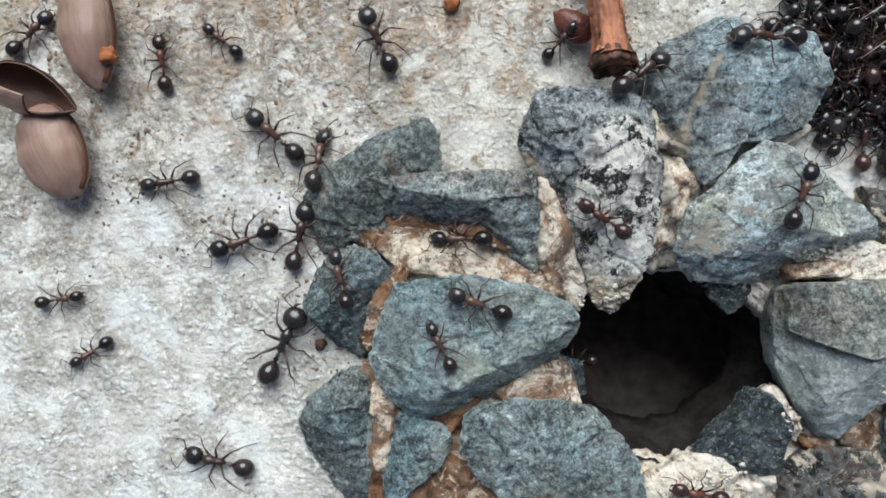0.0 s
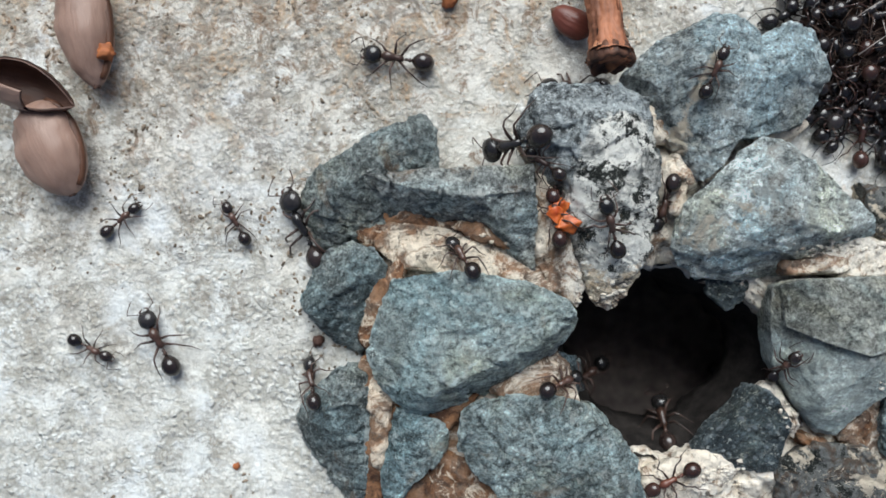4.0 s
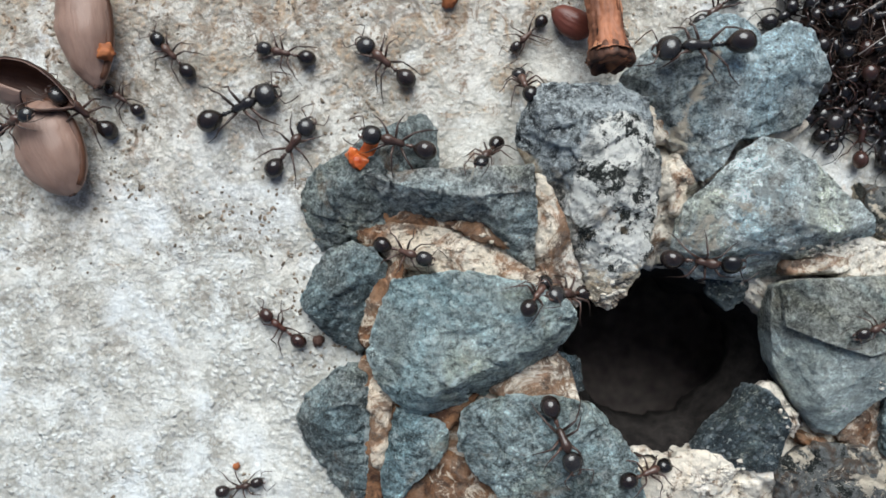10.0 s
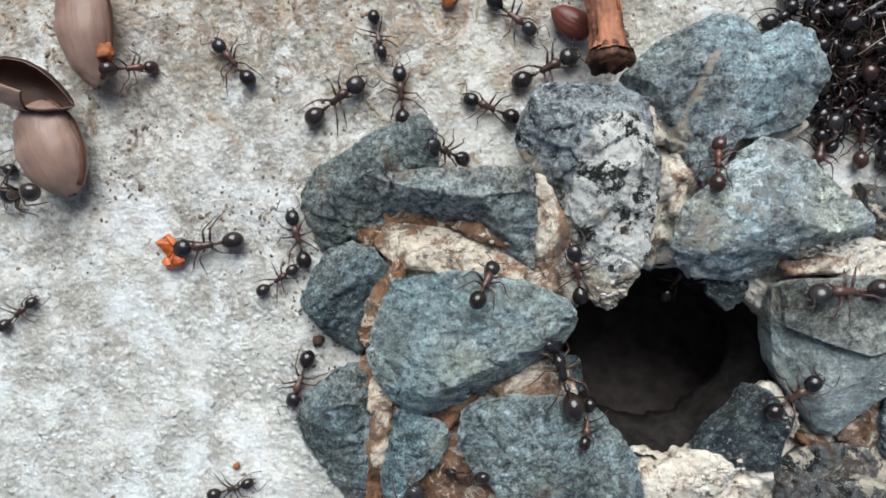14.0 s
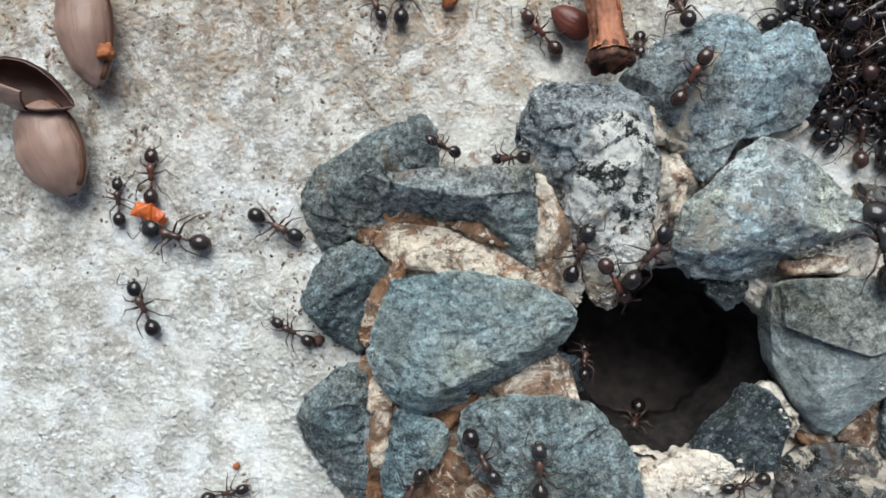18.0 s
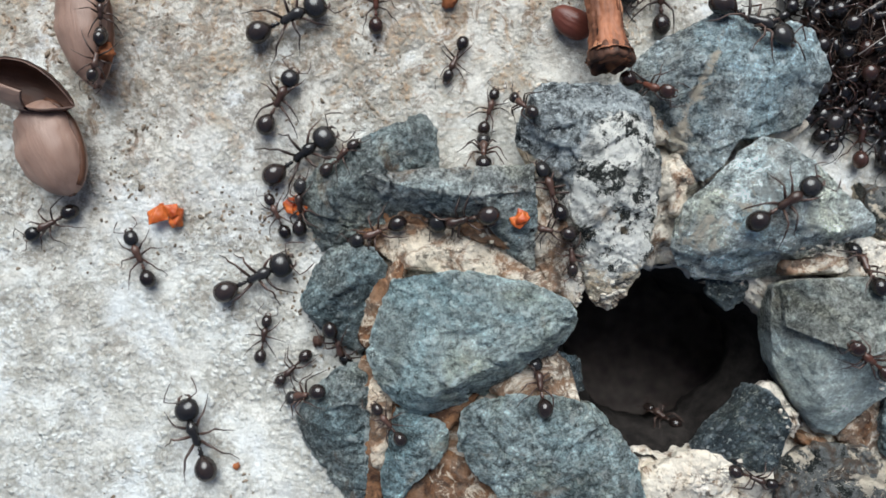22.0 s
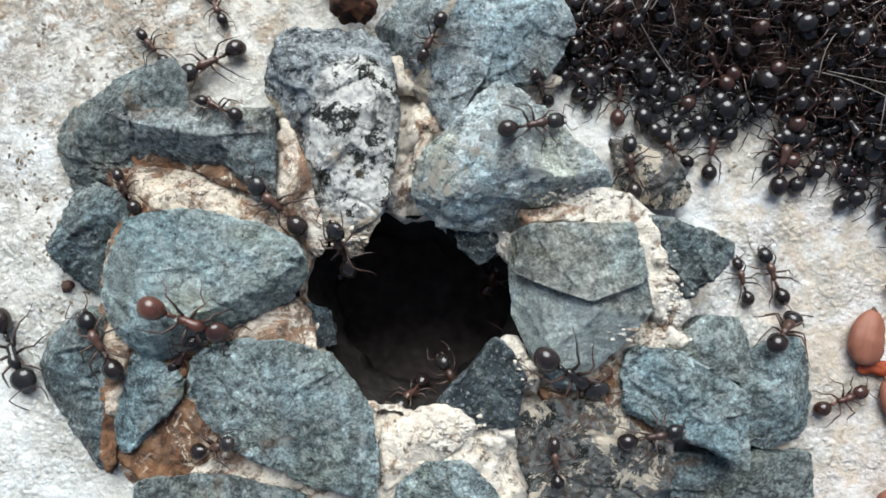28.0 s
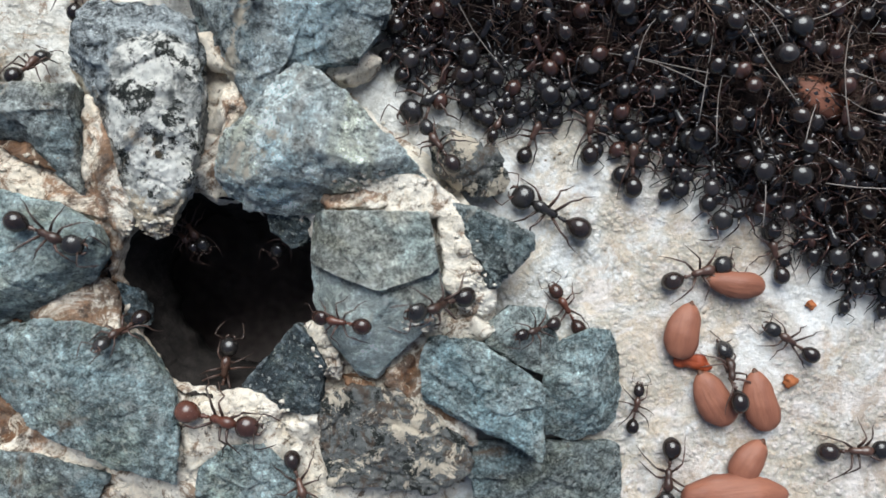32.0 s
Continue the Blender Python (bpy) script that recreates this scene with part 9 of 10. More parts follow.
    go(ants[74], [(0, -59.1, 19.3, 360), (17.6, -59.1, 19.3, 360), (18, -51.2, 19.3, -21), (18.5, -50.9, 19.3, -13), (19, -48.0, 17.7, -20), (19.5, -44.7, 10.0, 106), (20, -43.1, 9.3, 131), (20.5, -39.2, 12.4, 357), (21, -34.4, 13.6, 9), (21.5, -27.1, 19.4, 25), (22, -17.6, 25.3, 25), (22.5, -7.6, 25.2, 354), (23, -2.6, 24.2, 165), (23.5, -2.5, 25.3, 173), (24, -2.8, 22.2, 140), (24.5, -4.9, 23.9, 147), (25, -6.6, 23.2, 133), (25.5, -7.2, 23.2, 157), (25.7, -7.2, 26.2, 90), (26.17, -7.2, 36.6, 90), (32, -7.2, 36.6, 90)])
    go(ants[75], [(0, -46.2, -42.1, 90), (18.18, -46.2, -42.1, 90), (18.75, -46.2, -29.4, 157), (19, -46.2, -25.8, 157), (19.19, -49.1, -25.8, 180), (19.64, -59.1, -25.8, 180), (32, -59.1, -25.8, 180)])
    go(ants[76], [(0, 13.1, 14.6, 293, -33.5), (19.6, 13.1, 14.6, 293, -33.5), (20.1, 20.9, -3.5, 113, -3.0), (20.64, 15.2, 9.7, 63), (21, 11.4, 18.4, 63), (21.5, 9.8, 26.2, -141), (22, 1.5, 21.4, 246), (22.24, 1.5, 24.8, 90), (22.79, 1.5, 37.1, 90), (24, 3.0, 37.9, 270), (24.35, 3.0, 30.0, -99), (24.5, 3.0, 27.8, -99), (25, 2.6, 27.0, -109), (25.5, -0.6, 24.2, -45), (25.69, -0.6, 26.9, 90), (26.12, -0.6, 36.6, 90), (32, -0.6, 36.6, 90)])
    go(ants[77], [(0, 51.7, -22.4, 159, -33.5), (19.8, 51.7, -22.4, 159, -33.5), (20.3, 33.3, -15.3, -21, -3.0), (20.72, 35.9, -16.3, -142), (21, 37.6, -17.0, -142), (21.5, 27.9, -20.8, -171), (23, 28.6, -20.5, 76), (23.5, 28.6, -24.5, 24), (24, 31.4, -18.5, 37), (24.5, 31.6, -18.3, 107), (25, 32.2, -17.5, 124), (25.47, 32.1, -17.5, 144, -3.0), (25.97, 48.0, -29.1, 144, -33.5), (32, 48.0, -29.1, 144, -33.5)])
    go(ants[78], [(0, 22.6, 16.9, 274, -33.5), (19.83, 22.6, 16.9, 274, -33.5), (20.33, 24.0, -2.7, 94, -3.0), (20.73, 23.8, -0.2, -144), (21, 23.7, 1.4, -144), (21.2, 23.9, -1.5, -86), (21.67, 24.0, -2.7, -86, -3.0), (22.17, 22.6, 16.9, -86, -33.5), (24.42, 41.8, 11.3, 234, -33.5), (24.92, 30.1, -4.5, 54, -3.0), (25.27, 30.9, -3.5, 32), (25.5, 31.4, -2.7, 32), (27.5, 39.1, 5.6, 133), (28, 37.3, 12.6, 134), (28.5, 32.0, 13.8, 178), (29, 37.2, 18.0, 118), (29.25, 37.2, 21.6, 90), (29.82, 37.2, 34.4, 90), (32, 37.2, 34.4, 90)])
    go(ants[79], [(0, -19.1, -42.1, 90), (20.16, -19.1, -42.1, 90), (20.75, -19.1, -29.1, 22), (21, -19.1, -25.4, 22), (21.5, -18.1, -20.3, 70), (22, -14.4, -16.2, -159), (22.5, -12.7, -17.8, 160), (23, -11.0, -16.9, -154), (24, -13.0, -17.0, 110), (24.5, -10.3, -4.4, 128), (24.77, -10.3, 4.9, 90), (25.4, -10.3, 37.9, 90), (32, -10.3, 37.9, 90)])
    go(ants[80], [(0, -59.1, -6.3, 360), (20.6, -59.1, -6.3, 360), (21.23, -37.2, -6.3, 16), (21.5, -31.1, -6.3, 16), (22, -21.3, -3.4, 25), (22.5, -20.1, -4.7, -178), (22.77, -28.7, -4.7, 180), (23.4, -59.1, -4.7, 180), (24.1, -52.1, -8.7, 360), (24.73, -35.3, -8.7, 166), (25, -30.6, -8.7, 166), (25.27, -35.3, -8.7, 180), (25.9, -52.1, -8.7, 180), (32, -52.1, -8.7, 180)])
    go(ants[81], [(0, 7.7, 11.6, 306, -33.5), (20.6, 7.7, 11.6, 306, -33.5), (21.1, 19.2, -4.4, 126, -3.0), (21.64, 10.7, 7.4, 73), (22, 5.1, 15.2, 73), (22.5, 9.4, 18.3, 86), (23, 9.6, 19.1, -153), (23.27, 9.6, 23.0, 90), (23.9, 9.6, 37.1, 90), (27.31, 9.6, 37.1, 90), (28.31, 17.4, 34.4, 270), (28.79, 17.4, 23.7, -130), (29, 17.4, 20.7, -130), (29.5, 3.0, 15.3, -174), (29.77, -3.3, 15.3, 180), (30.4, -25.6, 15.3, 180), (32, -25.6, 15.3, 180)])
    go(ants[82], [(0, 53.5, -9.5, 185, -33.5), (20.64, 53.5, -9.5, 185, -33.5), (21.14, 33.9, -11.2, 5, -3.0), (21.66, 38.6, -10.8, 144), (22, 41.8, -10.5, 144), (22.5, 41.2, -12.3, 172), (23, 40.2, -10.0, 55), (23.5, 40.0, -7.5, 114), (24, 38.5, -8.6, 175), (24.5, 38.3, -7.3, 32), (25, 39.7, -7.8, 179), (25.5, 39.9, -9.4, 139), (27.5, 37.2, -8.6, 115), (28, 34.0, -8.0, 70), (28.5, 38.1, -6.3, 5), (29, 40.9, -5.7, -148), (29.5, 42.4, -6.4, -178), (30, 43.3, -8.7, 328), (30.5, 46.3, -9.6, 350), (31, 48.9, -11.8, 167), (31.5, 42.5, -13.8, 119), (31.77, 38.6, -13.4, 174), (32, 38.6, -13.4, 174)])
    go(ants[83], [(0, 4.8, 9.2, 313, -33.5), (20.67, 4.8, 9.2, 313, -33.5), (21.17, 18.2, -5.2, 133, -3.0), (21.67, 15.3, -2.0, -84), (22, 13.3, 0.1, -84), (22.5, 24.8, -0.7, 28), (23, 23.5, 4.2, 147), (24, 24.1, 8.4, 79), (24.5, 26.0, 13.0, 62), (25, 23.9, 5.4, 74), (25.5, 22.6, 15.7, 116), (27.5, 24.1, 15.6, 71), (28, 26.0, 16.5, -119), (29.5, 26.0, 16.0, -112), (30, 23.6, 15.0, 112), (30.5, 23.6, 17.0, 24), (31, 28.6, 11.8, 134), (31.5, 27.7, 15.9, 98), (31.76, 27.7, 19.7, 90), (32, 27.7, 19.7, 90)])
    go(ants[84], [(0, -3.9, -17.4, 11, -33.5), (20.74, -3.9, -17.4, 11, -33.5), (21.24, 15.5, -13.7, -169, -3.0), (21.7, 12.0, -14.4, 99), (22, 9.7, -14.8, 99), (22.23, 13.0, -14.2, 11), (22.76, 15.5, -13.7, 11, -3.0), (23.26, -3.9, -17.4, 11, -33.5), (29.1, -3.9, -17.4, 11, -33.5), (29.6, 15.5, -13.8, -169, -3.0), (30, 7.1, -16.3, 185), (30.5, 10.2, -13.8, 42), (31, 16.5, -16.7, 244), (31.5, 17.0, -17.5, 313), (32, 15.7, -16.5, 228)])
    go(ants[85], [(0, -27.3, -42.1, 90), (21.1, -27.3, -42.1, 90), (21.73, -27.3, -26.1, 108), (22, -27.3, -21.5, 108), (22.5, -23.9, -14.6, 69), (23, -20.6, -1.1, 75), (23.27, -20.6, 7.3, 90), (23.9, -20.6, 37.1, 90), (32, -20.6, 37.1, 90)])
    go(ants[86], [(0, -19.8, -42.1, 90), (22.1, -19.8, -42.1, 90), (22.73, -19.8, -27.4, 154), (23, -19.8, -23.2, 154), (23.5, -27.4, -11.9, 72), (23.77, -27.4, -1.0, 90), (24.4, -27.4, 37.7, 90), (32, -27.4, 37.7, 90)])
    go(ants[87], [(0, 48.1, 4.9, 216, -33.5), (22.6, 48.1, 4.9, 216, -33.5), (23.1, 32.2, -6.6, 36, -3.0), (23.64, 36.9, -3.2, -179), (24, 40.0, -0.9, -179), (24.5, 40.6, -0.0, 169), (25, 38.8, -12.4, -176), (25.21, 35.7, -12.3, 179), (25.71, 33.9, -12.2, 179, -3.0), (26.21, 53.6, -12.7, 179, -33.5), (31.03, 49.3, 3.2, 212, -33.5), (31.53, 32.5, -7.1, 32, -3.0), (32, 32.6, -7.1, -103)])
    go(ants[88], [(0, -57.0, -15.0, 360), (23.1, -57.0, -15.0, 360), (23.73, -41.1, -15.0, 204), (24, -36.6, -15.0, 204), (24.5, -38.1, -20.8, 259), (25, -29.5, -22.7, 324), (25.5, -21.9, -21.3, 360), (27.5, -17.4, -16.3, 239), (28, -19.3, -17.0, 295), (28.2, -22.3, -17.0, 180), (28.68, -32.9, -17.0, 180), (32, -32.9, -17.0, 180)])
    go(ants[89], [(0, -0.6, -42.4, 90), (23.1, -0.6, -42.4, 90), (23.73, -0.6, -23.2, 62), (24, -0.6, -17.8, 62), (24.27, 5.0, -16.5, 13), (24.9, 15.5, -14.1, 13, -3.0), (25.4, -3.7, -18.5, 13, -33.5), (25.8, -3.7, -18.5, 13, -33.5), (26.3, 15.5, -14.1, -167, -3.0), (26.7, 9.0, -13.8, 185), (27.2, 1.0, -11.8, 130), (27.6, -1.8, -11.3, 10), (27.9, 0.3, -12.0, -18), (28.2, 4.2, -13.8, -26), (28.5, 5.3, -12.9, -42), (29, 10.8, -14.8, -33), (29.4, 12.3, -14.8, -27), (29.7, 13.0, -19.8, -64), (30, 14.8, -23.4, -52), (30.3, 16.8, -29.1, -75), (30.6, 16.8, -30.5, -75), (31, 19.4, -25.8, -28), (31.5, 21.8, -22.3, -5), (32, 25.4, -24.4, -9)])
    go(ants[90], [(0, 45.5, -42.4, 90), (23.1, 45.5, -42.4, 90), (23.73, 45.5, -24.4, 175), (24, 45.5, -19.4, 175), (24.27, 40.9, -17.7, 161), (24.9, 33.4, -15.1, 161, -3.0), (25.4, 51.9, -21.7, 161, -33.5), (32, 51.9, -21.7, 161, -33.5)])
    go(ants[91], [(0, 4.5, -43.4, 90), (24.1, 4.5, -43.4, 90), (24.73, 4.5, -15.8, 67), (25, 4.5, -8.1, 67), (25.5, 3.2, -2.0, 75), (25.8, 8.0, -5.5, -30), (26.3, 15.6, -9.6, -15, -3.0), (26.8, -3.4, -4.6, -15, -33.5), (27.6, -3.4, -4.6, -15, -33.5), (28.1, 15.6, -9.6, 165, -3.0), (28.6, 5.0, -8.5, 170), (29, -2.4, -10.1, 71), (29.5, -0.1, -5.5, 54), (29.77, 5.3, -6.9, -15), (30.4, 15.6, -9.6, -15, -3.0), (30.9, -3.4, -4.6, -15, -33.5), (32, -3.4, -4.6, -15, -33.5)])
    go(ants[92], [(0, -2.9, -43.4, 90), (24.1, -2.9, -43.4, 90), (24.73, -2.9, -27.2, 308), (25, -2.9, -22.6, 308), (27.5, -2.3, -25.2, 127), (28, -7.4, -16.4, 123), (28.5, -7.7, -5.0, 110), (28.77, -12.5, -5.0, 180), (29.4, -29.3, -5.0, 180), (32, -29.3, -5.0, 180)])
    go(ants[93], [(0, 54.6, -43.4, 90), (24.1, 54.6, -43.4, 90), (24.73, 54.6, -3.4, 90), (25, 54.6, 7.9, 90), (25.5, 48.1, 8.4, 148), (27.5, 48.5, 1.8, -67), (28, 47.3, 3.4, 97), (28.27, 47.3, 10.1, 90), (28.9, 47.3, 33.8, 90), (32, 47.3, 33.8, 90)])
    go(ants[94], [(0, 47.4, -43.4, 90), (24.1, 47.4, -43.4, 90), (24.73, 47.4, -23.3, 198), (25, 47.4, -17.6, 198), (25.5, 45.7, -15.4, 333), (27.5, 53.0, -15.9, 11), (27.77, 53.0, -22.8, -90), (28.4, 53.0, -47.2, -90), (31.1, 61.4, -49.6, 90), (31.73, 61.4, -20.4, 124), (32, 61.4, -12.1, 124)])
    go(ants[95], [(0, 10.0, 13.0, 300, -33.5), (24.1, 10.0, 13.0, 300, -33.5), (24.6, 19.9, -4.0, 120, -3.0), (25.14, 16.0, 2.7, -173), (25.5, 13.4, 7.2, -173), (27.5, 11.0, -0.1, 130), (28, 10.4, -1.2, 137), (28.5, 11.2, 6.4, -172), (28.77, 2.3, 6.4, 180), (29.4, -29.3, 6.4, 180), (32, -29.3, 6.4, 180)])
    go(ants[96], [(0, -19.6, -44.3, 90), (24.6, -19.6, -44.3, 90), (25.23, -19.6, -15.6, -173), (25.5, -19.6, -7.5, -173), (27.5, -23.5, -3.3, 82), (27.69, -26.3, -3.3, 180), (28.14, -36.4, -3.3, 180), (32, -36.4, -3.3, 180)])
    go(ants[97], [(0, 64.3, -47.2, 90), (25.66, 64.3, -47.2, 90), (26.95, 64.3, -6.5, 80), (27.5, 64.3, 4.9, 80), (28, 64.6, 5.4, 79), (28.5, 64.4, 5.1, 86), (29, 63.6, 5.0, 97), (29.5, 63.0, 5.4, 100), (30, 63.2, 5.4, 100), (30.5, 63.2, 5.0, 100), (31, 63.1, 4.3, 106), (31.5, 63.4, 6.8, 106), (32, 62.8, 7.5, 91)])
    go(ants[98], [(0, 71.2, -47.2, 90), (26.22, 71.2, -47.2, 90), (27.12, 71.2, -27.3, 2), (27.5, 71.2, -21.7, 2), (28, 71.0, -20.5, 24), (28.5, 71.6, -21.0, 18), (29, 77.9, -21.5, 11), (29.5, 80.1, -20.7, 241), (30, 74.5, -23.2, 218), (30.27, 74.5, -28.5, -90), (30.9, 74.5, -47.2, -90), (32, 74.5, -47.2, -90)])
    go(ants[99], [(0, 51.5, -47.2, 90), (26.31, 51.5, -47.2, 90), (27.14, 51.5, -28.7, 199), (27.5, 51.5, -23.5, 199), (28, 48.4, -23.6, 13), (28.5, 47.4, -16.2, 155), (29, 44.2, -11.8, -155), (29.27, 39.9, -11.9, -180), (29.9, 33.9, -11.9, -180, -3.0), (30.4, 53.6, -11.8, -180, -33.5), (32, 53.6, -11.8, -180, -33.5)])
    go(ants[100], [(0, 52.4, -20.3, 163, -33.5), (26.69, 52.4, -20.3, 163, -33.5), (27.19, 33.5, -14.7, -17, -3.0), (27.67, 37.5, -15.9, -30), (28, 40.2, -16.7, -30), (28.24, 36.8, -15.6, 163), (28.81, 33.5, -14.7, 163, -3.0), (29.31, 52.4, -20.3, 163, -33.5), (32, 52.4, -20.3, 163, -33.5)])
    go(ants[101], [(0, 4.6, -47.5, 90), (27.1, 4.6, -47.5, 90), (27.73, 4.6, -31.1, 21), (28, 4.6, -26.4, 21), (28.27, 9.0, -23.2, 36), (28.9, 17.1, -17.4, 36, -3.0), (29.4, 1.1, -28.9, 36, -33.5), (32, 1.1, -28.9, 36, -33.5)])
    go(ants[102], [(0, 52.0, -21.5, 161, -33.5), (27.6, 52.0, -21.5, 161, -33.5), (28.1, 33.4, -15.0, -19, -3.0), (28.64, 43.8, -18.6, -38), (29, 50.8, -21.1, -38), (29.27, 50.8, -26.8, -90), (29.9, 50.8, -47.4, -90), (30.6, 80.0, -48.8, 90), (31.23, 80.0, -31.1, 104), (31.5, 80.0, -26.1, 104), (32, 78.7, -18.7, 98)])
    go(ants[103], [(0, -7.2, -47.4, 90), (28.1, -7.2, -47.4, 90), (28.73, -7.2, -25.4, 138), (29, -7.2, -19.2, 138), (29.27, -11.6, -19.2, 180), (29.9, -27.3, -19.2, 180), (32, -27.3, -19.2, 180)])
    go(ants[104], [(0, 20.2, -47.4, 90), (28.1, 20.2, -47.4, 90), (28.73, 20.2, -31.3, 93), (29, 20.2, -26.8, 93), (29.5, 22.1, -25.3, 70), (30, 23.5, -25.0, 84), (30.5, 24.6, -22.6, 63), (31, 25.6, -21.3, -117), (31.5, 23.7, -21.4, 103), (31.97, 23.7, -21.3, 84, -3.0), (32, 23.7, -21.3, 84, -3.0)])
    go(ants[105], [(0, 69.7, -47.4, 90), (28.1, 69.7, -47.4, 90), (28.73, 69.7, -31.6, 85), (29, 69.7, -27.2, 85), (30.5, 71.3, -28.3, 87), (31, 70.8, -30.0, 104), (31.5, 68.9, -24.1, -75), (32, 69.2, -22.4, 82)])
    go(ants[106], [(0, 40.6, 12.2, 236, -33.5), (28.6, 40.6, 12.2, 236, -33.5), (29.1, 29.7, -4.2, 56, -3.0), (29.64, 33.1, 0.9, 87), (30, 35.4, 4.3, 87), (30.5, 42.1, 3.0, 100), (30.77, 42.1, 10.1, 90), (31.4, 42.1, 35.1, 90), (32, 42.1, 35.1, 90)])
    go(ants[107], [(0, 0.7, 4.4, 326, -33.5), (28.95, 0.7, 4.4, 326, -33.5), (29.45, 16.9, -6.7, 146, -3.0), (29.78, 16.1, -6.2, 141), (30, 15.6, -5.8, 141), (30.5, 12.5, 0.6, 117), (31, 13.9, -5.2, 111), (31.5, 6.5, 4.9, 134), (32, 3.3, 10.1, 80)])
    go(ants[108], [(0, 95.5, -14.6, 180), (29.1, 95.5, -14.6, 180), (29.73, 64.8, -14.6, 173), (30, 56.1, -14.6, 173), (30.5, 52.1, -19.4, 176), (30.77, 46.0, -17.8, 165), (31.4, 33.6, -14.4, 165, -3.0), (31.9, 52.6, -19.5, 165, -33.5), (32, 52.6, -19.5, 165, -33.5)])
    go(ants[109], [(0, 95.5, -6.4, 180), (29.1, 95.5, -6.4, 180), (29.73, 75.3, -6.4, -104), (30, 69.6, -6.4, -104), (30.5, 66.3, -14.9, 180), (31, 62.8, -19.0, -156), (31.5, 51.4, -14.0, 152), (32, 47.2, -10.8, -162)])
    go(ants[110], [(0, 95.5, -5.3, 180), (29.2, 95.5, -5.3, 180), (29.76, 83.1, -5.3, -106), (30, 79.6, -5.3, -106), (30.5, 77.7, -2.8, -75), (31, 83.3, -5.1, 112), (31.5, 83.5, -4.9, 112), (32, 83.6, -4.9, 110)])
    go(ants[111], [(0, 98.5, 7.3, 180), (29.6, 98.5, 7.3, 180), (30.23, 59.8, 7.3, 148), (30.5, 48.8, 7.3, 148), (31, 44.6, 10.6, -153), (31.27, 40.2, 5.7, -131), (31.9, 30.7, -5.0, -131, -3.0), (32, 30.7, -5.0, -131, -3.0)])
    go(ants[112], [(0, 98.5, -19.8, 180), (29.92, 98.5, -19.8, 180), (30.33, 89.5, -19.8, 326), (30.5, 87.0, -19.8, 326), (31, 91.3, -25.5, 322), (31.5, 93.3, -29.0, 325), (32, 92.8, -25.5, 5)])
    go(ants[113], [(0, 101.3, -3.0, 180), (30.1, 101.3, -3.0, 180), (30.73, 70.0, -3.0, 166), (31, 61.2, -3.0, 166), (31.5, 59.0, -5.7, 129), (32, 59.3, -1.6, 154)])
    go(ants[114], [(0, 101.3, -21.4, 180), (30.1, 101.3, -21.4, 180), (30.73, 78.6, -21.4, 274), (31, 72.3, -21.4, 274), (31.5, 72.2, -25.5, 253), (32, 73.1, -28.8, 267)])
    go(ants[115], [(0, 103.6, -16.1, 180), (30.61, 103.6, -16.1, 180), (31.23, 89.8, -16.1, -174), (31.5, 85.9, -16.1, -174), (32, 86.0, -14.3, 149)])
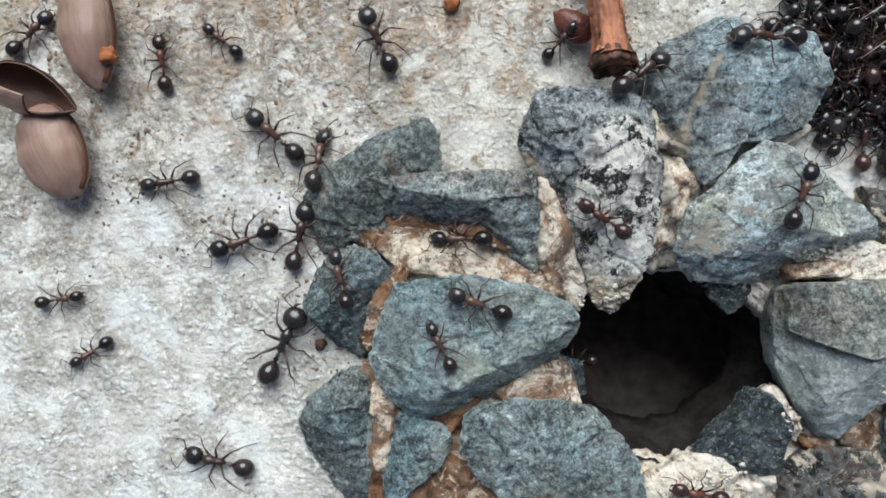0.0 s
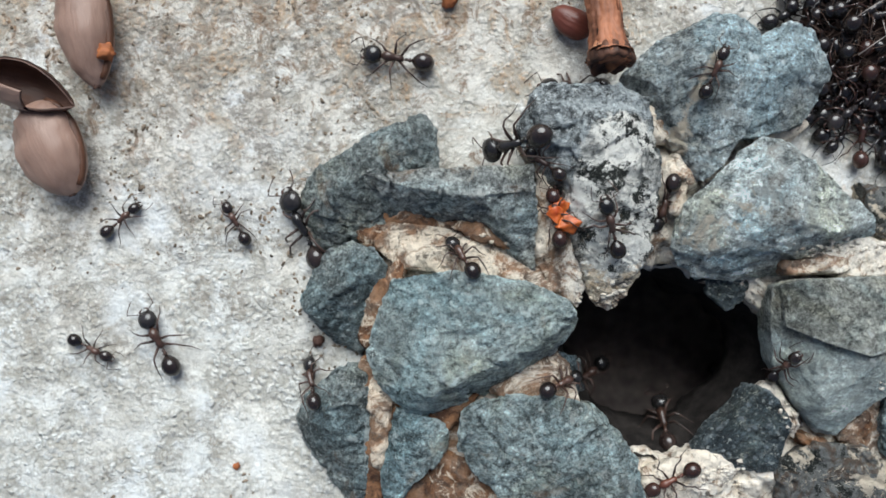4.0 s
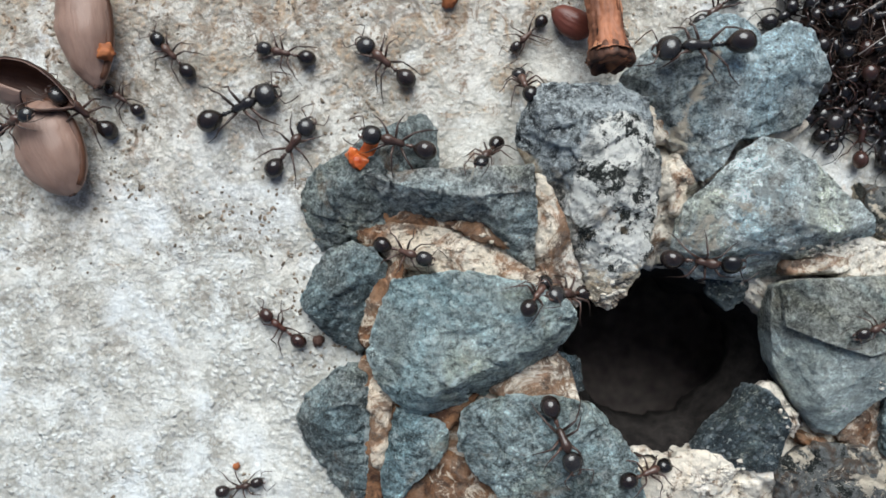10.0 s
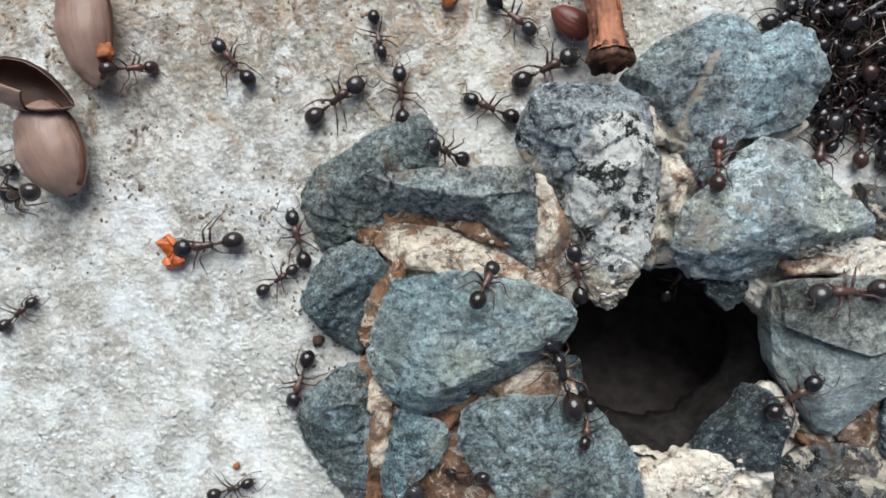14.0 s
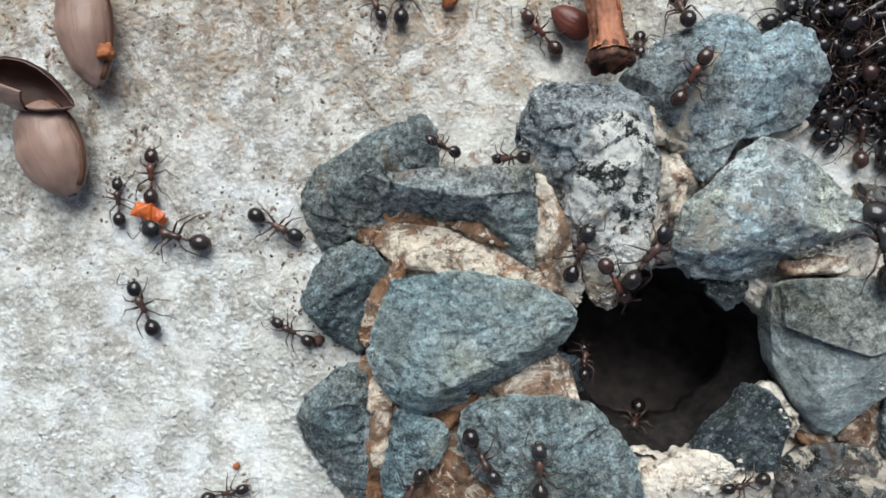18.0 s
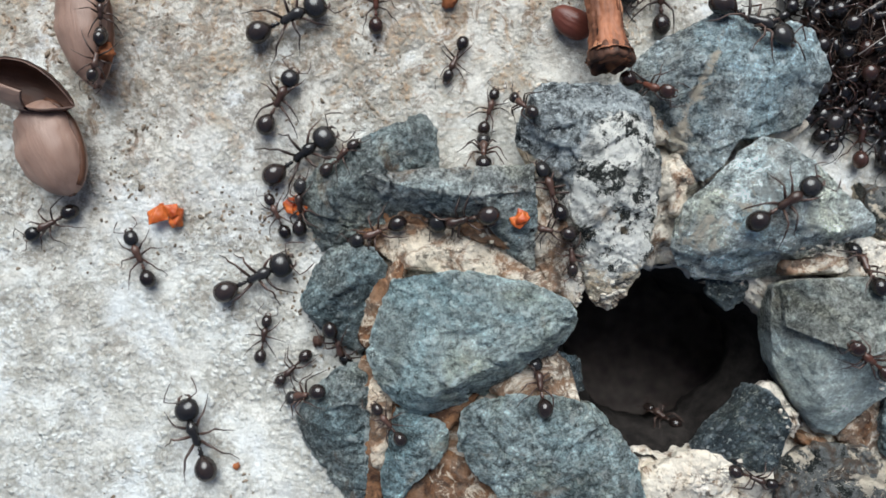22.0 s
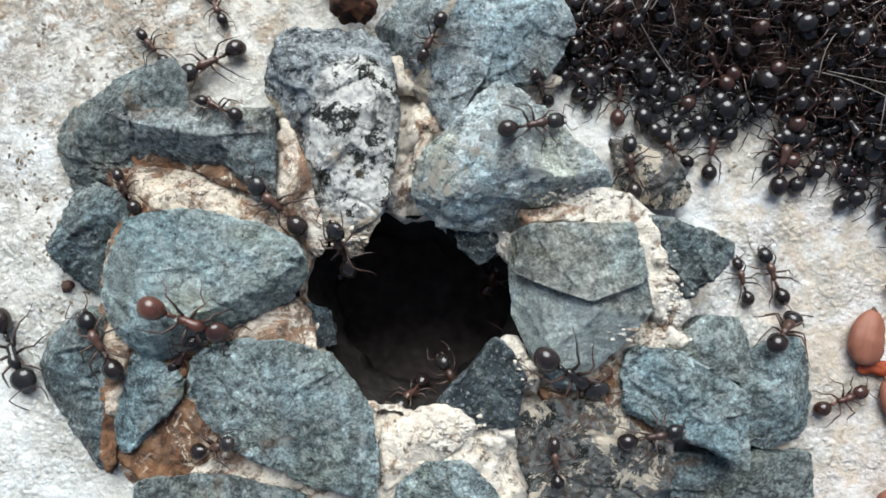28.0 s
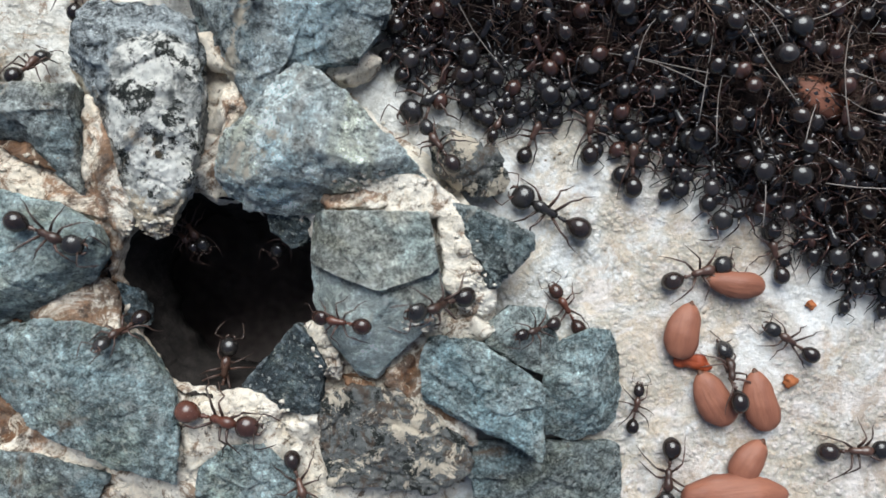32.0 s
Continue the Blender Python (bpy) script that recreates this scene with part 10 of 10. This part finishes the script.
    haul(carried_crumb(0), [(0, 19.6, 16.6, 0, -33.0), (0.5, 23.0, -2.8, 9, -2.5), (1, 23.8, -1.7, 18), (2, 16.9, 3.0, 27), (2.5, 15.0, 5.5, 36), (3, 13.8, 3.9, 45), (3.5, 14.1, 4.7, 54), (5.5, 8.4, 2.2, 63), (6, 5.8, 7.1, 72), (6.5, 1.0, 11.7, 81), (7, -2.3, 4.3, 90), (7.5, -0.5, 3.6, 99), (8, 1.6, 2.6, 108), (8.5, -2.0, 6.5, 117), (9, 1.3, 14.1, 126), (9.5, -2.9, 12.7, 135), (10, -9.0, 10.6, 144), (10.5, -13.3, 8.0, 153), (11, -18.5, 2.3, 162), (11.5, -19.1, 2.3, 171), (12, -19.1, 3.1, 180), (12.5, -18.5, 0.1, 189), (13, -19.9, -0.2, 198), (13.5, -24.2, 1.4, 207), (14, -30.9, -0.8, 216), (14.5, -36.2, 5.5, 225), (16.5, -35.0, 3.6, 234), (17, -34.1, 2.9, 243), (18, -32.9, 3.1, 252), (19, -32.3, 3.1, 261), (20, -30.7, 2.9, 270), (21, -30.7, 3.1, 279), (22, -30.7, 3.1, 288), (23, -30.6, 3.1, 297), (23.5, -30.5, 3.0, 306), (24, -30.4, 2.7, 315), (25, -30.4, 2.6, 324), (25.5, -30.0, 2.7, 333), (32, -30.0, 2.7, 342)], 1.1)
    haul(carried_crumb(1), [(0, -14.1, 37.8, 40), (10.5, -13.1, 36.5, 49), (11, -10.2, 21.2, 58), (11.5, -15.1, 17.5, 67), (12, -16.0, 11.9, 76), (12.5, -8.1, 17.0, 85), (13, 1.7, 20.3, 94), (13.2, 3.4, 17.4, 103), (13.4, 4.5, 11.4, 112), (13.6, 7.6, 12.6, 121), (13.9, 11.0, 10.0, 130, 1.0), (14.4, 10.1, 13.1, 139, -33.0), (32, 10.1, 13.1, 148, -33.0)], 1.1)
    haul(carried_crumb(2), [(0, 12.6, 37.8, 80), (18.3, 12.7, 36.6, 89), (19, 12.7, 21.2, 98), (19.5, 3.8, 11.3, 107), (20, 0.4, 12.1, 116), (20.5, -0.1, 12.0, 125), (21, -3.3, 12.0, 134), (21.5, -13.6, 12.7, 143), (22, -16.6, 4.5, 152), (22.5, -20.0, 9.4, 161), (23, -24.7, 8.4, 170), (23.5, -35.4, 9.6, 179), (24, -40.0, 15.7, 188), (24.6, -53.6, 16.1, 197), (32, -53.6, 16.1, 206)], 1.1)
    haul(carried_crumb(3), [(0, -2.7, -21.9, 120, -33.0), (18, -2.7, -21.9, 129, -33.0), (18.5, 15.9, -15.2, 138, -2.5), (19, 15.5, -15.0, 147), (19.5, 11.5, -10.4, 156), (20, 13.9, -4.6, 165), (20.5, 11.3, 0.8, 174), (21, 9.6, 0.1, 183), (21.5, 8.4, 1.3, 192), (22, 7.1, 3.6, 201), (22.5, 6.3, 10.8, 210), (23, 4.7, 11.3, 219), (23.5, 4.8, 11.5, 228), (24, 4.8, 11.5, 237), (24.5, 5.6, 11.1, 246), (25, 5.8, 12.4, 255), (25.6, 6.1, 20.3, 264), (26.2, 6.9, 34.9, 273), (32, 6.9, 34.9, 282)], 1.1)


motions()
